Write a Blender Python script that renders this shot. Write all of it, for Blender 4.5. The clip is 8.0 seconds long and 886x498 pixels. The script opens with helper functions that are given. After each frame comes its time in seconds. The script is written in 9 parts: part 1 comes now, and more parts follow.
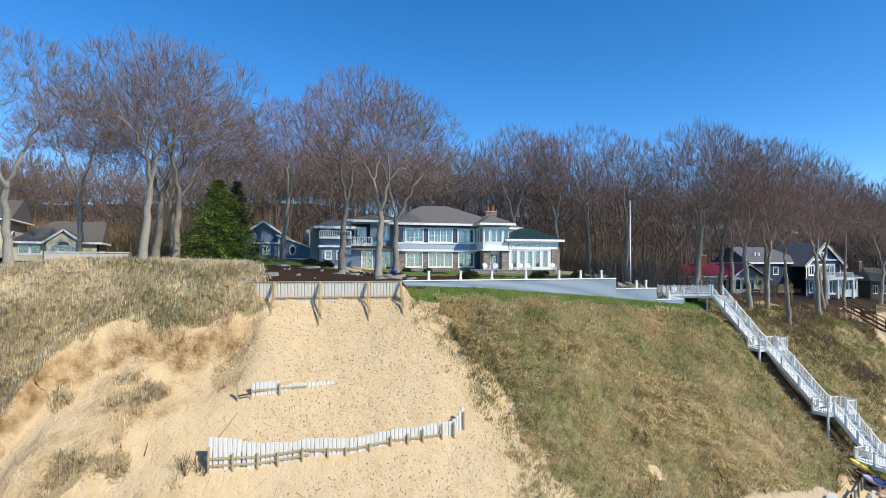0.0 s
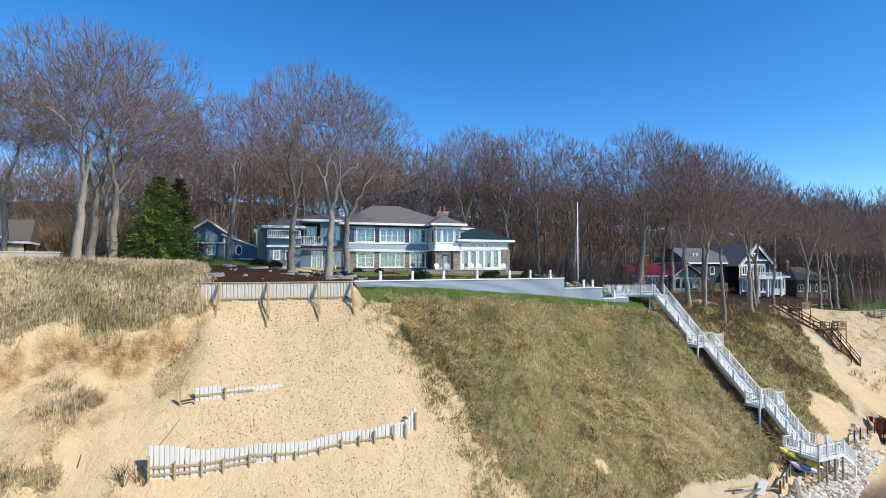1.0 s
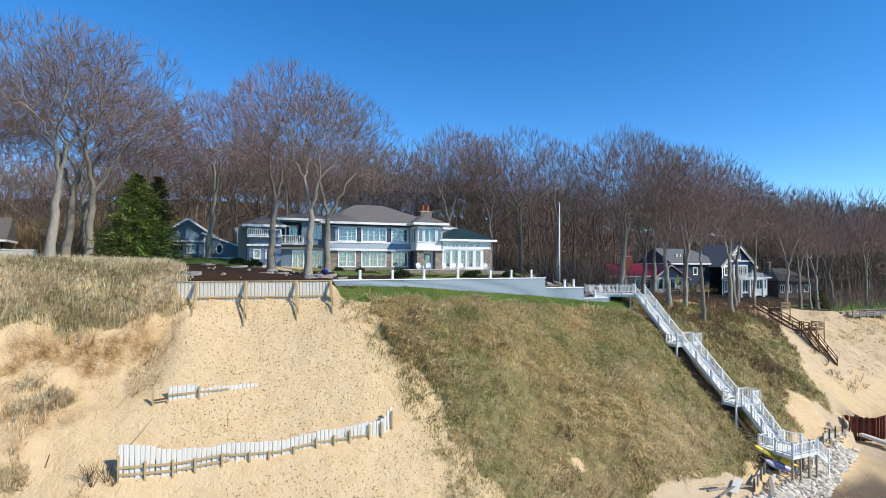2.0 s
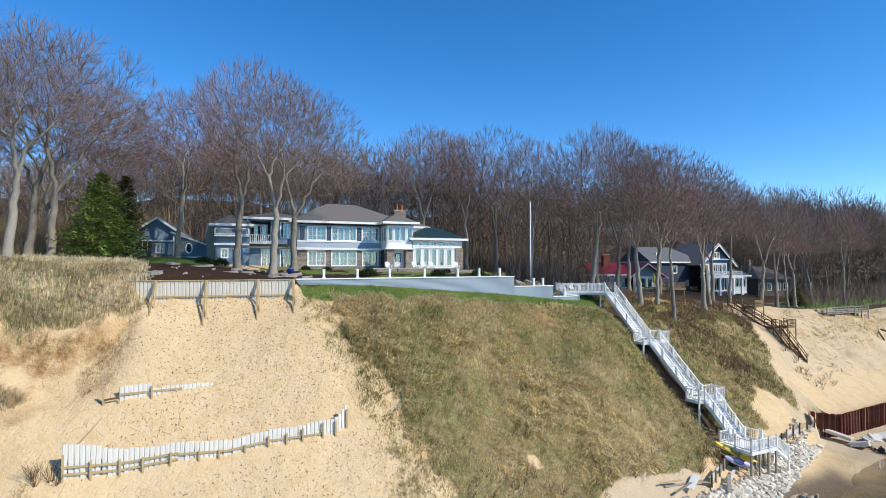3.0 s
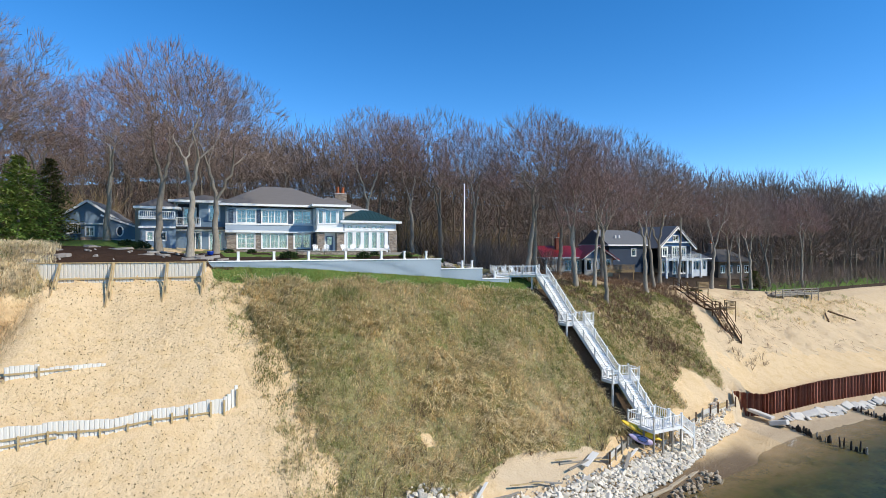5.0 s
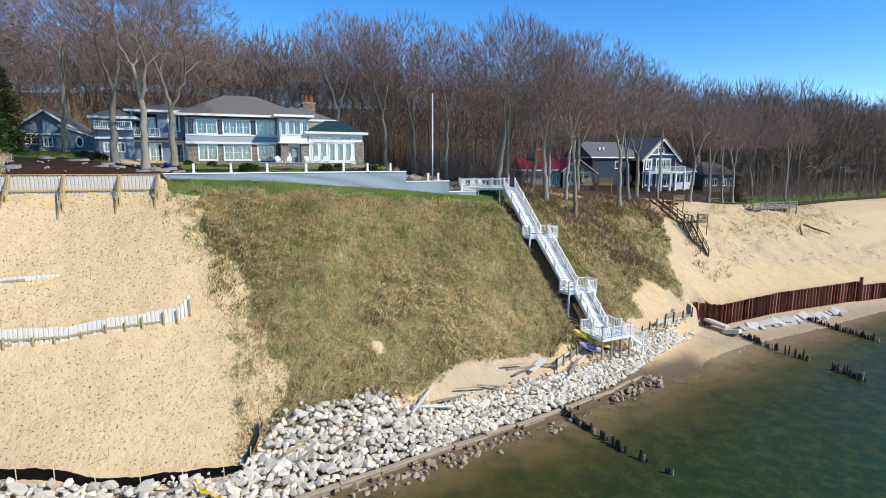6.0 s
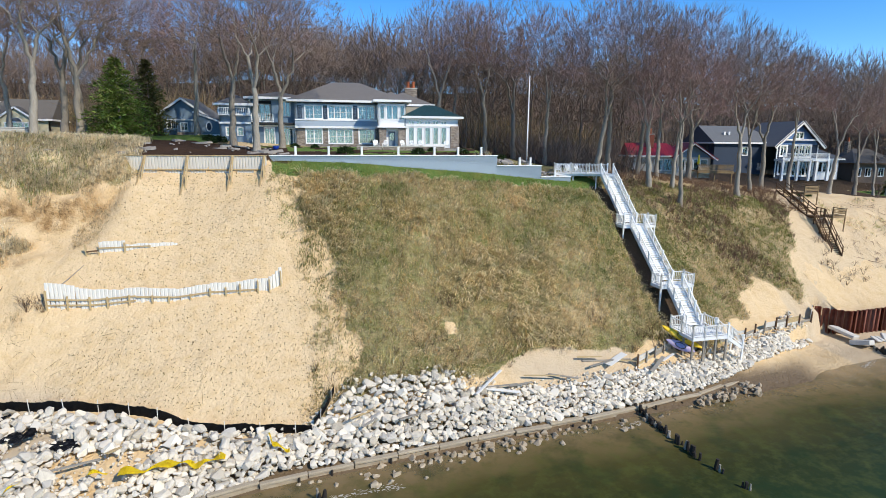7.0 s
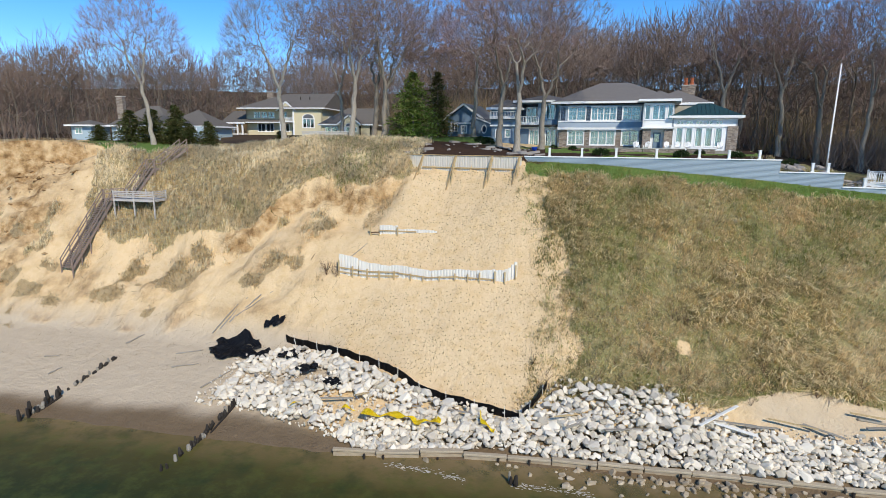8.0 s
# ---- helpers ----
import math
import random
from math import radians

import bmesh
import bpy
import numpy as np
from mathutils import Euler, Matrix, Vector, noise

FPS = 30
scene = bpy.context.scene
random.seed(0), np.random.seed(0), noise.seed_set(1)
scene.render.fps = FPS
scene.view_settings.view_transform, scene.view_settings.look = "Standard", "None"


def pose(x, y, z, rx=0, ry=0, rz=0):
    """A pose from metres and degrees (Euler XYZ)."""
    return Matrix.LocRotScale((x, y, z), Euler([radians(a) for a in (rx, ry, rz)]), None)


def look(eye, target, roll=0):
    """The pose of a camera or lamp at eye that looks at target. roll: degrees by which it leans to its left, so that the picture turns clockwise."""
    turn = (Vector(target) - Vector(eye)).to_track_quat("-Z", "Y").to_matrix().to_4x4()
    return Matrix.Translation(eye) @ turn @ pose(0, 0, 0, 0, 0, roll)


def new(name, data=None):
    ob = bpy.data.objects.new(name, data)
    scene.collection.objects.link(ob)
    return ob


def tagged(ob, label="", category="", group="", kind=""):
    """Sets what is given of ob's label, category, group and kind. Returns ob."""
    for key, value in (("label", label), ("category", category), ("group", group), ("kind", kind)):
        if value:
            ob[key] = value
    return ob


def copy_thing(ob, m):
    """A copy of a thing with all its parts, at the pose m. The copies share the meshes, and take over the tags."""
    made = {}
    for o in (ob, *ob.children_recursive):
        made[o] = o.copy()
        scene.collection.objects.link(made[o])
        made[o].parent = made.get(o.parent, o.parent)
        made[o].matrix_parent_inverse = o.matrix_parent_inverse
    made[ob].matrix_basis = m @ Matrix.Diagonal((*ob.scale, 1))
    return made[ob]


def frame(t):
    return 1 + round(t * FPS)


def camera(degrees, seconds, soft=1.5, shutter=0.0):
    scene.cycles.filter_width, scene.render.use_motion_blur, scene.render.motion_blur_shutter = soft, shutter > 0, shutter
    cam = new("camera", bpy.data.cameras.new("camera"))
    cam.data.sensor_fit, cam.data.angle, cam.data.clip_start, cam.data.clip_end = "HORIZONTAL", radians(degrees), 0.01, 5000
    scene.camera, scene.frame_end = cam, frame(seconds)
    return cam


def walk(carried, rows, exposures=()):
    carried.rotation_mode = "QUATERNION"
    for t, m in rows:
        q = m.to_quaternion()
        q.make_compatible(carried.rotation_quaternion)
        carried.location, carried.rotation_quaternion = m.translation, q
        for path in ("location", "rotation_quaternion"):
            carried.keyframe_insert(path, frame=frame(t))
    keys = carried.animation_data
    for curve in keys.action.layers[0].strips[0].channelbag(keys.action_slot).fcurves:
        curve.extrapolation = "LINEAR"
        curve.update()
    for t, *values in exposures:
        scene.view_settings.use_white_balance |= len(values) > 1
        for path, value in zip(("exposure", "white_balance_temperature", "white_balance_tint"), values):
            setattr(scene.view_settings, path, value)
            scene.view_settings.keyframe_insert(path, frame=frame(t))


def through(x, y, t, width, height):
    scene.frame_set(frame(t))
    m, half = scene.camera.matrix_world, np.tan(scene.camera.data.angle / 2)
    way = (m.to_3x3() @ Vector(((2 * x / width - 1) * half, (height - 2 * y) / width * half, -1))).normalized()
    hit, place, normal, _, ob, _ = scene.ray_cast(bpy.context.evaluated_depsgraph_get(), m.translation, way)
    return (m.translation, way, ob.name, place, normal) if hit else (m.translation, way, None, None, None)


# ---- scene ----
cam = camera(78.4, 8.0, soft=0.55)
PATH = [
    (0.0, (-9.929, -21.386, 20.943), (-5.764, -12.298, 21.204), 0.08),
    (0.2, (-9.933, -21.362, 20.911), (-5.512, -12.397, 21.184), 0.13),
    (0.5, (-9.992, -21.289, 20.934), (-5.222, -12.504, 21.197), 0.05),
    (1.0, (-10.003, -21.296, 20.909), (-5.033, -12.622, 21.179), 0.04),
    (1.5, (-9.779, -21.402, 20.851), (-4.704, -12.79, 21.126), 0.02),
    (1.7, (-9.607, -21.516, 20.825), (-4.508, -12.919, 21.101), 0.13),
    (2.8, (-7.258, -23.02, 20.788), (-2.063, -14.48, 21.057), 0.08),
    (3.0, (-6.724, -23.395, 20.755), (-1.508, -14.867, 21.02), 0.07),
    (3.5, (-5.119, -24.478, 20.605), (0.114, -15.961, 20.88), 0.03),
    (4.0, (-3.434, -25.629, 20.419), (1.811, -17.12, 20.709), -0.06),
    (4.2, (-2.722, -26.136, 20.368), (2.523, -17.627, 20.672), -0.06),
    (5.3, (0.933, -28.471, 20.683), (6.202, -19.984, 20.237), 0.08),
    (5.5, (1.627, -28.895, 20.68), (6.882, -20.428, 19.854), 0.08),
    (6.0, (3.373, -29.931, 20.737), (8.572, -21.549, 19.093), 0.17),
    (6.5, (4.998, -30.793, 20.821), (10.037, -22.378, 18.872), 0.31),
    (6.7, (5.615, -31.146, 20.738), (10.238, -22.493, 18.802), 0.32),
    (6.8, (5.854, -31.33, 20.694), (10.147, -22.507, 18.767), 0.28),
    (6.9, (6.08, -31.5, 20.646), (9.926, -22.47, 18.73), 0.39),
    (7.0, (6.368, -31.62, 20.61), (9.607, -22.354, 18.698), 0.41),
    (7.1, (6.655, -31.715, 20.586), (9.178, -22.23, 18.669), 0.53),
    (7.2, (6.984, -31.909, 20.566), (8.778, -22.258, 18.658), 0.63),
    (7.3, (7.36, -32.13, 20.59), (8.386, -22.372, 18.66), 0.43),
    (7.5, (8.153, -32.42, 20.679), (7.826, -22.613, 18.752), 0.56),
    (8.0, (10.151, -32.935, 20.873), (8.394, -23.288, 18.912), 0.5),
]
walk(cam, [(t, look(e, g, r)) for t, e, g, r in PATH], exposures=[(0.0, 0.0), (7.0, 0.0), (7.5, -0.09), (8.0, -0.13)])

# ---------------------------------------------------------------- light
# X runs along the shore, Y inland, Z up from the lake's surface. The sun stands over the lake, to the right.
SUN_AZ, SUN_EL = math.atan2(0.53, -0.85), radians(40)      # azimuth from +Y towards +X
sun_way = Vector((math.sin(SUN_AZ) * math.cos(SUN_EL), math.cos(SUN_AZ) * math.cos(SUN_EL), math.sin(SUN_EL)))
world = bpy.data.worlds.new("world")
scene.world = world
world.use_nodes = True
wn = world.node_tree.nodes
sky = wn.new("ShaderNodeTexSky")
sky.sky_type, sky.sun_disc = "NISHITA", False
sky.sun_elevation, sky.sun_rotation = SUN_EL, SUN_AZ
sky.altitude, sky.air_density, sky.dust_density, sky.ozone_density = 1300, 0.85, 0.0, 3.1
wn["Background"].inputs["Strength"].default_value = 0.14
tone = wn.new("ShaderNodeHueSaturation")
tone.inputs["Hue"].default_value = 0.501
tone.inputs["Saturation"].default_value = 1.31
tone.inputs["Value"].default_value = 1.52
world.node_tree.links.new(sky.outputs[0], tone.inputs["Color"])
world.node_tree.links.new(tone.outputs[0], wn["Background"].inputs["Color"])
sun = new("sun", bpy.data.lights.new("sun", "SUN"))
sun.data.energy, sun.data.angle, sun.data.color = 4.55, radians(0.53), (1.0, 0.93, 0.80)
sun.matrix_world = look(sun_way * 100, (0, 0, 0))

# ---------------------------------------------------------------- helpers for building
def part(name, bm, mat, parent=None, label="", smooth=False):
    """Links a bmesh as one mesh object, under a thing or a part if one is given."""
    me = bpy.data.meshes.new(name)
    bm.to_mesh(me)
    bm.free()
    return part_of(name, me, mat, parent, label, smooth)


def part_of(name, me, mat, parent=None, label="", smooth=False):
    if mat is not None and not me.materials:
        for m in mat if isinstance(mat, (list, tuple)) else [mat]:
            me.materials.append(m)
    if smooth:
        me.polygons.foreach_set("use_smooth", [True] * len(me.polygons))
    ob = new(name, me)
    if parent is not None:
        ob.parent = parent
    if label:
        ob["label"] = label
    return ob


def thing(name, m, label, category, group="", kind=""):
    ob = new(name)
    ob.empty_display_size = 0.3
    ob.matrix_world = m
    return tagged(ob, label, category, group, kind)


def box(bm, x0, x1, y0, y1, z0, z1, bevel=0.0, mi=0):
    vs = [bm.verts.new((x, y, z)) for x in (x0, x1) for y in (y0, y1) for z in (z0, z1)]
    fs = [bm.faces.new([vs[i] for i in q]) for q in ((0, 1, 3, 2), (4, 6, 7, 5), (0, 4, 5, 1), (2, 3, 7, 6), (0, 2, 6, 4), (1, 5, 7, 3))]
    for f in fs:
        f.material_index = mi
    if bevel:
        bmesh.ops.bevel(bm, geom=list({e for f in fs for e in f.edges}), offset=bevel, segments=1, affect="EDGES")
    return bm


def boxed(*a, bevel=0.0):
    return box(bmesh.new(), *a, bevel=bevel)


def beam(bm, p, q, w, h, up=(0, 0, 1)):
    """A square-sawn timber from p to q, w wide and h high."""
    p, q, up = Vector(p), Vector(q), Vector(up)
    d = (q - p).normalized()
    s = d.cross(up)
    if s.length < 1e-4:
        s = d.cross(Vector((0, 1, 0)))
    s.normalize()
    n = s.cross(d)
    ring = [(-s * w - n * h) / 2, (s * w - n * h) / 2, (s * w + n * h) / 2, (-s * w + n * h) / 2]
    a = [bm.verts.new(p + r) for r in ring]
    b = [bm.verts.new(q + r) for r in ring]
    for i in range(4):
        bm.faces.new((a[i], a[(i + 1) % 4], b[(i + 1) % 4], b[i]))
    bm.faces.new(a[::-1])
    bm.faces.new(b)
    return bm


def tube(bm, pts, radii, sides=8):
    """A round, tapered rod along the points, closed at both ends."""
    rings = []
    for i, p in enumerate(pts):
        p = Vector(p)
        d = (Vector(pts[min(i + 1, len(pts) - 1)]) - Vector(pts[max(i - 1, 0)])).normalized()
        s = d.cross(Vector((0, 0, 1)))
        if s.length < 1e-3:
            s = Vector((1, 0, 0))
        s.normalize()
        n = s.cross(d)
        rings.append([bm.verts.new(p + (s * math.cos(k) + n * math.sin(k)) * radii[i]) for k in np.arange(sides) * 2 * math.pi / sides])
    for a, b in zip(rings, rings[1:]):
        for k in range(sides):
            bm.faces.new((a[k], a[(k + 1) % sides], b[(k + 1) % sides], b[k]))
    bm.faces.new(rings[0][::-1])
    bm.faces.new(rings[-1])
    return bm


def poly_prism(bm, pts, axis, d0, d1):
    """A flat outline, pushed through from d0 to d1 along an axis (0: x, 1: y, 2: z)."""
    def at(p, d):
        v = list(p)
        v.insert(axis, d)
        return bm.verts.new(v)
    a, b = [at(p, d0) for p in pts], [at(p, d1) for p in pts]
    n = len(pts)
    bm.faces.new(a)
    bm.faces.new(b[::-1])
    for i in range(n):
        bm.faces.new((a[i], b[i], b[(i + 1) % n], a[(i + 1) % n]))
    return bm


def fix(bm):
    bmesh.ops.recalc_face_normals(bm, faces=bm.faces)
    return bm


# value noise over the plan, for relief and for where things grow
_rng = np.random.default_rng(7)
_tab = _rng.random((256, 256))


def vnoise(x, y):
    xi, yi = np.floor(x).astype(int), np.floor(y).astype(int)
    fx, fy = x - xi, y - yi
    fx, fy = fx * fx * (3 - 2 * fx), fy * fy * (3 - 2 * fy)
    g = lambda a, b: _tab[a % 256, b % 256]
    return (g(xi, yi) * (1 - fx) + g(xi + 1, yi) * fx) * (1 - fy) + (g(xi, yi + 1) * (1 - fx) + g(xi + 1, yi + 1) * fx) * fy - 0.5


def fbm(x, y, octaves=4):
    return sum(vnoise(x * 2**k + 17 * k, y * 2**k + 31 * k) / 2**k for k in range(octaves))


def sstep(a, b, x):
    t = np.clip((x - a) / (b - a), 0, 1)
    return t * t * (3 - 2 * t)


# ---------------------------------------------------------------- materials
class Mat:
    """A small builder of node materials."""

    def __init__(self, name, rough=0.8, metal=0.0, spec=0.3):
        self.m = bpy.data.materials.new(name)
        self.m.use_nodes = True
        self.t = self.m.node_tree
        self.b = self.t.nodes["Principled BSDF"]
        self.b.inputs["Roughness"].default_value, self.b.inputs["Metallic"].default_value = rough, metal
        self.b.inputs["Specular IOR Level"].default_value = spec
        self.where = None

    def node(self, kind, **kw):
        n = self.t.nodes.new("ShaderNode" + kind)
        for k, v in kw.items():
            n.inputs[k.replace("_", " ")].default_value = v
        return n

    def link(self, a, b):
        self.t.links.new(a, b)

    def coords(self, scale=(1, 1, 1), kind="Object"):
        tc, mp = self.node("TexCoord"), self.node("Mapping")
        mp.inputs["Scale"].default_value = scale
        self.link(tc.outputs[kind], mp.inputs[0])
        return mp.outputs[0]

    def noise(self, scale, detail=4.0, at=None, rough=0.6):
        n = self.node("TexNoise", Scale=scale, Detail=detail, Roughness=rough)
        if at is not None:
            self.link(at, n.inputs["Vector"])
        return n.outputs["Fac"]

    def ramp(self, fac, *stops):
        n = self.node("ValToRGB")
        e = n.color_ramp.elements
        while len(e) < len(stops):
            e.new(0.5)
        for s, (p, c) in zip(e, stops):
            s.position, s.color = p, (*c, 1) if len(c) == 3 else c
        self.link(fac, n.inputs[0])
        return n.outputs[0]

    def mix(self, fac, a, b, mode="MIX"):
        n = self.t.nodes.new("ShaderNodeMix")
        n.data_type, n.blend_type = "RGBA", mode
        for v, k in ((fac, 0), (a, 6), (b, 7)):
            if hasattr(v, "is_output"):
                self.link(v, n.inputs[k])
            else:
                n.inputs[k].default_value = v if k == 0 else (*v, 1)
        return n.outputs[2]

    def math(self, op, a, b=0.0):
        n = self.t.nodes.new("ShaderNodeMath")
        n.operation = op
        for v, k in ((a, 0), (b, 1)):
            if hasattr(v, "is_output"):
                self.link(v, n.inputs[k])
            else:
                n.inputs[k].default_value = v
        return n.outputs[0]

    def attr(self, name):
        n = self.t.nodes.new("ShaderNodeAttribute")
        n.attribute_name = name
        return n.outputs["Fac"]

    def random(self):
        return self.t.nodes.new("ShaderNodeObjectInfo").outputs["Random"]

    def island(self):
        return self.t.nodes.new("ShaderNodeNewGeometry").outputs["Random Per Island"]

    def color(self, c):
        if hasattr(c, "is_output"):
            self.link(c, self.b.inputs["Base Color"])
        else:
            self.b.inputs["Base Color"].default_value = (*c, 1)
        return self

    def rough(self, r):
        self.link(r, self.b.inputs["Roughness"])
        return self

    def bump(self, h, strength=0.4, dist=0.02):
        n = self.node("Bump", Strength=strength, Distance=dist)
        self.link(h, n.inputs["Height"])
        self.link(n.outputs[0], self.b.inputs["Normal"])
        return self


def plain(name, c, rough=0.7, vary=0.12, scale=3.0, metal=0.0, grain=None, bump=0.15, spec=0.3):
    """A painted or natural surface of one colour with blotches, fine grain and relief."""
    m = Mat(name, rough, metal, spec)
    at = m.coords(grain or (1, 1, 1))
    big, fine = m.noise(scale, 3.0, at), m.noise(scale * 12, 4.0, at)
    lo, hi = tuple(v * (1 - vary) for v in c), tuple(min(1, v * (1 + vary)) for v in c)
    col = m.mix(big, lo, hi)
    col = m.mix(0.35, col, m.ramp(fine, (0.3, tuple(v * (1 - 1.4 * vary) for v in c)), (0.7, hi)))
    r = m.random()
    col = m.mix(m.math("MULTIPLY", r, 0.25), col, tuple(v * (1 - 1.2 * vary) for v in c))
    m.color(col)
    if bump:
        m.bump(fine, bump, 0.02)
    return m.m


def bark(name, dark, light, s=2.0):
    m = Mat(name, 0.9, spec=0.1)
    at = m.coords((1, 1, 0.25))
    n1, n2 = m.noise(s * 5, 5.0, at), m.noise(s * 0.6, 3.0)
    col = m.mix(n2, m.ramp(n1, (0.35, dark), (0.7, light)), tuple((a + b) / 2 for a, b in zip(dark, light)))
    m.color(m.mix(m.math("MULTIPLY", m.random(), 0.4), col, dark)).bump(n1, 0.6, 0.03)
    return m.m


WHITE = plain("white_paint", (0.86, 0.85, 0.82), 0.5, 0.05, 2.0, bump=0.05)
STAIR_WHITE = plain("weathered_white_boards", (0.86, 0.85, 0.81), 0.6, 0.08, 2.5)
GREYBLUE = plain("grey_blue_siding", (0.30, 0.36, 0.42), 0.6, 0.08, 1.5)
WALLBLUE = plain("pale_grey_siding", (0.26, 0.33, 0.38), 0.55, 0.07, 1.2)
SHINGLE_BLUE = plain("slate_blue_shingle", (0.17, 0.24, 0.31), 0.75, 0.14, 1.2, bump=0.3)
NAVY = plain("navy_siding", (0.035, 0.05, 0.08), 0.6, 0.12, 1.2)
ROOF = plain("grey_asphalt_shingle", (0.165, 0.152, 0.143), 0.92, 0.18, 1.0, grain=(1, 1, 3), bump=0.5)
ROOF_TAN = plain("brown_grey_shingle", (0.135, 0.12, 0.105), 0.92, 0.18, 1.0, bump=0.5)
ROOF_BLUE = plain("blue_grey_shingle", (0.135, 0.142, 0.152), 0.92, 0.15, 1.0, bump=0.5)
METAL_GREEN = plain("dark_green_metal", (0.022, 0.058, 0.058), 0.38, 0.1, 0.8, metal=0.0, bump=0.03, spec=0.5)
METAL_RED = plain("red_metal", (0.32, 0.022, 0.03), 0.4, 0.1, 0.8, bump=0.03, spec=0.5)
CREAM = plain("cream_render", (0.66, 0.58, 0.38), 0.8, 0.06, 0.8)
TAN = plain("tan_siding", (0.42, 0.37, 0.29), 0.8, 0.1, 0.8)
TERRACOTTA = plain("terracotta", (0.48, 0.14, 0.06), 0.8, 0.12, 3.0)
TIMBER_NEW = plain("pale_treated_timber", (0.50, 0.37, 0.19), 0.8, 0.2, 2.0, grain=(1, 1, 0.3), bump=0.3)
TIMBER_GREY = plain("weathered_grey_timber", (0.30, 0.27, 0.22), 0.9, 0.25, 2.0, bump=0.4)
TIMBER_BROWN = plain("brown_stained_timber", (0.13, 0.075, 0.04), 0.8, 0.25, 2.0, bump=0.3)
TIMBER_DARK = plain("dark_wet_timber", (0.035, 0.028, 0.022), 0.7, 0.4, 3.0, bump=0.5)
VINYL = plain("beige_vinyl_board", (0.62, 0.58, 0.50), 0.55, 0.1, 1.5, grain=(1, 1, 0.3), bump=0.1)
VINYL_GREY = plain("pale_grey_board", (0.74, 0.71, 0.64), 0.6, 0.12, 2.0, grain=(1, 1, 0.3), bump=0.15)
BLACK_CLOTH = plain("black_silt_cloth", (0.012, 0.012, 0.014), 0.55, 0.4, 4.0, bump=0.4, spec=0.4)
YELLOW = plain("yellow_plastic", (0.95, 0.72, 0.02), 0.4, 0.08, 2.0, bump=0.05, spec=0.5)
KAYAK_YELLOW = plain("kayak_plastic", (0.92, 0.58, 0.02), 0.4, 0.08, 2.0, bump=0.05, spec=0.5)
PURPLE = plain("purple_plastic", (0.42, 0.34, 0.50), 0.4, 0.1, 2.0, bump=0.05, spec=0.5)
BLUE_PLASTIC = plain("blue_glaze", (0.01, 0.05, 0.35), 0.3, 0.1, 4.0, bump=0.0, spec=0.5)
CONCRETE = plain("pale_concrete", (0.58, 0.54, 0.47), 0.9, 0.2, 1.0, bump=0.4)
FLAT_STONE = plain("flat_grey_stone", (0.30, 0.27, 0.24), 0.9, 0.25, 1.5, bump=0.6)
# near-black puts shade into the rooms behind the glass; pot soil has it too
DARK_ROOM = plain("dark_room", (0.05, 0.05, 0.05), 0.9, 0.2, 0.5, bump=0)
PALE_BLUE = plain("pale_blue_board", (0.42, 0.52, 0.56), 0.7, 0.08, 1.0)
BRICK_RED = plain("red_brick", (0.27, 0.09, 0.06), 0.9, 0.2, 4.0, bump=0.4)
DECK_BROWN = plain("weathered_deck_timber", (0.27, 0.19, 0.10), 0.85, 0.25, 2.0, bump=0.3)
GABLE_BLUE = plain("blue_gable_shingle", (0.10, 0.19, 0.36), 0.7, 0.12, 1.2, bump=0.3)
BROWN_WALL = plain("brown_wood_siding", (0.15, 0.115, 0.09), 0.85, 0.2, 1.2)
WOOD_TWIG = plain("dark_wood_twig", (0.235, 0.168, 0.13), 0.9, 0.3, 0.15, bump=0)
# the curtains' blue stands in for sky mirrored in the windows
CURTAIN = plain("sky_tinted_curtain", (0.42, 0.57, 0.72), 0.9, 0.08, 1.5)
BARK_PALE = bark("pale_grey_bark", (0.24, 0.21, 0.165), (0.54, 0.48, 0.395))
BARK_DARK = bark("dark_grey_bark", (0.16, 0.135, 0.105), (0.42, 0.365, 0.29))
# darker copy of the bark, with the wood's shade put into its colour
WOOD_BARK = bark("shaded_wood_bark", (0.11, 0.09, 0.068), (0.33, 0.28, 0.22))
TWIG_BROWN = plain("grey_brown_twig", (0.265, 0.192, 0.152), 0.9, 0.3, 0.4, bump=0)
TWIG_RED = plain("budding_red_twig", (0.32, 0.203, 0.171), 0.9, 0.3, 0.4, bump=0)


def glass_mat():
    m = Mat("window_glass", 0.03)
    t = m.t
    gl, tr, mx, fr = m.node("BsdfGlossy"), m.node("BsdfTransparent"), m.node("MixShader"), m.node("Fresnel", IOR=1.5)
    gl.inputs["Roughness"].default_value = 0.02
    gl.inputs["Color"].default_value = (0.9, 0.95, 0.95, 1)
    tr.inputs["Color"].default_value = (0.66, 0.80, 0.84, 1)
    fac = m.math("ADD", m.math("MULTIPLY", fr.outputs[0], 1.1), 0.07)
    m.link(fac, mx.inputs[0])
    m.link(tr.outputs[0], mx.inputs[1])
    m.link(gl.outputs[0], mx.inputs[2])
    m.link(mx.outputs[0], t.nodes["Material Output"].inputs["Surface"])
    return m.m


GLASS = glass_mat()


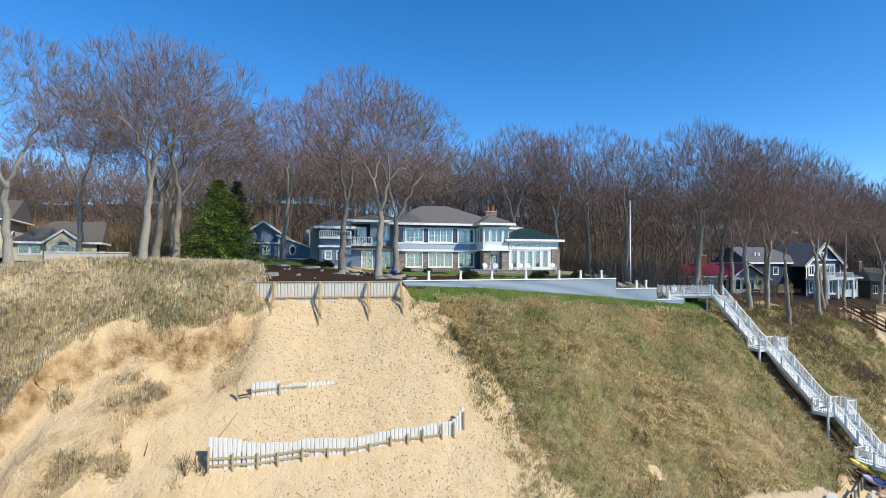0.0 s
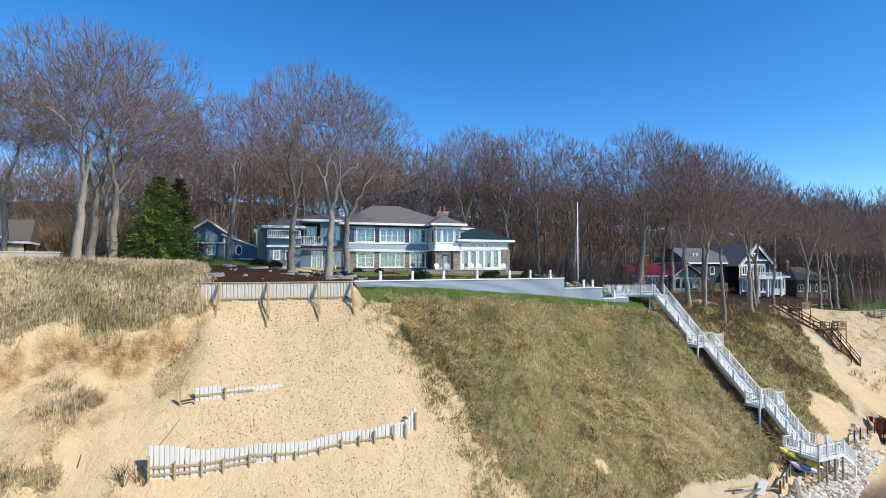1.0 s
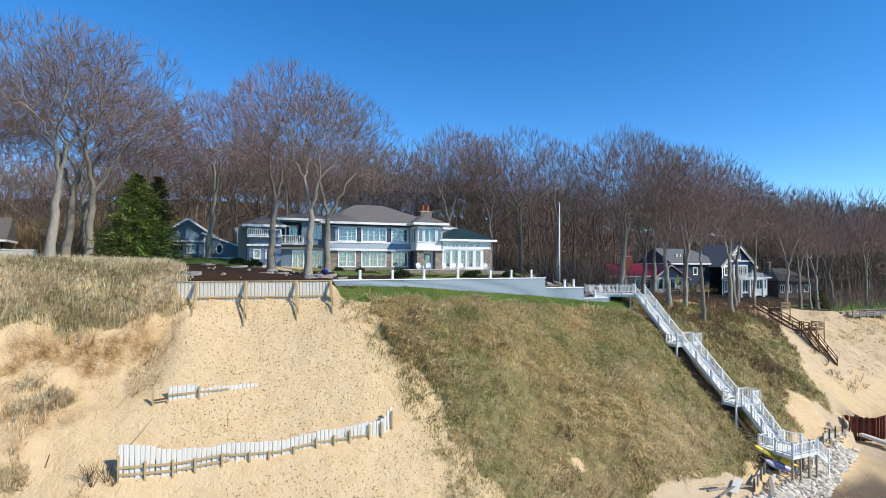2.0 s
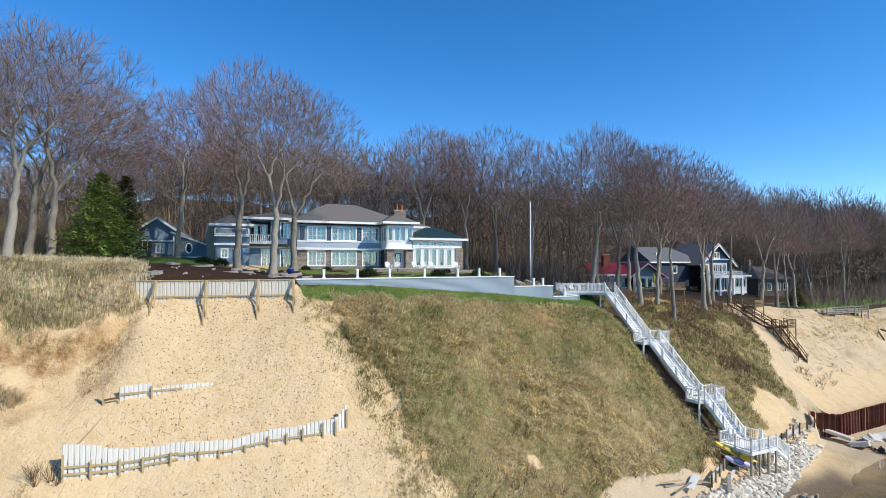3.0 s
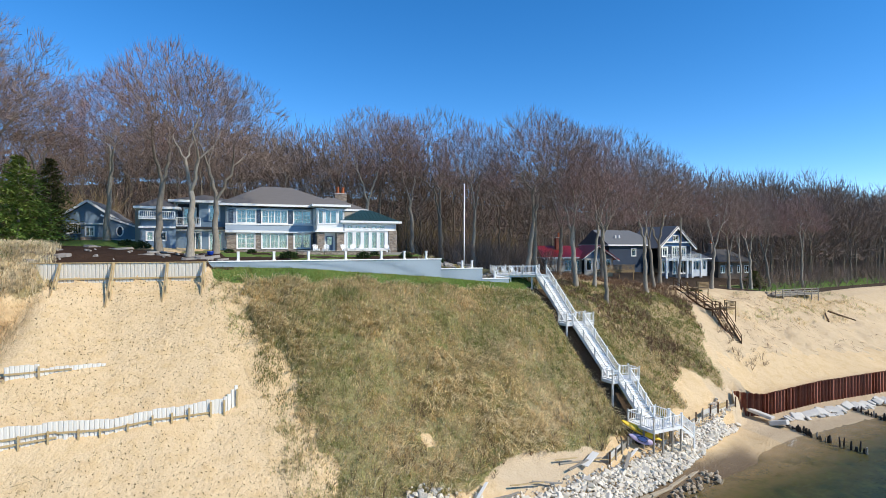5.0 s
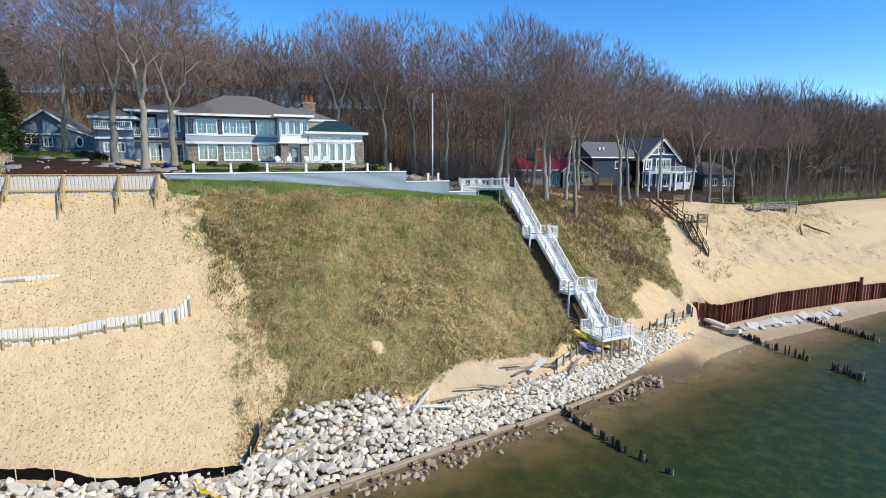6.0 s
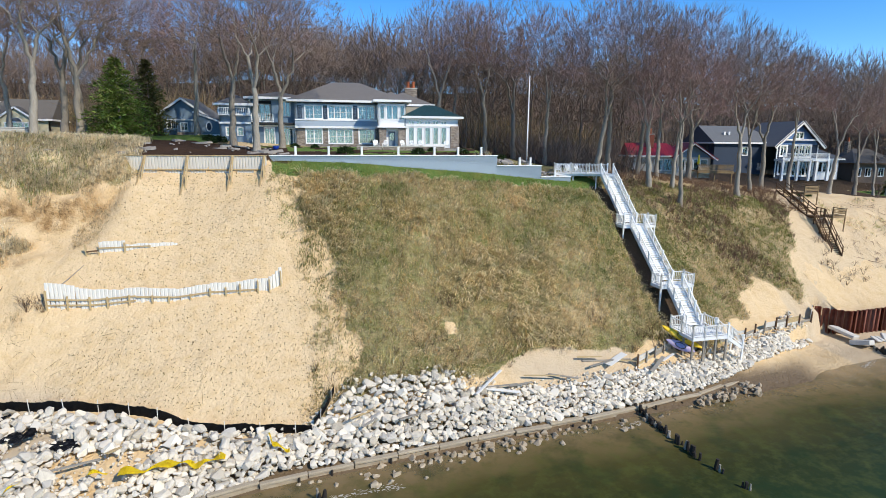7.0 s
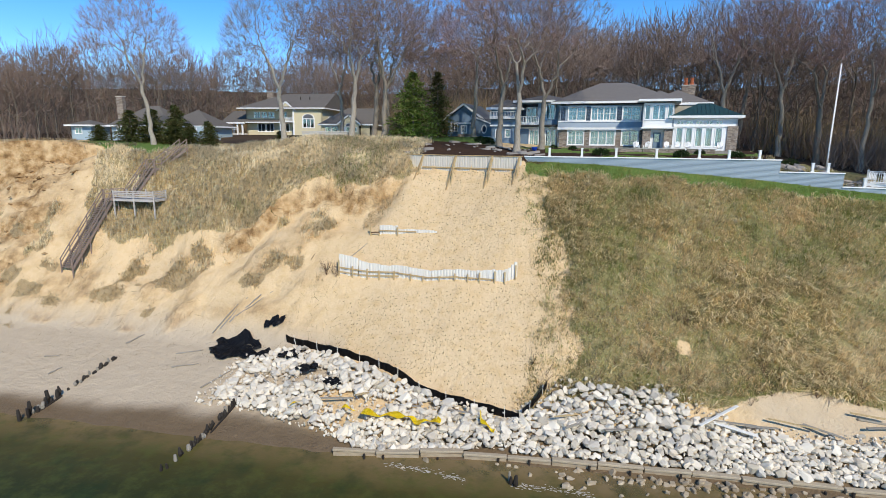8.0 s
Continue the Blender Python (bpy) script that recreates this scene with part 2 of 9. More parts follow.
def stone_veneer():
    m = Mat("ledge_stone", 0.9)
    at = m.coords((1.6, 1.6, 5.5))
    v = m.node("TexVoronoi", Scale=1.5)
    m.link(at, v.inputs["Vector"])
    e = m.t.nodes.new("ShaderNodeTexVoronoi")
    e.feature = "DISTANCE_TO_EDGE"
    e.inputs["Scale"].default_value = 1.5
    m.link(at, e.inputs["Vector"])
    sep = m.node("SeparateColor")
    m.link(v.outputs["Color"], sep.inputs[0])
    col = m.ramp(sep.outputs[0], (0.0, (0.15, 0.11, 0.085)), (0.45, (0.30, 0.235, 0.18)), (0.8, (0.40, 0.33, 0.26)), (1.0, (0.24, 0.22, 0.21)))
    col = m.mix(m.ramp(e.outputs["Distance"], (0.0, (1, 1, 1)), (0.06, (0, 0, 0))), col, (0.09, 0.08, 0.07))
    col = m.mix(0.25, col, m.ramp(m.noise(9.0), (0.3, (0.12, 0.1, 0.08)), (0.7, (0.42, 0.36, 0.3))))
    m.color(col).bump(m.math("MINIMUM", e.outputs["Distance"], 0.1), 0.8, 0.06)
    return m.m


STONE = stone_veneer()


def rusty():
    m = Mat("rusted_steel", 0.85, 0.2)
    at = m.coords((1, 1, 0.35))
    a, b = m.noise(1.4, 5.0, at), m.noise(14, 5.0)
    col = m.ramp(a, (0.3, (0.20, 0.080, 0.055)), (0.5, (0.40, 0.150, 0.095)), (0.72, (0.50, 0.24, 0.15)))
    col = m.mix(m.math("MULTIPLY", b, 0.4), col, (0.16, 0.07, 0.05))
    m.color(col).bump(b, 0.4, 0.02)
    return m.m


RUST = rusty()


def limestone():
    m = Mat("broken_limestone", 0.9)
    n1, n2 = m.noise(1.7, 5.0), m.noise(11.0, 6.0)
    r = m.random()
    base = m.ramp(r, (0.0, (0.46, 0.40, 0.30)), (0.15, (0.64, 0.56, 0.44)), (0.4, (0.83, 0.755, 0.62)), (0.7, (0.76, 0.67, 0.52)), (0.88, (0.66, 0.60, 0.50)), (1.0, (0.52, 0.48, 0.41)))
    col = m.mix(m.ramp(n1, (0.52, (0, 0, 0)), (0.78, (0.8, 0.8, 0.8))), base, (0.58, 0.50, 0.38))
    col = m.mix(m.math("MULTIPLY", n2, 0.3), col, (0.44, 0.39, 0.32))
    m.color(col).bump(m.math("ADD", m.math("MULTIPLY", n1, 1.2), n2), 0.9, 0.09)
    return m.m


def limestone_many():
    m = Mat("broken_limestone_heap", 0.9)
    n1, n2 = m.noise(1.7, 5.0), m.noise(11.0, 6.0)
    r = m.island()
    base = m.ramp(r, (0.0, (0.46, 0.40, 0.30)), (0.15, (0.64, 0.56, 0.44)), (0.4, (0.83, 0.755, 0.62)), (0.7, (0.76, 0.67, 0.52)), (0.88, (0.66, 0.60, 0.50)), (1.0, (0.52, 0.48, 0.41)))
    col = m.mix(m.ramp(n1, (0.52, (0, 0, 0)), (0.78, (0.8, 0.8, 0.8))), base, (0.58, 0.50, 0.38))
    col = m.mix(m.math("MULTIPLY", n2, 0.3), col, (0.44, 0.39, 0.32))
    m.color(col).bump(m.math("ADD", m.math("MULTIPLY", n1, 1.2), n2), 0.9, 0.09)
    return m.m


LIMESTONE, LIMESTONE_HEAP = limestone(), limestone_many()


def wet_rock():
    m = Mat("wet_brown_rock", 0.45)
    n1, n2 = m.noise(2.0, 5.0), m.noise(10.0, 5.0)
    m.color(m.mix(n2, m.ramp(n1, (0.35, (0.24, 0.18, 0.11)), (0.65, (0.58, 0.48, 0.34))), (0.40, 0.32, 0.22))).bump(n2, 0.6, 0.04)
    return m.m


WET_ROCK = wet_rock()


def grass_mat(name, straw, green, bias, through=0.35, size=0.16):
    """Blades: straw or green by the patch and the blade, letting some light through."""
    m = Mat(name, 0.75, spec=0.15)
    at = m.coords()
    big, mid, r = m.noise(size, 3.0, at), m.noise(size * 6, 3.0, at), m.island()
    fac = m.math("ADD", m.math("MULTIPLY", m.math("SUBTRACT", big, 0.5), 4.0), m.math("MULTIPLY", m.math("SUBTRACT", mid, 0.5), 1.6))
    fac = m.math("ADD", fac, m.math("ADD", m.math("MULTIPLY", m.math("SUBTRACT", r, 0.5), 0.9), bias))
    col = m.ramp(fac, (0.2, straw), (0.8, green))
    dry = m.ramp(r, (0.0, tuple(v * 0.6 for v in straw)), (1.0, tuple(min(1, v * 1.2) for v in straw)))
    col = m.mix(0.25, col, dry)
    # noise puts shaded gaps between clumps, and paler clumps, into the colour
    clump_shade = m.noise(size * 15, 2.0, at)
    col = m.mix(m.ramp(clump_shade, (0.34, (0.75, 0.75, 0.75)), (0.48, (0, 0, 0))), col, tuple(v * 0.26 for v in straw))
    col = m.mix(m.ramp(clump_shade, (0.54, (0, 0, 0)), (0.68, (0.6, 0.6, 0.6))), col, tuple(min(1, v * 1.12) for v in straw))
    m.color(col)
    tl, mx = m.node("BsdfTranslucent"), m.node("MixShader")
    mx.inputs[0].default_value = through
    m.link(col, tl.inputs["Color"])
    m.link(m.b.outputs[0], mx.inputs[1])
    m.link(tl.outputs[0], mx.inputs[2])
    m.link(mx.outputs[0], m.t.nodes["Material Output"].inputs["Surface"])
    return m.m


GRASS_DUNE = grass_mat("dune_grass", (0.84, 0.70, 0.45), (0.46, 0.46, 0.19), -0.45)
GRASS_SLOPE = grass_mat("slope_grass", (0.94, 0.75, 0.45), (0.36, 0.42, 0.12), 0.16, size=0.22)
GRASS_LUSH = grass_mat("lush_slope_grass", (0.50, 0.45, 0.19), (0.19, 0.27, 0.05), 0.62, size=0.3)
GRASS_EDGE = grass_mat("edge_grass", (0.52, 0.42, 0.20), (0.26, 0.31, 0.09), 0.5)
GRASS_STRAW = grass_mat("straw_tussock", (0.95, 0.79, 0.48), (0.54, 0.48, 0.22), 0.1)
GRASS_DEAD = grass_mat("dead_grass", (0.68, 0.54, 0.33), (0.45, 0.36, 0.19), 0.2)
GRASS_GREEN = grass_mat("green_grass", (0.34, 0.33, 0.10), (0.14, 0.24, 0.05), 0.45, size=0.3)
SPRIG = grass_mat("marram_sprig", (0.17, 0.12, 0.045), (0.11, 0.095, 0.025), 0.3, 0.1)
NEEDLES = grass_mat("spruce_needles", (0.20, 0.25, 0.06), (0.20, 0.33, 0.07), 0.5)
NEEDLES_DARK = grass_mat("old_spruce_needles", (0.17, 0.15, 0.06), (0.10, 0.15, 0.04), 0.6)
BRUSH = plain("bare_brush", (0.23, 0.14, 0.085), 0.9, 0.35, 0.5, bump=0)
SHRUB = grass_mat("evergreen_shrub", (0.035, 0.06, 0.02), (0.06, 0.10, 0.03), 0.5)


def ground_mat():
    m = Mat("ground", 0.95, spec=0.1)
    at = m.coords()
    big, mid, fine, tiny = m.noise(0.12, 4.0, at), m.noise(1.1, 5.0, at), m.noise(7.0, 5.0, at), m.noise(30.0, 3.0, at)
    sand = m.mix(big, (0.70, 0.51, 0.285), (0.75, 0.575, 0.36))
    sand = m.mix(m.ramp(mid, (0.45, (0, 0, 0)), (0.75, (0.6, 0.6, 0.6))), sand, (0.60, 0.40, 0.185))
    sand = m.mix(m.math("MULTIPLY", fine, 0.3), sand, (0.46, 0.31, 0.14))
    beach = m.mix(mid, (0.56, 0.455, 0.325), (0.48, 0.385, 0.27))
    sand = m.mix(m.attr("beach"), sand, beach)
    scarp = m.ramp(m.noise(0.9, 6.0, at), (0.36, (0.24, 0.135, 0.055)), (0.5, (0.47, 0.295, 0.135)), (0.66, (0.66, 0.47, 0.26)))
    sand = m.mix(m.attr("scarp"), sand, scarp)
    sand = m.mix(m.attr("wet"), sand, m.mix(mid, (0.14, 0.098, 0.056), (0.20, 0.142, 0.085)))
    thatch = m.mix(m.ramp(m.math("ADD", m.math("MULTIPLY", big, 0.6), m.math("MULTIPLY", mid, 0.4)), (0.40, (0, 0, 0)), (0.60, (1, 1, 1))), (0.42, 0.34, 0.18), (0.20, 0.23, 0.07))
    thatch = m.mix(m.math("MULTIPLY", fine, 0.7), thatch, (0.16, 0.115, 0.055))
    dead = m.mix(fine, (0.48, 0.36, 0.20), (0.28, 0.20, 0.105))
    thatch = m.mix(m.attr("dead"), thatch, dead)
    lawn = m.mix(fine, (0.085, 0.145, 0.032), (0.15, 0.22, 0.055))
    mulch = m.mix(tiny, (0.022, 0.013, 0.009), (0.075, 0.045, 0.030))
    litter = m.mix(fine, (0.045, 0.031, 0.021), (0.105, 0.073, 0.047))
    edge = m.math("MULTIPLY", m.math("SUBTRACT", m.math("ADD", m.math("MULTIPLY", mid, 0.6), m.math("MULTIPLY", fine, 0.4)), 0.5), 1.1)

    def cut(name):
        s = m.math("ADD", m.attr(name), edge)
        return m.ramp(s, (0.42, (0, 0, 0)), (0.58, (1, 1, 1)))
    col = m.mix(cut("grass"), sand, thatch)
    col = m.mix(cut("lawn"), col, lawn)
    col = m.mix(cut("litter"), col, litter)
    col = m.mix(cut("mulch"), col, mulch)
    m.color(col)
    hgt = m.math("ADD", m.math("MULTIPLY", fine, 0.6), m.math("MULTIPLY", mid, 1.4))
    hgt = m.math("ADD", hgt, m.math("MULTIPLY", m.attr("scarp"), m.math("MULTIPLY", m.noise(1.3, 6.0, at), 5.0)))
    vor = m.node("TexVoronoi", Scale=2.7)
    m.link(at, vor.inputs["Vector"])
    dimple = m.math("MULTIPLY", m.math("MINIMUM", vor.outputs["Distance"], 0.45), m.math("SUBTRACT", 1.0, m.attr("beach")))
    hgt = m.math("ADD", hgt, m.math("MULTIPLY", dimple, 0.6))
    m.bump(hgt, 0.85, 0.17)
    m.rough(m.math("SUBTRACT", 0.95, m.math("MULTIPLY", m.attr("wet"), 0.6)))
    return m.m


GROUND = ground_mat()


def water_mat():
    m = Mat("lake_water", 0.2, spec=0.05)
    at = m.coords()
    sep = m.node("SeparateXYZ")
    m.link(at, sep.inputs[0])
    n1 = m.noise(0.10, 4.0, at)
    y = m.math("ADD", sep.outputs["Y"], m.math("MULTIPLY", m.math("SUBTRACT", n1, 0.5), 4.0))
    # sandy shallows turn olive and then dark green with depth
    f = m.math("DIVIDE", m.math("ADD", y, 24.0), 26.0)
    col = m.ramp(f, (0.0, (0.012, 0.050, 0.034)), (0.36, (0.022, 0.046, 0.015)), (0.62, (0.034, 0.040, 0.012)), (0.76, (0.070, 0.062, 0.019)), (0.84, (0.17, 0.125, 0.052)), (0.91, (0.31, 0.22, 0.11)))
    weed = m.ramp(m.noise(0.75, 6.0, at, 0.7), (0.46, (0, 0, 0)), (0.66, (0.8, 0.8, 0.8)))
    col = m.mix(weed, col, m.mix(0.7, col, (0.085, 0.095, 0.024)))
    murk = m.ramp(m.noise(0.3, 5.0, at), (0.34, (0.5, 0.5, 0.5)), (0.5, (0, 0, 0)))
    col = m.mix(murk, col, (0.016, 0.038, 0.014))
    m.color(col)
    m.link(m.ramp(f, (0.80, (1, 1, 1)), (1.0, (0.35, 0.35, 0.35))), m.b.inputs["Alpha"])
    mp = m.coords((1.0, 2.2, 1.0))
    w1, w2 = m.noise(1.3, 3.0, mp), m.noise(0.35, 2.0, mp)
    m.bump(m.math("ADD", w1, m.math("MULTIPLY", w2, 1.5)), 0.35, 0.10)
    return m.m


WATER = water_mat()

# ---------------------------------------------------------------- the lie of the land
# Cross-sections of the bluff at places along the shore: waterline, toe, lower slope, upper slope, crest, plateau.
KU = [-60, -35, -20, -10, 0, 8, 15, 32, 45, 57, 70, 81, 95, 115]
WATERLINE = ([-60, -20, -3, 8, 52, 56, 63.7, 70, 77, 93, 115], [-1.5, -1.0, -1.1, 0.2, 0.6, 2.0, 2.4, 1.6, 0.9, 0.4, -4.0])
TOE_V = [11.5, 12.0, 11.0, 9.5, 5.0, 4.5, 4.2, 4.4, 6.0, 8.5, 9.5, 7.3, 5.5, 5.0]
TOE_Z = [2.0, 2.0, 2.0, 2.4, 1.5, 1.6, 2.0, 2.3, 2.2, 2.8, 3.0, 2.9, 2.8, 2.7]
LOW_V = [17.0, 17.5, 16.0, 15.5, 12.5, 12.5, 12.8, 11.5, 12.5, 14.5, 15.6, 14.0, 13.0, 13.0]
LOW_Z = [8.0, 7.0, 7.0, 7.4, 6.2, 7.2, 8.4, 7.6, 7.6, 8.0, 8.2, 6.8, 6.4, 6.5]
UPP_V = [23.0, 23.0, 22.0, 23.0, 21.2, 21.2, 21.7, 20.0, 20.5, 20.5, 21.5, 20.0, 21.0, 20.0]
UPP_Z = [15.0, 12.5, 12.8, 13.4, 13.0, 15.0, 16.0, 14.6, 14.4, 13.4, 12.4, 10.2, 10.3, 9.9]
CRE_V = [27.0, 30.0, 28.0, 28.5, 28.2, 26.5, 26.0, 25.3, 25.0, 26.0, 28.0, 26.0, 26.0, 25.0]
CRE_Z = [21.0, 18.5, 18.0, 18.5, 17.6, 18.7, 18.4, 16.9, 16.3, 15.9, 14.5, 13.4, 12.6, 11.2]
PLA_D = [9.0, 9.0, 6.0, 4.0, 3.0, 3.0, 3.0, 3.0, 3.0, 3.5, 4.0, 4.0, 4.0, 5.0]
PLA_Z = [20.6, 19.4, 20.8, 20.6, 19.9, 19.4, 19.3, 18.6, 17.2, 16.4, 15.2, 14.0, 13.0, 11.5]
YARD_Z = [20.9, 19.9, 20.9, 21.1, 21.3, 20.6, 20.2, 19.8, 18.0, 16.8, 16.0, 15.0, 13.8, 12.2]
BACK_Z = [22.5, 22.5, 22.5, 22.5, 24.0, 25.5, 25.0, 25.0, 24.0, 24.0, 24.0, 24.0, 24.0, 24.0]
LIP = ([-43, -40, -24, -20.6, -19.5, -18.2, -16, -13.8, -11.5, -9.2, -5.5], [21.0, 19.8, 20.2, 20.6, 22.6, 24.1, 25.0, 25.5, 25.0, 24.8, 26.5])              # edge of the broken dune
SHEET = ([64.6, 65.4, 67.0, 79.0, 95.5, 130.0], [9.4, 8.1, 7.2, 6.5, 3.8, -2.6])                    # line of the sheet piling
WALL = ([8.0, 32.9, 38.3, 42.0], [27.0, 25.75, 25.1, 24.7])                     # line of the sided retaining wall


def height(u, v):
    u, v = np.asarray(u, float), np.asarray(v, float)
    k = lambda t: np.interp(u, KU, t)
    w = np.interp(u, *WATERLINE)
    cv = k(CRE_V)
    vs = [w - 60, w - 8, w, k(TOE_V), k(LOW_V), k(UPP_V), cv, cv + k(PLA_D), cv + 16, cv + 72, cv + 140]
    zs = [-4 + 0 * u, -0.7 + 0 * u, 0 * u, k(TOE_Z), k(LOW_Z), k(UPP_Z), k(CRE_Z), k(PLA_Z), k(YARD_Z), k(BACK_Z), k(BACK_Z) + np.interp(u, [-40, 20, 60], [17, 15, 14])]
    zs[-1] = zs[-1] + 4 * fbm(u * 0.018, u * 0 + 2, 3)
    z = np.where(v < vs[0], -4.0, zs[-1])
    for a, b, p, q in zip(vs, vs[1:], zs, zs[1:]):
        z = np.where((v >= a) & (v < b), p + (q - p) * np.clip((v - a) / np.maximum(b - a, 1e-3), 0, 1), z)
    return z


def stair_shade(u, v):
    """1 on the strip of painted shade below and beside the white stairs, 0 away from it."""
    off = u - (46.1 - 0.1015 * (23.35 - v))
    return sstep(-2.6, -1.6, off) * (1 - sstep(0.6, 1.2, off)) * sstep(5.2, 6.4, v) * (1 - sstep(23.6, 24.6, v))


def terrain(u, v):
    """The height of the ground: rounded cross-sections, the broken lip of the dune, the terraces behind the wall, and small relief."""
    u, v = np.asarray(u, float), np.asarray(v, float)
    z = (height(u, v - 0.8) + 2 * height(u, v) + height(u, v + 0.8)) / 4
    lip = np.interp(u, *LIP) + 0.9 * vnoise(u * 0.5, v * 0 + 3) + 0.5 * vnoise(u * 1.7, v * 0 + 9)
    near = (0.55 * sstep(-44, -40, u) + 0.45 * sstep(-27, -20, u)) * (1 - sstep(-6.5, -4.5, u))
    below = lip - v
    z = z + near * (-1.3 * sstep(-0.15, 0.55, below) * (1 - sstep(0.6, 6.0, below)) + 0.35 * sstep(2.5, 0.0, -below) * (below < 0))
    toe = np.interp(u, KU, TOE_V)
    slope = np.minimum(sstep(3, 8, v - np.interp(u, *WATERLINE)), np.where(u < -8, sstep(-1.0, 2.5, v - toe), 1.0)) * (1 - sstep(0, 6, v - np.interp(u, KU, CRE_V)))
    bank = 1 - 0.85 * sstep(7, 9, u) * (1 - sstep(44, 47, u)) * sstep(-3.5, -1.0, v - np.interp(u, *WALL))
    z = z + bank * slope * (0.55 * fbm(u * 0.16, v * 0.16) + (0.12 + 0.2 * sstep(11, 15, u)) * fbm(u * 0.9, v * 0.9, 3)) + 0.05 * fbm(u * 0.7, v * 0.7, 2)
    wild = sstep(-8, -14, u)
    z = z + wild * slope * (0.8 * fbm(u * 0.33 + 40, v * 0.33, 3) + 0.30 * fbm(u * 1.1 + 12, v * 1.1, 3))
    cliff = np.interp(u, [-75, -58.9, -54.6, -50.5, -47], [26.0, 26.2, 28.2, 30.6, 33.0]) + 0.8 * vnoise(u * 0.6, v * 0 + 5) - v
    z = z - 2.6 * sstep(-45.5, -47.5, u) * sstep(-0.1, 0.5, cliff) * (1 - sstep(0.8, 8.0, cliff))
    ledge = sstep(-44, -49, u) * slope
    z = z + ledge * (2.2 * np.abs(fbm(u * 0.22 + 3, v * 0.5 + 8, 3)) - 0.45 + 0.9 * fbm(u * 0.8, v * 1.3, 3))
    z = z + sstep(76, 84, u) * slope * sstep(2, 9, v - np.interp(u, *SHEET)) * (0.7 * fbm(u * 0.3 + 1, v * 0.3 + 2, 3) + 0.25 * fbm(u * 1.1, v * 1.1, 2))
    sv = np.interp(u, *SHEET)
    w = np.interp(u, *WATERLINE)
    # ground sunk along the stairs, to deepen the shade beside them
    z = z - 0.55 * stair_shade(u, v)
    z = np.where(v < 60, z + (np.minimum(z, 20.35 + 0.25 * vnoise(u * 0.6, v * 0.4)) - z) * sstep(-44, -48, u), z)
    z = np.where((u > 64.6) & (v < sv + 0.75) & (v > w), np.minimum(z, 0.35 * (v - w) / np.maximum(sv - w, 0.5)), z)
    bv = np.interp(u, [54, 57.5, 61.4, 63.4, 66], [4.2, 6.7, 7.0, 8.2, 8.2])
    flat = 0.15 + 0.35 * (v - w) / np.maximum(bv - w, 0.5)
    z = np.where((v > w) & (v < bv), z + (np.minimum(z, flat) - z) * sstep(54, 58, u) * (u < 66), z)
    wv = np.interp(u, *WALL)
    step = np.where(u < 32.9, 19.1, np.where(u < 38.3, 17.9, 16.6))
    back = step + np.clip(v - wv, 0, 8) * np.where(u < 32.9, 0.13, 0.10)
    z = np.where((u > 8.0) & (u < 42.0) & (v > wv + 0.52) & (v < wv + 8), np.maximum(back, np.where(v > wv + 6, z, -9)), z)
    rwv = 29.2 - (u + 5.5) * 2.7 / 13.3
    z = np.where((u > -5.2) & (u <= 8.0) & (v > rwv + 0.3) & (v < rwv + 3), np.maximum(z, 19.15 + 0.12 * (v - rwv)), z)
    z = np.where((u > -5.0) & (u < 7.4) & (v > rwv - 1.5) & (v <= rwv + 0.3), np.minimum(z, 17.55 + 0.3 * (v - rwv)), z)
    return z


def axis(parts):
    out = []
    for a, b, step in parts:
        out += list(np.arange(a, b, step))
    return np.array(out + [parts[-1][1]])


US = axis([(-2500, -400, 300), (-400, -90, 30), (-90, -46, 0.9), (-46, 62, 0.5), (62, 118, 0.9), (118, 400, 24), (400, 2500, 300)])
VS = axis([(-2500, -100, 300), (-100, -12, 8), (-12, 0, 1.0), (0, 33, 0.45), (33, 60, 1.2), (60, 260, 8), (260, 2500, 250)])
GU, GV = np.meshgrid(US, VS)


def grass_edge(v):
    """Where the planted sand ends and the grown slope begins."""
    return np.interp(v, [2, 5, 8, 13, 17, 21.6, 27], [10.6, 11.3, 12.6, 12.6, 12.2, 10.8, 8.4])


# clumps of dead grass left standing on the broken sand: place and half widths
CLUMPS = [(-13.4, 21.5, 1.9, 0.7), (-14.2, 17.2, 1.1, 0.7), (-16.3, 17.4, 1.2, 0.8), (-14.1, 23.1, 0.9, 0.4), (-27.9, 17.7, 1.6, 0.6), (-26.5, 15.9, 2.1, 0.8), (-18.8, 15.8, 1.5, 0.8),
          (-34.7, 14.8, 2.4, 1.0), (-40.4, 13.8, 2.2, 0.8), (-43.5, 16.8, 1.1, 0.6), (-46.5, 15.6, 1.2, 0.8), (-50.0, 19.5, 1.6, 0.7), (-57.0, 21.0, 1.6, 0.8), (-46.5, 21.5, 0.9, 0.8)]


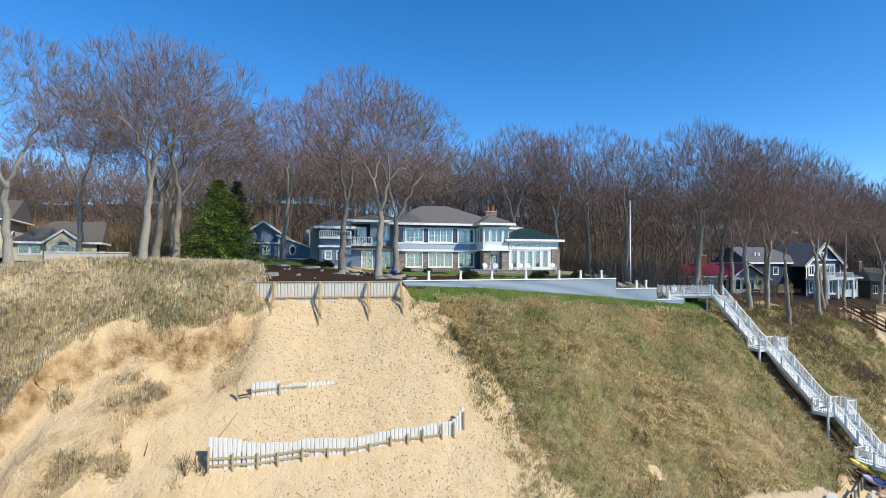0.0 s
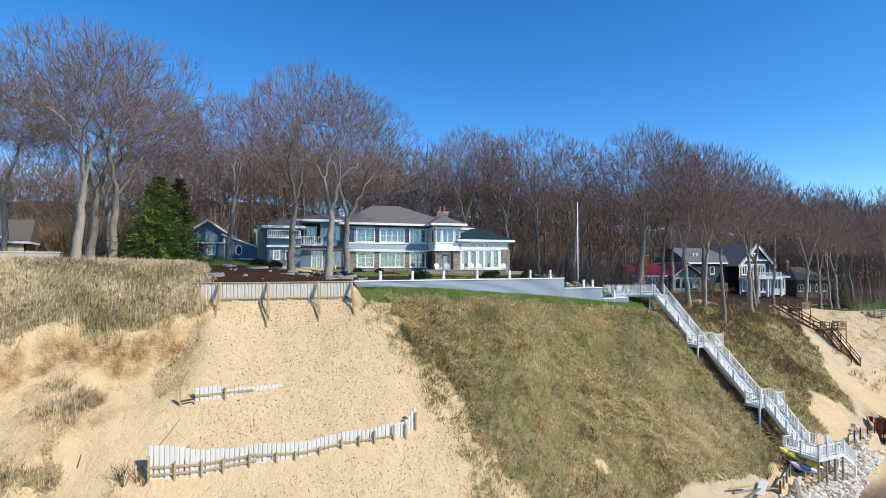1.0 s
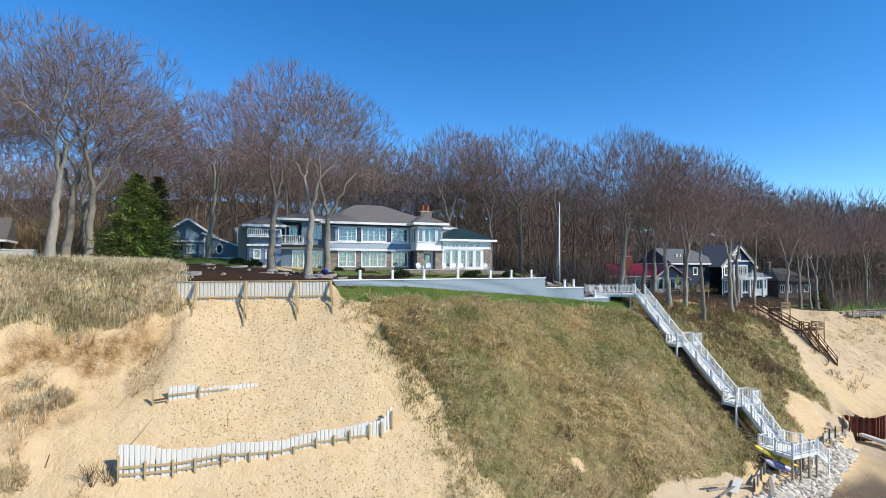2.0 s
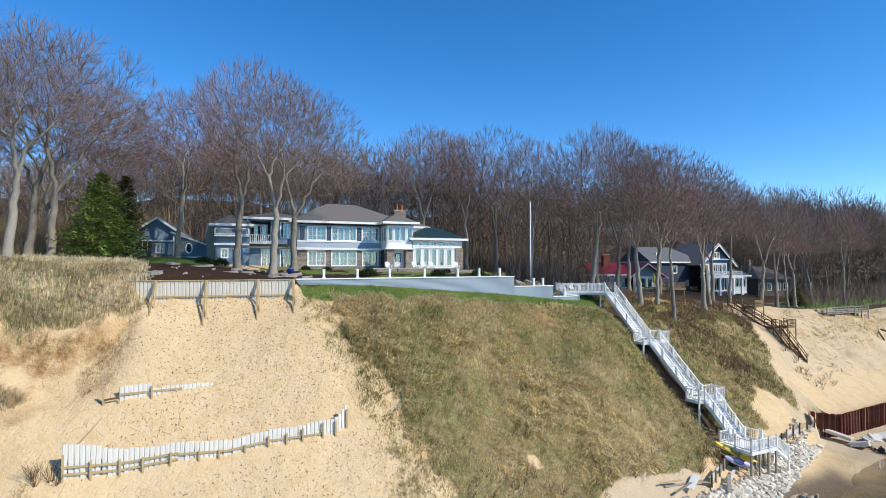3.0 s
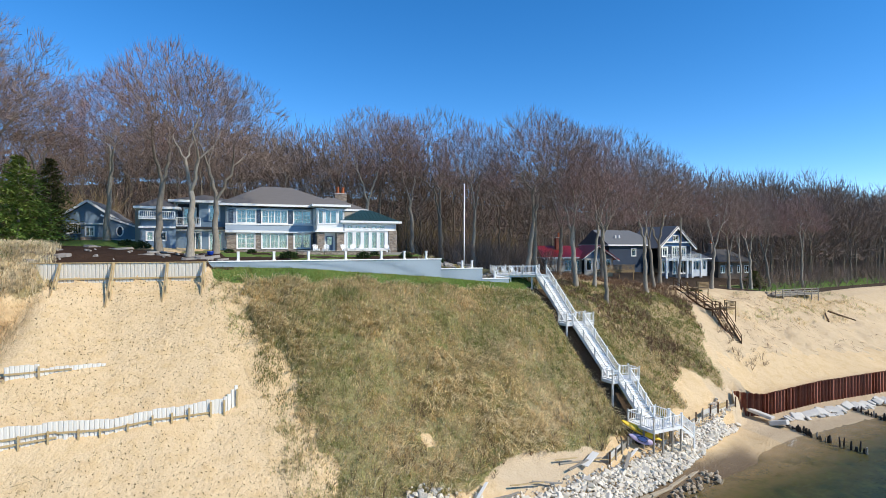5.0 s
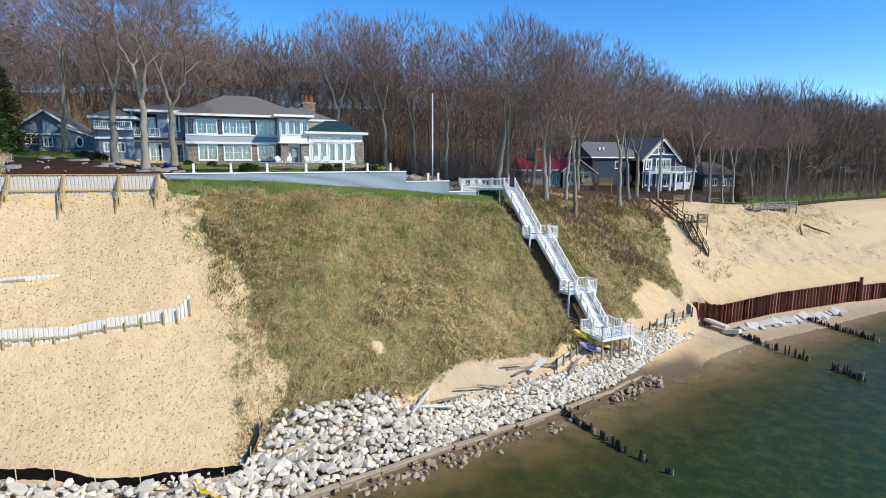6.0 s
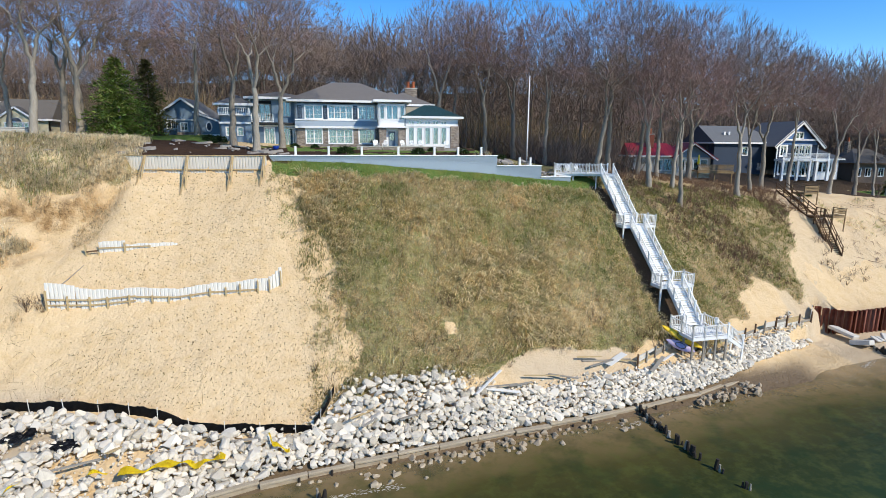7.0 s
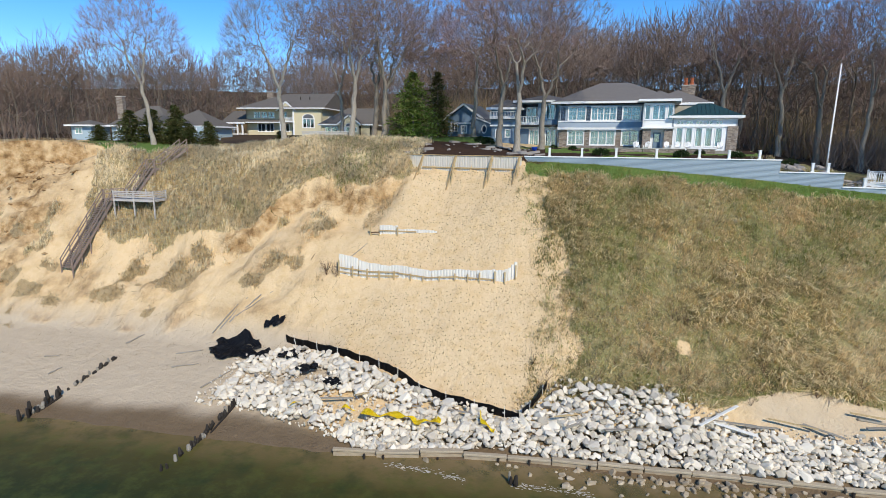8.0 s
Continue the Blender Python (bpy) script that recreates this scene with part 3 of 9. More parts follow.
def masks(u, v):
    n = fbm(u * 0.35, v * 0.35, 4)
    wv, cv, w = np.interp(u, *WALL), np.interp(u, KU, CRE_V), np.interp(u, *WATERLINE)
    toe = np.interp(u, KU, TOE_V)
    lip = np.interp(u, *LIP)
    ragged = 3.0 * n + 2.2 * fbm(u * 0.13 + 4, v * 0.2 + 1, 2) + 1.6 * fbm(u * 1.3, v * 1.3, 2)
    right = sstep(-0.7, 0.7, u - grass_edge(v) - 0.2 + ragged * sstep(8, 2, np.abs(u - grass_edge(v)))) * (1 - sstep(-1.5, 1.5, u - np.interp(v, [4, 9, 16, 22, 28], [62, 63, 68, 75, 78]) + 3 * n))
    right *= sstep(-0.4, 0.6, v - toe - 0.8 + 1.2 * n)
    bare = sstep(1.0, 0.75, np.hypot((u - 29.5) / 3.9, (v - 5.5) / 1.3) + 0.5 * n) + sstep(1.0, 0.7, np.hypot((u - 21.2) / 0.8, (v - 8.9) / 0.7) + 0.4 * n)
    bare += sstep(1.0, 0.7, np.hypot((u - 42.6) / 2.6, (v - 5.3) / 1.2) + 0.3 * n)
    bare += sstep(1.0, 0.7, np.hypot((u - 57.5) / 4.5, (v - 9.5) / 2.4) + 0.9 * n)
    right *= 1 - np.clip(bare, 0, 1)
    left = sstep(-0.2, 0.5, v - np.where(u < -24, np.interp(u, [-60, -48.5, -46.5, -43, -39, -24], [45, 40, 30, 22, 19.8, 20.2]), lip) + 1.0 * n) * (u < 0) * sstep(-4.0, -5.2, u - (v - 27) * 0.35 + n)
    tuft = sstep(0.36, 0.48, fbm(u * 0.28 + 9, v * 0.45 + 4, 4)) * sstep(-9.5, -12, u) * (v > toe - 0.5) * (v < lip)
    tuft = np.maximum(tuft, sstep(0.26, 0.38, fbm(u * 0.3 + 2, v * 0.42 + 7, 4)) * sstep(-20, -24, u) * (v > toe - 1) * (v < np.where(u < -46, 21, 20)) * (1 - np.clip(left, 0, 1)))
    for cu, cv2, a, b in CLUMPS:
        tuft = np.maximum(tuft, sstep(1.15, 0.6, np.hypot((u - cu) / a, (v - cv2) / b) + 0.9 * n))
    tuft = tuft * (u < -8.5)
    grass = np.clip(right + left + 0.8 * tuft, 0, 1)
    bed = np.where((v > wv + 0.3) & (u > 9) & (u < 33) & (v < wv + 8), fbm(u * 0.35 + 20, v * 0.8, 3) + 0.12 - 0.25 * (v > wv + 4), -1)
    lawn = sstep(3.0, 1.0, wv - v + 2.0 * n) * (u > 8.4) * (u < 46) * (v < wv + 1.5) + (v > wv + 0.3) * (u > 9) * (u < 33) * (v < wv + 8) * (bed <= 0)
    lawn += ((u > -9) & (u < 3) & (v > 37) & (v < 48)) * 1.0 + ((u > 112) & (u < 220) & (v > 31) & (v < 41)) * 0.7 + (u > -56) * (u < -39.5) * (v > 31.9 - 0.25 * (u + 48)) * (v < 46) * 1.0
    rwv = 29.2 - (u + 5.5) * 2.7 / 13.3
    mulch = sstep(-0.1, 0.3, v - rwv - 0.2) * (u > -5.6) * (u < 10.5 + 0 * v) * (1 - sstep(36, 38.5, v + 0.4 * u - 1 + 2 * n))
    mulch = np.maximum(mulch, (bed > 0) * 1.0)
    litter = sstep(3, 6, v - cv - np.interp(u, [-60, -20, 0, 40, 60, 95, 110], [14, 12, 12, 6, 3, 0.5, -2.5])) * (1 - np.clip(lawn, 0, 1))
    # shade of the stairs, painted as dark litter with the grass taken out
    strip = stair_shade(u, v)
    litter = np.maximum(litter, strip)
    grass, lawn = grass * (1 - strip), lawn * (1 - strip)
    wet = (1 - sstep(1.2, 3.2, v - w + 0.8 * n)) * 1.0
    wet = wet * (1 - 0.75 * sstep(52, 57, u))
    beach = (1 - sstep(0, 3, v - toe)) * (u < -6) + (u > 60) * (1 - sstep(0, 5, v - toe)) * 0.6 + 0.35 * sstep(64, 70, u) * (v > toe + 2)
    beach = np.clip(beach + 0.7 * sstep(1.2, 0.7, np.hypot((u - 31.0) / 6.5, (v - 5.4) / 2.2)), 0, 1)
    scarp = 0.95 * sstep(1.0, 0.2, np.abs(lip - v - 0.25 + 0.8 * n)) * sstep(-25, -21, u) * (1 - sstep(-7, -5.5, u))
    edge = np.interp(u, [-75, -58.9, -54.6, -50.5, -47], [26.0, 26.2, 28.2, 30.6, 33.0]) - v
    scarp = scarp + sstep(-45.5, -47.5, u) * sstep(-0.6, 0.0, edge + 0.8 * n) * (1 - sstep(1.2, 3.2, edge + 1.5 * n))
    rough = sstep(-45.5, -48, u) * (v > 12) * (v < 34) * np.clip(0.6 + 1.5 * fbm(u * 0.5 + 6, v * 0.9, 3), 0, 1)
    rough = rough + 0.75 * np.clip(0.1 + 1.6 * fbm(u * 0.4 + 2, v * 0.6 + 9, 3), 0, 0.8) * sstep(-8.5, -12, u) * (u > -46.5) * (v > toe) * (1 - np.clip(left, 0, 1))
    return dict(grass=grass * (1 - np.clip(lawn, 0, 1)), lawn=np.clip(lawn, 0, 1), mulch=mulch, litter=litter, wet=wet, beach=beach, scarp=np.clip(scarp + rough, 0, 1), tuft=tuft, dead=np.clip(tuft + sstep(47.5, 51, u + 2 * n) + 0.6 * (u < 0), 0, 1))


def sheet(name, us, vs, z, mat):
    gu, gv = np.meshgrid(us, vs)
    co = np.stack([gu, gv, z], -1).reshape(-1, 3)
    nu, nv = len(us), len(vs)
    i = (np.arange(nv - 1)[:, None] * nu + np.arange(nu - 1)).ravel()
    quads = np.stack([i, i + 1, i + nu + 1, i + nu], 1)
    me = bpy.data.meshes.new(name)
    me.vertices.add(len(co))
    me.vertices.foreach_set("co", co.ravel())
    me.loops.add(quads.size)
    me.loops.foreach_set("vertex_index", quads.ravel())
    me.polygons.add(len(quads))
    me.polygons.foreach_set("loop_start", np.arange(0, quads.size, 4))
    me.polygons.foreach_set("loop_total", np.full(len(quads), 4))
    me.update(calc_edges=True)
    return part_of(name, me, mat, smooth=True)


ground = sheet("ground", US, VS, terrain(GU, GV), GROUND)
tagged(ground, "sandy bluff with straw grass, bare sand and a level yard", "ground", kind="structure")
for key, val in masks(GU, GV).items():
    ground.data.attributes.new(key, "FLOAT", "POINT").data.foreach_set("value", val.astype(np.float32).ravel())
water = sheet("water", axis([(-2500, 2500, 250)]), axis([(-2500, 4, 200.3), ]), np.zeros((len(axis([(-2500, 4, 200.3)])), len(axis([(-2500, 2500, 250)])))), WATER)
tagged(water, "murky green lake water, brown over the sandy shallows", "lake", kind="structure")


def gz(u, v):
    return float(terrain(u, v))


def mesh_of(name, verts, faces):
    """A mesh from arrays of points and of triangles or quads."""
    faces = np.asarray(faces)
    me = bpy.data.meshes.new(name)
    me.vertices.add(len(verts))
    me.vertices.foreach_set("co", np.asarray(verts, np.float32).ravel())
    me.loops.add(faces.size)
    me.loops.foreach_set("vertex_index", faces.ravel().astype(np.int32))
    me.polygons.add(len(faces))
    me.polygons.foreach_set("loop_start", np.arange(0, faces.size, faces.shape[1], dtype=np.int32))
    me.polygons.foreach_set("loop_total", np.full(len(faces), faces.shape[1], np.int32))
    me.update(calc_edges=True)
    return me

# ---------------------------------------------------------------- retaining walls on the crest
def along(p, q):
    """The pose whose x axis runs level from p to q, and the distance."""
    d = Vector(q) - Vector(p)
    return pose(p[0], p[1], 0, 0, 0, math.degrees(math.atan2(d.y, d.x))), Vector((d.x, d.y)).length


PROP_TAN = plain("tan_treated_timber", (0.36, 0.26, 0.13), 0.8, 0.2, 2.0, bump=0.3)


def board_wall():
    m, long = along((-5.5, 29.2), (7.8, 26.5))
    w = thing("board_retaining_wall", m, "beige vinyl board retaining wall with raking timber props on sand", "retaining wall")
    rnd = random.Random(3)
    n, top = 46, 19.22
    step = long / n
    flat = fix(poly_prism(bmesh.new(), [(0.0, 0.0), (0.035, -0.05), (step * 0.72, -0.05), (step * 0.8, 0.0), (step * 0.995, 0.0), (step * 0.995, 0.04), (0.0, 0.04)], 2, -2.6, 0.0))
    me = None
    for i in range(n):
        if me is None:
            b = part("board", flat, VINYL, w)
            me = b.data
        else:
            b = part_of("board", me, VINYL, w)
        b.location = (i * step, rnd.uniform(-0.012, 0.012), top + rnd.uniform(-0.03, 0.0))
    part("cap_rail", boxed(-0.1, long + 0.08, -0.14, 0.06, top - 0.005, top + 0.07, bevel=0.012), TIMBER_NEW, w, "pale timber cap rail")
    part("waler", boxed(2.0, long, -0.17, -0.055, top - 1.42, top - 1.27, bevel=0.012), TIMBER_NEW, w, "pale timber waler")
    for s in (2.15, 6.1, 10.35, 13.4):
        for k, (off, out) in enumerate(((-0.16, 3.1), (0.2, 2.3))):
            foot = m @ Vector((s + off - 0.1 * k, -out, 0))
            bm = beam(bmesh.new(), (s + off * 0.3, -0.16, top - 0.02), (s + off - 0.1 * k, -out, gz(foot.x, foot.y) - 0.3), 0.11, 0.11)
            part("prop", bm, TIMBER_NEW if k else PROP_TAN, w)
    return w


board_wall()


def sided_wall(p, q, top, low, posts, end_return=False):
    """A wall of lapped siding with a white cap and white posts."""
    m, long = along(p, q)
    w = thing("siding_retaining_wall", m, "grey-blue lapped siding retaining wall with white cap and posts", "retaining wall", "stepped garden walls")
    lap, n = 0.118, int((top - low) / 0.118) + 1
    prof = [(0.10, low)]
    for i in range(n):
        z = top - 0.10 - (n - i) * lap
        prof += [(-0.035, z), (0.0, z + lap - 0.004)]
    prof += [(0.0, top - 0.1), (0.14, top - 0.1), (0.14, low)]
    part("siding", fix(poly_prism(bmesh.new(), prof[1:], 0, 0, long)), WALLBLUE, w)
    part("cap", boxed(-0.06, long + 0.06, -0.10, 0.24, top - 0.1, top + 0.02, bevel=0.02), WHITE, w, "white cap board")
    for s in posts:
        bm = boxed(-0.11, 0.11, -0.11, 0.11, 0, 0.78, bevel=0.015)
        box(bm, -0.14, 0.14, -0.14, 0.14, 0, 0.10, 0.01)
        box(bm, -0.145, 0.145, -0.145, 0.145, 0.78, 0.84, 0.012)
        box(bm, -0.12, 0.12, -0.12, 0.12, 0.843, 0.88, 0.02)
        o = part("post", bm, WHITE, w, "white square post with a flat cap")
        o.location = (s, 0.07, top + 0.022)
    return w


sided_wall((8.1, 27.0), (32.9, 25.75), 19.3, 15.8, (2.6, 5.95, 9.4, 13.35, 17.4, 20.15, 22.9))
sided_wall((32.9, 25.74), (38.3, 25.1), 18.15, 15.0, (2.75, 4.05))
sided_wall((38.3, 25.09), (42.0, 24.65), 16.85, 14.5, (1.75,))


def flagpole():
    p = thing("flagpole", pose(38.7, 29.6, 17.9), "tall white flagpole with a ball finial beside the wall", "flagpole")
    part("pole", tube(bmesh.new(), [(0, 0, -0.4), (0, 0, 4), (0.02, 0, 10.6)], [0.085, 0.075, 0.045], 12), WHITE, p, smooth=True)
    bm = bmesh.new()
    bmesh.ops.create_icosphere(bm, subdivisions=2, radius=0.09, matrix=Matrix.Translation((0.02, 0, 10.68)))
    part("finial", bm, WHITE, p, smooth=True)
    part("halyard", tube(bmesh.new(), [(0.1, -0.02, 1.2), (0.09, -0.02, 10.5)], [0.008, 0.008], 5), WHITE, p)
    part("cleat", boxed(0.08, 0.12, -0.04, 0.04, 1.1, 1.25), TIMBER_GREY, p)


flagpole()

# ---------------------------------------------------------------- the white stairs down the bluff
stairs = thing("beach_stairs", pose(46.1, 23.35, 0, 0, 0, math.degrees(math.atan2(-0.995, -0.101))),
               "long white wooden stairs with landings and balustrades down the grassy bluff", "stairs")
# local x runs down the slope towards the lake, local y to the right-hand side as one walks down (negated: +y is up the shore)
BAL = boxed(-0.018, 0.018, -0.018, 0.018, 0, 0.78)
_me = bpy.data.meshes.new("baluster")
BAL.to_mesh(_me)
BAL.free()
_me.materials.append(STAIR_WHITE)


def baluster(parent, x, y, z):
    o = part_of("baluster", _me, None, parent)
    o.location = (x, y, z)


def newel(parent, x, y, z, h=1.12):
    bm = boxed(-0.07, 0.07, -0.07, 0.07, -0.25, h, bevel=0.01)
    box(bm, -0.09, 0.09, -0.09, 0.09, h + 0.002, h + 0.05, 0.012)
    part("newel_post", bm, STAIR_WHITE, parent).location = (x, y, z)


def rail_run(parent, p, q, posts=True, gap=0.2):
    """A balustrade from p to q: two rails, balusters, posts at both ends."""
    p, q = Vector(p), Vector(q)
    part("top_rail", beam(bmesh.new(), p + Vector((0, 0, 1.0)), q + Vector((0, 0, 1.0)), 0.10, 0.06), STAIR_WHITE, parent)
    part("bottom_rail", beam(bmesh.new(), p + Vector((0, 0, 0.14)), q + Vector((0, 0, 0.14)), 0.06, 0.07), STAIR_WHITE, parent)
    n = max(2, int((q - p).length / gap))
    for i in range(1, n):
        c = p.lerp(q, i / n)
        baluster(parent, c.x, c.y, c.z + 0.18)
    if posts:
        for c in (p, q):
            newel(parent, *c)


def flight(parent, x0, x1, z0, z1, y0=-0.8, y1=0.8, rails=True):
    n = max(2, round((z0 - z1) / 0.185))
    run, rise = (x1 - x0) / n, (z0 - z1) / n
    tread = riser = None
    for i in range(1, n):
        if tread is None:
            o = part("tread", boxed(-run * 0.62, run * 0.5, y0 + 0.05, y1 - 0.05, -0.045, 0, bevel=0.008), STAIR_WHITE, parent)
            tread = o.data
        else:
            o = part_of("tread", tread, None, parent)
        o.location = (x0 + run * i, 0, z0 - rise * i)
        if riser is None:
            o = part("riser", boxed(-run * 0.42, -run * 0.42 + 0.02, y0 + 0.06, y1 - 0.06, 0.001, rise * 0.62), STAIR_WHITE, parent)
            riser = o.data
        else:
            o = part_of("riser", riser, None, parent)
        o.location = (x0 + run * i, 0, z0 - rise * i)
    for y in (y0, y1):
        part("stringer", beam(bmesh.new(), (x0 - 0.05, y, z0 - 0.16), (x1 + 0.1, y, z1 - 0.12), 0.05, 0.30, (0, 0, 1)), STAIR_WHITE, parent)
        if rails:
            mid = 3
            for k in range(mid):
                a, b = k / mid, (k + 1) / mid
                rail_run(parent, (x0 + (x1 - x0) * a, y, z0 + (z1 - z0) * a), (x0 + (x1 - x0) * b, y, z0 + (z1 - z0) * b), posts=False)
                newel(parent, x0 + (x1 - x0) * b, y, z0 + (z1 - z0) * b)
    if rails:
        newel(parent, x0, y0, z0)
        newel(parent, x0, y1, z0)


def platform(parent, x0, x1, y0, y1, z):
    """Deck boards on a rim, with legs to the ground."""
    n = max(3, int((y1 - y0) / 0.145))
    step = (y1 - y0) / n
    me = None
    for i in range(n):
        if me is None:
            o = part("deck_board", boxed(x0, x1, 0, step - 0.006, -0.035, 0.0, bevel=0.004), STAIR_WHITE, parent)
            me = o.data
        else:
            o = part_of("deck_board", me, None, parent)
        o.location = (0, y0 + i * step, z)
    for a in ((x0, x0 + 0.05, y0, y1), (x1 - 0.05, x1, y0, y1), (x0 + 0.051, x1 - 0.051, y0, y0 + 0.05), (x0 + 0.051, x1 - 0.051, y1 - 0.05, y1)):
        part("rim_joist", boxed(*a, z - 0.29, z - 0.037), STAIR_WHITE, parent)


def leg(parent, x, y, z, mat=None):
    w = parent.matrix_world @ Vector((x, y, 0))
    part("leg", boxed(x - 0.07, x + 0.07, y - 0.07, y + 0.07, gz(w.x, w.y) - 0.4, z - 0.29), mat or STAIR_WHITE, parent)


bpy.context.view_layer.update()
Z0, Z1, Z2, Z3 = 17.25, 12.05, 7.15, 4.0
flight(stairs, 0.0, 5.55, Z0, Z1)
platform(stairs, 5.5, 7.1, -1.75, 2.2, Z1)
for y in (-1.65, 2.1):
    leg(stairs, 7.0, y, Z1)
for a, b in (((5.6, 2.15), (7.05, 2.15)), ((7.05, 2.15), (7.05, 0.75)), ((5.6, 2.15), (5.6, 0.75)), ((5.6, -1.7), (7.05, -1.7)), ((7.05, -1.7), (7.05, -0.75)), ((5.6, -1.7), (5.6, -0.75))):
    rail_run(stairs, (*a, Z1), (*b, Z1))
flight(stairs, 7.05, 12.5, Z1, Z2)
platform(stairs, 12.45, 14.1, -1.6, 2.1, Z2)
for y in (-1.5, 2.0):
    leg(stairs, 14.0, y, Z2)
for a, b in (((12.55, 2.05), (14.05, 2.05)), ((14.05, 2.05), (14.05, 0.75)), ((12.55, 2.05), (12.55, 0.75)), ((12.55, -1.55), (14.05, -1.55)), ((14.05, -1.55), (14.05, -0.75)), ((12.55, -1.55), (12.55, -0.75))):
    rail_run(stairs, (*a, Z2), (*b, Z2))
flight(stairs, 14.1, 17.2, Z2, Z3)
platform(stairs, 16.6, 19.9, -2.15, 1.5, Z3)
for x in (17.4, 18.6, 19.8):
    for y in (-2.05, -0.9, 0.3, 1.4):
        leg(stairs, x, y, Z3, TIMBER_GREY)
for a, b in (((16.7, 1.45), (18.3, 1.45)), ((19.85, 1.45), (19.85, 0.3)), ((19.85, 0.3), (19.85, -0.95)), ((16.7, -2.1), (18.3, -2.1)), ((18.3, -2.1), (19.85, -2.1)), ((16.7, 1.45), (16.7, 0.75)), ((16.7, -2.1), (16.7, -0.75)), ((19.85, -0.95), (19.85, -2.1))):
    rail_run(stairs, (*a, Z3), (*b, Z3))
# last steps, down to the stones beside the platform
for i in range(6):
    part("tread", boxed(18.45, 19.75, 1.53 + 0.27 * i, 1.80 + 0.27 * i, Z3 - 0.19 * (i + 1) - 0.04, Z3 - 0.19 * (i + 1)), STAIR_WHITE, stairs)
for x in (18.4, 19.8):
    part("stringer", beam(bmesh.new(), (x, 1.5, Z3 - 0.2), (x, 3.3, Z3 - 1.45), 0.05, 0.26), STAIR_WHITE, stairs)
    rail_run(stairs, (x, 1.5, Z3), (x, 3.2, Z3 - 1.2), gap=0.16)
    leg(stairs, x, 3.2, Z3 - 1.0, STAIR_WHITE)


def top_deck():
    d = thing("lookout_deck", pose(45.4, 23.5, 0, 0, 0, 152.5), "white wooden lookout deck with balustrade at the bluff edge", "deck")
    bpy.context.view_layer.update()
    z = 17.2
    # local x runs along the front edge towards the garden wall, local -y is towards the land
    out = [(-1.5, 0.4), (0.0, 0.05), (3.4, 0.15), (5.3, 0.35), (5.3, -2.9), (-1.2, -3.3)]
    n = 24
    for i in range(n):
        a, b = -3.25 + i * 0.15, -3.25 + i * 0.15 + 0.144
        part("deck_board", boxed(-1.1, 5.28, a, b, z - 0.035, z), STAIR_WHITE, d)
    for p, q in zip(out, out[1:] + out[:1]):
        part("rim_joist", beam(bmesh.new(), (*p, z - 0.17), (*q, z - 0.17), 0.05, 0.26), STAIR_WHITE, d)
    for p, q in (((0.0, 0.05), (1.7, 0.1)), ((1.7, 0.1), (3.4, 0.15)), ((3.4, 0.15), (5.3, 0.3)), ((5.3, 0.3), (5.3, -1.4)), ((5.3, -1.4), (5.3, -2.9)), ((5.3, -2.9), (3.3, -3.0)), ((3.3, -3.0), (1.0, -3.1)), ((1.0, -3.1), (-1.2, -3.3))):
        rail_run(d, (*p, z), (*q, z), gap=0.17)
    for x, y in ((0.5, -0.2), (3.2, -0.1), (5.0, -0.1), (0.5, -2.6), (5.0, -2.6)):
        leg(d, x, y, z)
    return d


top_deck()


def garden_chair(m, name="garden_chair"):
    """A slatted wooden garden chair with a leaning back and wide arms."""
    c = thing(name, m, "white slatted wooden garden chair with wide arms", "chair", "white garden chairs")
    for x in (-0.28, 0.28):
        part("front_leg", boxed(x - 0.03, x + 0.03, -0.35, -0.27, 0, 0.52), WHITE, c)
        part("back_leg", beam(bmesh.new(), (x, 0.45, 0), (x, -0.3, 0.36), 0.04, 0.11), WHITE, c)
        part("arm", boxed(x - 0.07, x + 0.07, -0.42, 0.33, 0.522, 0.55), WHITE, c)
    for i in range(5):
        part("seat_slat", boxed(-0.25, 0.25, -0.36 + i * 0.1, -0.27 + i * 0.1, 0.37 - 0.02 * i, 0.395 - 0.02 * i), WHITE, c)
    for i in range(5):
        x = -0.22 + i * 0.11
        part("back_slat", beam(bmesh.new(), (x, 0.12, 0.25), (x * 1.15, 0.42, 1.0 - abs(i - 2) * 0.05), 0.09, 0.02, (0, 1, 0)), WHITE, c)
    return c


for x, y, r in ((42.6, 26.2, -15), (43.6, 25.7, 10), (41.6, 26.9, -30)):
    garden_chair(pose(x, y, 17.2, 0, 0, r))

# ---------------------------------------------------------------- houses
def wall_pose(p, q, z=0.0):
    """x along the wall, y inwards, z up; the outside is on the right-hand side going from p to q."""
    d = Vector((q[0] - p[0], q[1] - p[1]))
    return pose(p[0], p[1], z, 0, 0, math.degrees(math.atan2(d.y, d.x))), d.length


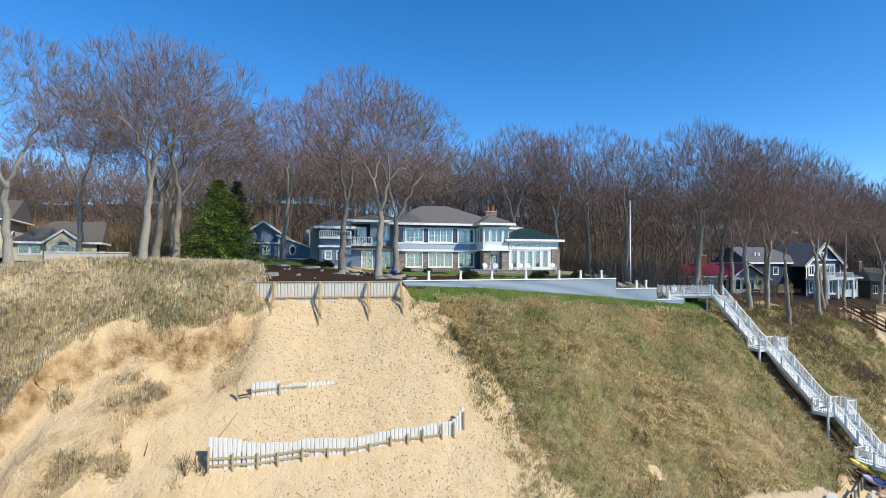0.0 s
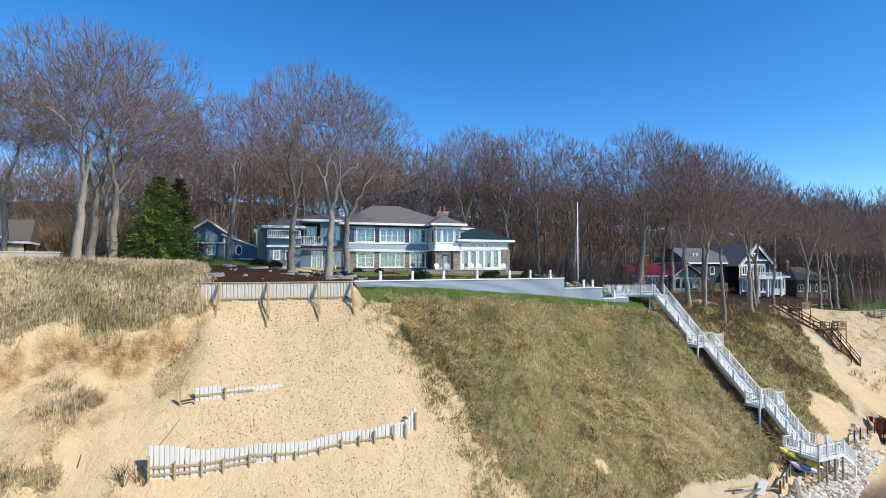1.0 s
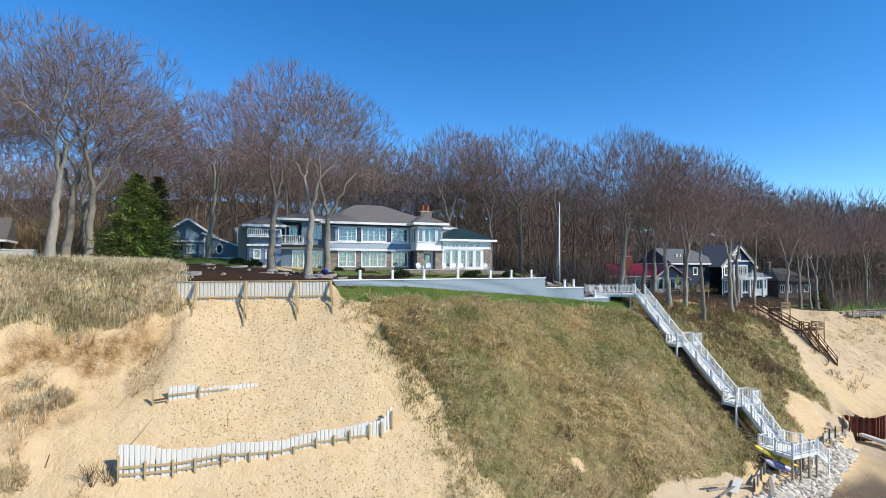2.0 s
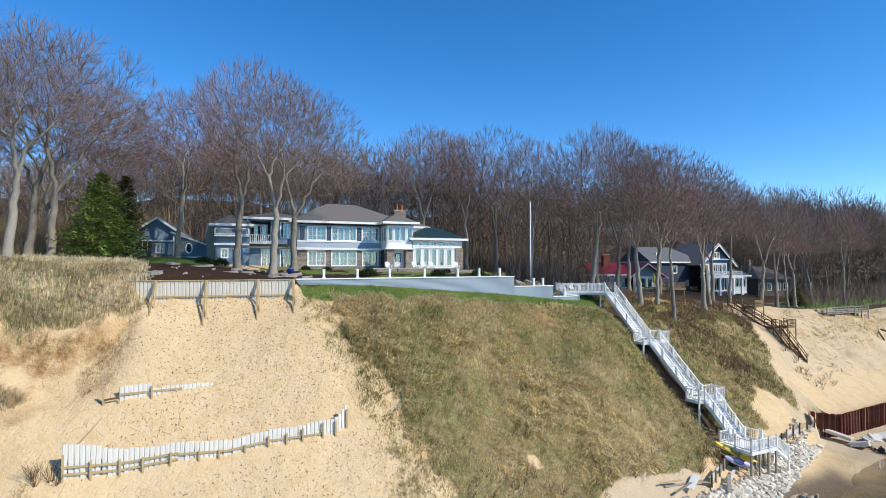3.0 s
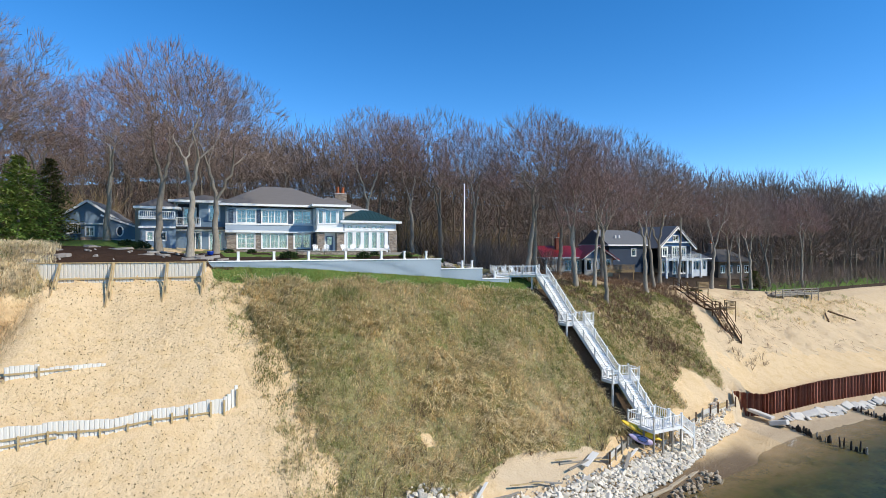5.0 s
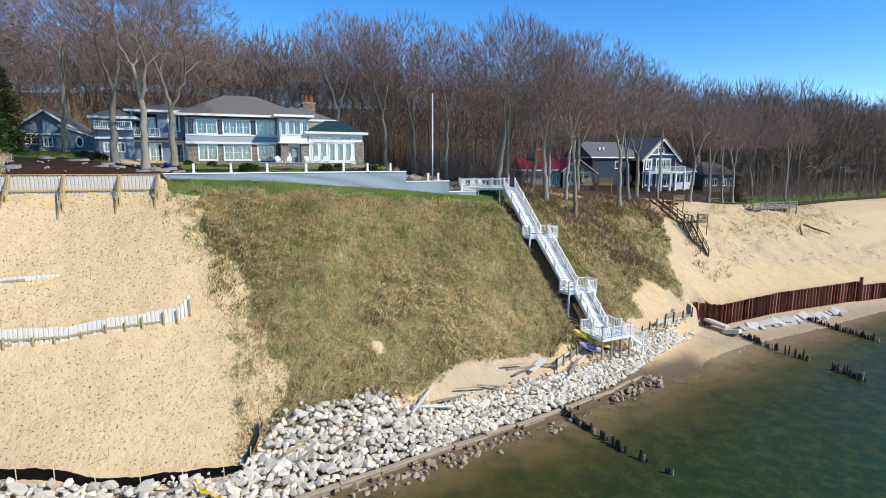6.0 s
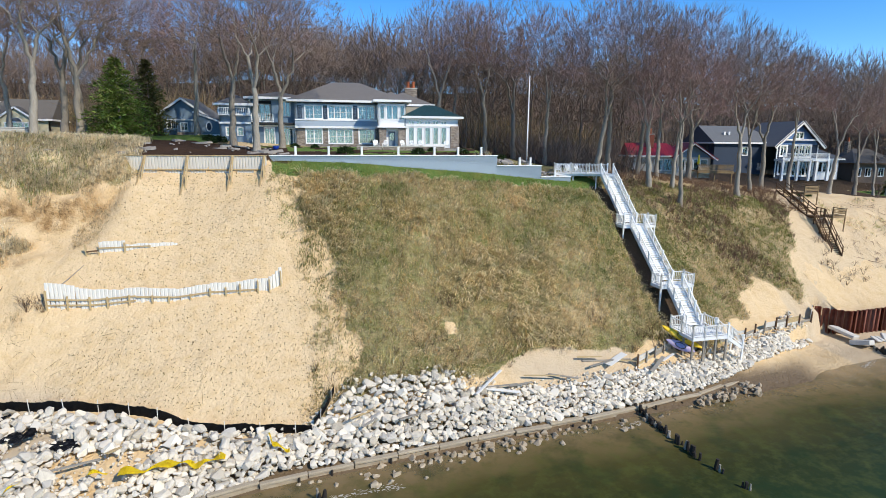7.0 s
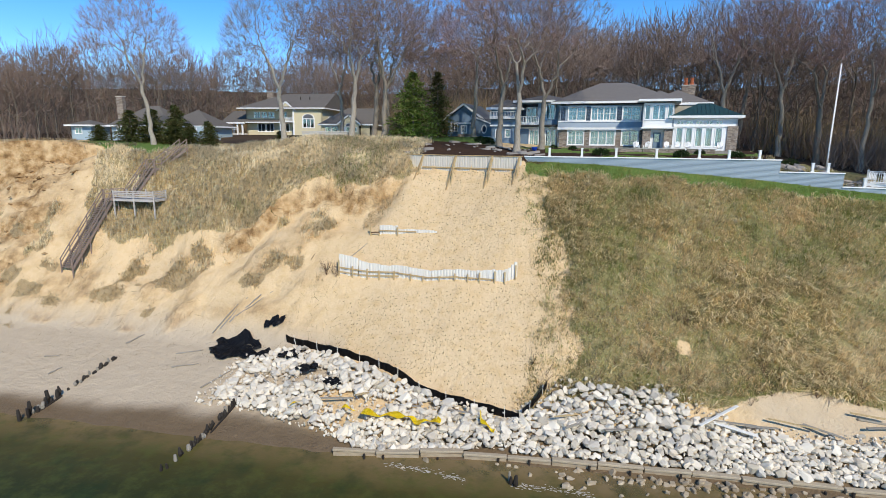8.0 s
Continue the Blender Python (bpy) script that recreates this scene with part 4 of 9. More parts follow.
def wall(parent, name, p, q, z0, z1, mat, holes=(), thick=0.2, label="", top=None):
    """A wall with real openings: holes are (s0, s1, z0, z1)."""
    m, long = wall_pose(p, q)
    xs = sorted({0.0, long, *(h[0] for h in holes), *(h[1] for h in holes)})
    zs = sorted({z0, z1, *(h[2] for h in holes), *(h[3] for h in holes)})
    bm, made = bmesh.new(), {}

    def v(i, k, y):
        if (i, k, y) not in made:
            made[i, k, y] = bm.verts.new((xs[i], y, zs[k]))
        return made[i, k, y]

    def solid(i, k):
        if not (0 <= i < len(xs) - 1 and 0 <= k < len(zs) - 1):
            return False
        cx, cz = (xs[i] + xs[i + 1]) / 2, (zs[k] + zs[k + 1]) / 2
        return not any(h[0] < cx < h[1] and h[2] < cz < h[3] for h in holes)
    for i in range(len(xs) - 1):
        for k in range(len(zs) - 1):
            if not solid(i, k):
                continue
            bm.faces.new((v(i, k, 0), v(i + 1, k, 0), v(i + 1, k + 1, 0), v(i, k + 1, 0)))
            bm.faces.new((v(i, k, thick), v(i, k + 1, thick), v(i + 1, k + 1, thick), v(i + 1, k, thick)))
            for (di, dk), (a, b) in (((-1, 0), ((i, k), (i, k + 1))), ((1, 0), ((i + 1, k + 1), (i + 1, k))), ((0, -1), ((i + 1, k), (i, k))), ((0, 1), ((i, k + 1), (i + 1, k + 1)))):
                if not solid(i + di, k + dk):
                    bm.faces.new((v(*a, 0), v(*b, 0), v(*b, thick), v(*a, thick)))
    o = part(name, fix(bm), mat, parent, label)
    o.matrix_local = m
    return o


def ring(x0, x1, z0, z1, t, b, y0, y1):
    """A rectangular frame of one piece: sides t wide, foot b high, from y0 to y1."""
    bm = bmesh.new()
    loops = [[bm.verts.new((x, y, z)) for x, z in pts] for y in (y0, y1) for pts in (((x0, z0), (x1, z0), (x1, z1), (x0, z1)), ((x0 + t, z0 + b), (x1 - t, z0 + b), (x1 - t, z1 - t), (x0 + t, z1 - t)))]
    for i in range(4):
        k = (i + 1) % 4
        for p, q in ((0, 1), (1, 3), (3, 2), (2, 0)):
            bm.faces.new((loops[p][i], loops[p][k], loops[q][k], loops[q][i]))
    return fix(bm)


def window(parent, p, q, s0, s1, z0, z1, cols=1, rows=1, trim=0.11, curtain=True, mat=None, name="window", depth=0.0):
    """A window in the wall from p to q: a surround, and in it sashes, glazing bars, panes and a drawn curtain behind."""
    m, _ = wall_pose(p, q)
    mat, t = mat or WHITE, trim
    o = part(name, ring(s0 - t, s1 + t, z0 - t, z1 + t, t, t, depth - 0.06, 0.08), mat, parent, "white framed window")
    o.matrix_local = m
    w = (s1 - s0) / cols
    for i in range(cols):
        a, b = s0 + i * w + 0.002, s0 + (i + 1) * w - 0.002
        part("sash", ring(a, b, z0 + 0.002, z1 - 0.002, 0.055, 0.06, depth, depth + 0.06), mat, o)
        for k in range(1, rows):
            zc = z0 + (z1 - z0) * k / rows
            part("glazing_bar", boxed(a + 0.056, b - 0.056, 0.012 + depth, 0.048 + depth, zc - 0.014, zc + 0.014), mat, o)
        if rows > 1:
            part("glazing_bar", boxed((a + b) / 2 - 0.012, (a + b) / 2 + 0.012, 0.014 + depth, 0.046 + depth, z0 + 0.063, z1 - 0.06), mat, o)
    for i in range(cols):
        a, b = s0 + i * w, s0 + (i + 1) * w
        g = part("pane", boxed(a + 0.05, b - 0.05, 0.026 + depth, 0.034 + depth, z0 + 0.055, z1 - 0.055), GLASS, o)
        g.visible_shadow = False
    if curtain:
        n = max(8, int((s1 - s0) * 12))
        bm = bmesh.new()
        top, bot = [], []
        for i in range(n + 1):
            x = s0 + (s1 - s0) * i / n
            y = 0.30 + depth + 0.035 * math.sin(i * 2.1) + 0.02 * math.sin(i * 0.9 + s0)
            top.append(bm.verts.new((x, y, z1 + 0.05)))
            bot.append(bm.verts.new((x, y * 1.05, z0 - 0.05)))
        for i in range(n):
            bm.faces.new((bot[i], bot[i + 1], top[i + 1], top[i]))
        bmesh.ops.solidify(bm, geom=bm.faces[:], thickness=0.012)
        part("curtain", bm, CURTAIN, o, "pale drawn curtain")
    return o


def hip_roof(parent, name, x0, x1, y0, y1, z, rise, mat, over=0.55, ridge=None, fascia=WHITE, thick=0.16, gable=""):
    """A hipped roof over a rectangle, with a white fascia and soffit. gable: 'l', 'r', 'f' or 'b' ends stand upright."""
    a, b, c, d = x0 - over, x1 + over, y0 - over, y1 + over
    half = min(b - a, d - c) / 2
    bm = bmesh.new()
    if b - a >= d - c:
        r0, r1 = (ridge if ridge else (a + half, b - half))
        r0, r1 = (a if "l" in gable else r0), (b if "r" in gable else r1)
        yc = (c + d) / 2
        e = [bm.verts.new(v) for v in ((a, c, z), (b, c, z), (b, d, z), (a, d, z))]
        t = [bm.verts.new(v) for v in ((r0, yc, z + rise), (r1, yc, z + rise))]
        bm.faces.new((e[0], e[1], t[1], t[0]))
        bm.faces.new((e[2], e[3], t[0], t[1]))
        bm.faces.new((e[1], e[2], t[1]))
        bm.faces.new((e[3], e[0], t[0]))
    else:
        r0, r1 = (ridge if ridge else (c + half, d - half))
        r0, r1 = (c if "f" in gable else r0), (d if "b" in gable else r1)
        xc = (a + b) / 2
        e = [bm.verts.new(v) for v in ((a, c, z), (b, c, z), (b, d, z), (a, d, z))]
        t = [bm.verts.new(v) for v in ((xc, r0, z + rise), (xc, r1, z + rise))]
        bm.faces.new((e[1], e[2], t[1], t[0]))
        bm.faces.new((e[3], e[0], t[0], t[1]))
        bm.faces.new((e[0], e[1], t[0]))
        bm.faces.new((e[2], e[3], t[1]))
    bm.faces.new(e[::-1])
    o = part(name, fix(bm), mat, parent)
    if fascia is not None:
        for q in ((a - 0.03, b + 0.03, c - 0.035, c + 0.03), (a - 0.03, b + 0.03, d - 0.03, d + 0.035), (a - 0.035, a + 0.03, c + 0.031, d - 0.031), (b - 0.03, b + 0.035, c + 0.031, d - 0.031)):
            part("fascia", boxed(*q, z - 0.22, z + 0.045), fascia, o)
        part("soffit", boxed(a + 0.031, b - 0.031, c + 0.031, d - 0.031, z - 0.20, z - 0.165), fascia, o)
    return o


def shutter(parent, p, q, s0, s1, z0, z1, mat=None):
    m, _ = wall_pose(p, q)
    bm = bmesh.new()
    for a in ((s0, s0 + 0.05, z0, z1), (s1 - 0.05, s1, z0, z1), (s0 + 0.05, s1 - 0.05, z0, z0 + 0.06), (s0 + 0.05, s1 - 0.05, z1 - 0.06, z1)):
        box(bm, a[0], a[1], -0.05, -0.005, a[2], a[3])
    n = int((z1 - z0 - 0.12) / 0.09)
    for i in range(n):
        zz = z0 + 0.07 + i * 0.09
        beam(bm, (s0 + 0.05, -0.028, zz + 0.035), (s1 - 0.05, -0.028, zz + 0.035), 0.04, 0.012, (0, -0.7, 0.7))
    o = part("shutter", bm, mat or NAVY, parent, "dark louvred shutter")
    o.matrix_local = m
    return o


def balcony_rail(parent, p, q, z, h=0.75):
    p, q = Vector((*p, z)), Vector((*q, z))
    bm = bmesh.new()
    beam(bm, p + Vector((0, 0, h)), q + Vector((0, 0, h)), 0.1, 0.07)
    beam(bm, p + Vector((0, 0, 0.08)), q + Vector((0, 0, 0.08)), 0.07, 0.07)
    n = max(2, int((q - p).length / 0.2))
    for i in range(n + 1):
        c = p.lerp(q, i / n)
        s = 0.07 if i in (0, n) else 0.025
        box(bm, c.x - s, c.x + s, c.y - s, c.y + s, c.z, c.z + h - 0.04)
    return part("balcony_rail", bm, WHITE, parent, "white balustrade")


def chimney(parent, x, y, z0, z1, w=1.6, d=0.9, pots=2, mat=None):
    bm = boxed(x - w / 2, x + w / 2, y - d / 2, y + d / 2, z0, z1, bevel=0.02)
    c = part("chimney", bm, mat or STONE, parent, "stone chimney stack")
    part("chimney_cap", boxed(x - w / 2 - 0.08, x + w / 2 + 0.08, y - d / 2 - 0.08, y + d / 2 + 0.08, z1 + 0.002, z1 + 0.12, bevel=0.02), CONCRETE, c)
    for i in range(pots):
        px = x + (i - (pots - 1) / 2) * 0.75
        bm = tube(bmesh.new(), [(px, y, z1 + 0.12), (px, y, z1 + 0.3), (px, y, z1 + 0.32), (px, y, z1 + 0.85), (px, y, z1 + 0.87), (px, y, z1 + 1.0)], [0.27, 0.25, 0.21, 0.19, 0.24, 0.23], 12)
        part("chimney_pot", bm, TERRACOTTA, c, "terracotta chimney pot", smooth=False)
    return c


def main_house():
    H = thing("main_house", pose(13.0, 39.1, 0, 0, 0, -9.0), "two-storey grey-blue house with white trim, stone piers and hipped grey roof", "house")
    F1, F2, EV = 20.1, 23.0, 25.5       # floors and eave
    # main wing
    fr = ((-1.3, 0.0), (8.8, 0.0))
    g = [(1.3, 3.2, 20.5, 22.2), (4.05, 6.95, 20.5, 22.2), (7.8, 9.7, 20.5, 22.2)]
    wall(H, "ground_floor_wall", *fr, F1 - 0.6, 22.32, STONE, g, 0.25, "ledge-stone wall")
    u = [(1.25, 3.3, 23.5, 25.05), (4.05, 6.95, 23.5, 25.05), (7.75, 9.75, 23.5, 25.05)]
    wall(H, "upper_wall", *fr, 22.6, EV - 0.2, GREYBLUE, u, 0.2)
    part("belt_trim", boxed(-1.34, 8.79, -0.30, 0.2, 22.325, 22.597, bevel=0.02), WHITE, H)
    part("sill_trim", boxed(-1.32, 8.79, -0.10, -0.004, 23.26, 23.42), WHITE, H)
    part("shingle_skirt", fix(poly_prism(bmesh.new(), [(-0.28, 22.60), (-0.02, 23.255), (-0.004, 23.255), (-0.004, 22.60)], 0, -1.32, 8.79)), GREYBLUE, H)
    for h, c in zip(g, (2, 3, 2)):
        window(H, *fr, *h, cols=c, rows=3 if c == 2 else 2)
    for h, c in zip(u, (2, 4, 2)):
        window(H, *fr, *h, cols=c, rows=2 if c == 4 else 3)
    for s in (0.35, 3.45, 7.1):
        shutter(H, *fr, s, s + 0.5, 23.5, 25.05)
    # bay
    bl, bf, br = ((8.8, 0.0), (8.8, -2.4)), ((8.8, -2.4), (12.15, -2.4)), ((12.15, -2.4), (12.15, 3.0))
    hl = [(0.35, 1.0, 23.45, 25.1), (1.25, 2.1, 23.45, 25.1)]
    hf = [(0.18, 0.72, 23.45, 25.1), (1.0, 2.35, 23.45, 25.1), (2.63, 3.17, 23.45, 25.1)]
    wall(H, "bay_wall", *bl, 22.6, EV - 0.2, WHITE, hl, 0.18)
    wall(H, "bay_wall", *bf, 22.6, EV - 0.2, WHITE, hf, 0.18)
    wall(H, "bay_wall", *br, 22.6, EV - 0.2, GREYBLUE, (), 0.18)
    for h in hl:
        window(H, *bl, *h, trim=0.07, curtain=False)
    window(H, *bf, *hf[0], trim=0.06, curtain=False)
    window(H, *bf, *hf[1], cols=2, trim=0.07)
    window(H, *bf, *hf[2], trim=0.06, curtain=False)
    part("bay_belt", boxed(8.6, 12.35, -2.6, 0.0, 22.42, 22.598, bevel=0.02), WHITE, H)
    for x0, x1 in ((8.85, 9.75), (11.2, 12.1)):
        part("stone_pier", boxed(x0, x1, -2.35, -1.2, F1 - 0.6, 22.418, bevel=0.03), STONE, H, "ledge-stone pier")
    # entrance between the piers
    ef = ((9.75, -1.6), (11.2, -1.6))
    wall(H, "entrance_wall", *ef, F1 - 0.1, 22.41, WHITE, [(0.3, 1.15, F1, 22.0)], 0.15)
    dr = part("door", boxed(10.07, 10.88, -1.56, -1.5, F1, 21.98, bevel=0.01), SHINGLE_BLUE, H, "blue glazed front door")
    part("door_pane", boxed(10.2, 10.75, -1.572, -1.561, 20.9, 21.85), GLASS, dr)
    part("door_handle", boxed(10.79, 10.83, -1.62, -1.562, 21.05, 21.2), TIMBER_DARK, dr)
    # corner of the recessed porch beside the bay
    # navy puts the shade of the recess into the wall colour
    wall(H, "porch_wall", (8.8, 0.2), (8.8, -1.2), F1 - 0.3, 22.41, NAVY, (), 0.12)
    # sunroom
    sf, sr = ((12.15, -2.3), (18.75, -2.3)), ((18.75, -2.3), (18.75, 2.6))
    pitch, tall, tran = 1.02, [], []
    for i in range(5):
        tall.append((0.35 + pitch * i, 1.02 + pitch * i, 20.45, 22.5))
        tran.append((0.35 + pitch * i, 1.02 + pitch * i, 22.9, 23.3))
    wall(H, "sunroom_wall", *sf, F1 - 0.4, 23.62, WHITE, tall + tran, 0.2)
    wall(H, "sunroom_wall", *sr, F1 - 0.4, 23.62, WHITE, [(0.9, 2.1, 20.5, 22.5), (2.6, 3.9, 20.5, 22.5)], 0.2)
    for h in tall:
        window(H, *sf, *h, trim=0.05)
    for h in tran:
        window(H, *sf, *h, cols=2, trim=0.04, curtain=False)
    for h in ((0.9, 2.1, 20.5, 22.5), (2.6, 3.9, 20.5, 22.5)):
        window(H, *sr, *h, trim=0.06)
    part("corner_pier", boxed(17.75, 18.85, -2.42, -1.3, F1 - 0.6, 22.7, bevel=0.03), STONE, H, "ledge-stone corner pier")
    part("sunroom_sill", boxed(12.2, 17.74, -2.42, -2.304, 22.62, 22.76), WHITE, H)
    ro = hip_roof(H, "sunroom_roof", 12.2, 18.75, -2.3, 2.8, 23.82, 1.55, METAL_GREEN, 0.55)
    ro["label"] = "dark green standing-seam metal roof"
    cx, cy, zt = 15.475, 0.25, 23.82 + 1.55
    for x in np.arange(11.9, 19.2, 0.45):            # standing seams on the lake side
        r = np.clip((abs(x - cx) - 0.38) / (3.825 - 0.38), 0, 1)
        yt = -2.85 + (cy + 2.85) * (1 - r)
        part("seam", beam(bmesh.new(), (x, -2.85, 23.84), (x, yt - 0.02, 23.84 + 1.55 * (1 - r)), 0.025, 0.05), METAL_GREEN, ro)
    # tower on the other side, set back from the main wing
    wall(H, "side_wall", (-1.3, 4.0), (-1.3, 0.0), F1 - 0.6, 25.5, GREYBLUE, (), 0.2)
    before = set(H.children)
    tf = ((-7.6, -2.2), (-1.3, -2.2))
    tg = [(1.6, 2.75, F1 + 0.05, 22.3), (3.7, 5.0, F1 + 0.05, 22.3), (5.3, 6.1, 20.6, 22.3)]
    tu = [(0.35, 2.55, 23.2, 25.6), (3.7, 4.75, 23.75, 25.5)]
    wall(H, "tower_wall", *tf, F1 - 0.6, 25.8, SHINGLE_BLUE, tg + tu, 0.2)
    wall(H, "tower_wall", (-1.3, -2.2), (-1.3, 0.0), F1 - 0.6, 25.8, SHINGLE_BLUE, [(0.6, 1.5, 20.6, 22.3), (0.6, 1.5, 23.75, 25.4)], 0.2)
    window(H, (-1.3, -2.2), (-1.3, 0.0), 0.6, 1.5, 20.6, 22.3, rows=3)
    window(H, (-1.3, -2.2), (-1.3, 0.0), 0.6, 1.5, 23.75, 25.4)
    wall(H, "tower_wall", (-7.6, 6.0), (-7.6, -2.2), F1 - 0.6, 25.8, SHINGLE_BLUE, (), 0.2)
    window(H, *tf, *tg[0], cols=2, rows=3)
    window(H, *tf, *tg[1], cols=2, rows=3)
    window(H, *tf, *tg[2], cols=1, rows=3)
    window(H, *tf, *tu[1], cols=2, rows=1)
    wall(H, "balcony_back_wall", (-7.3, -0.9), (-4.9, -0.9), 23.0, 25.8, NAVY, [(0.6, 1.9, 23.1, 25.2)], 0.12)
    window(H, (-7.3, -0.9), (-4.9, -0.9), 0.6, 1.9, 23.1, 25.2, cols=2, curtain=False)
    part("balcony_floor", boxed(-7.5, -4.85, -2.5, -0.9, 22.98, 23.15), WHITE, H)
    balcony_rail(H, (-7.45, -2.45), (-4.9, -2.45), 23.2, 0.8)
    part("tower_belt", boxed(-7.75, -1.15, -2.42, -2.204, 22.48, 22.70, bevel=0.02), WHITE, H)
    for x in (-7.66, -1.42):
        part("corner_board", boxed(x, x + 0.16, -2.235, -2.203, F1, 25.8), WHITE, H)
    hip_roof(H, "tower_roof", -7.6, -1.3, -2.2, 6.5, 26.0, 1.0, ROOF, 0.6)
    for c in set(H.children) - before:
        c.matrix_basis = Matrix.Translation((0.9, 3.3, 0)) @ c.matrix_basis
    # low wing beyond the tower
    before = set(H.children)
    lf = ((-11.2, 0.6), (-7.6, 0.6))
    lh = [(0.7, 1.3, 21.4, 22.3), (2.0, 2.6, 21.4, 22.3)]
    wall(H, "side_wall", *lf, F1 - 0.4, 24.9, SHINGLE_BLUE, lh, 0.2)
    wall(H, "side_wall", (-11.2, 8.0), (-11.2, 0.6), F1 - 0.4, 24.9, SHINGLE_BLUE, (), 0.2)
    for h in lh:
        window(H, *lf, *h, rows=2)
    part("side_belt", boxed(-11.3, -7.62, 0.35, 0.595, 22.75, 22.95), WHITE, H)
    hip_roof(H, "side_roof", -11.2, -7.7, 0.6, 8.0, 25.1, 1.2, ROOF, 0.55)
    balcony_rail(H, (-11.2, 0.1), (-7.7, 0.1), 23.9, 0.7)
    part("side_deck", boxed(-11.25, -7.62, 0.0, 0.594, 23.72, 23.88), WHITE, H)
    for c in set(H.children) - before:
        c.matrix_basis = Matrix.Translation((1.1, -0.5, 0)) @ c.matrix_basis
    # roofs, rear walls and the rear wing
    hip_roof(H, "main_roof", -1.6, 12.3, 0.0, 11.5, 25.7, 2.75, ROOF, 0.6, ridge=(3.2, 6.8))
    hip_roof(H, "bay_roof", 8.8, 12.15, -2.4, 3.5, 25.69, 1.15, ROOF, 0.6)
    hip_roof(H, "rear_roof", 9.5, 16.2, 4.5, 13.0, 25.68, 1.9, ROOF, 0.6)
    wall(H, "rear_wall", (16.2, 4.5), (16.2, 13.0), F1 - 0.5, 25.5, GREYBLUE, (), 0.2)
    wall(H, "rear_wall", (12.2, 4.5), (16.2, 4.5), F1 - 0.5, 25.5, GREYBLUE, (), 0.2)
    wall(H, "rear_wall", (16.2, 13.0), (-11.2, 13.0), F1 - 0.5, 25.5, GREYBLUE, (), 0.2)
    wall(H, "rear_wall", (-11.2, 13.0), (-11.2, 8.0), F1 - 0.5, 24.9, GREYBLUE, (), 0.2)
    # inner floors in near-black and a back wall, added behind the windows
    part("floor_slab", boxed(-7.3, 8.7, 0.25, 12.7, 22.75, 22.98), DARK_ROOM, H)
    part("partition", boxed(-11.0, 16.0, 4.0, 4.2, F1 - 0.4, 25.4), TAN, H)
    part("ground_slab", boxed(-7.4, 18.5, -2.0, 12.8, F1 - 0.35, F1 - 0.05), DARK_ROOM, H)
    chimney(H, 14.2, 9.6, 25.0, 28.2, 1.7, 0.9, 2)
    return H


main_house()


def terrace():
    """The low stone terrace wall before the sunroom, and what stands on it."""
    m = pose(13.0, 39.1, 0, 0, 0, -9.0)
    t = thing("terrace_wall", m, "low ledge-stone terrace wall with a pale coping", "garden wall")
    for x0, x1 in ((6.0, 8.9), (9.0, 13.3), (13.5, 16.3)):
        part("stone_wall", boxed(x0, x1, -6.3, -5.9, 18.9, 20.15, bevel=0.02), STONE, t)
        part("coping", boxed(x0 - 0.05, x1 + 0.05, -6.36, -5.84, 20.152, 20.23, bevel=0.015), CONCRETE, t)
    part("paving", boxed(6.0, 18.9, -5.88, -2.45, 19.5, 19.98), FLAT_STONE, t)
    for x, r in ((8.3, 10), (9.4, -20), (11.6, 25), (12.6, -5)):
        garden_chair(m @ pose(x, -4.9, 19.98, 0, 0, r))
    for x in (13.7, 16.9):
        garden_chair(m @ pose(x, -4.6, 19.98, 0, 0, -8))


terrace()


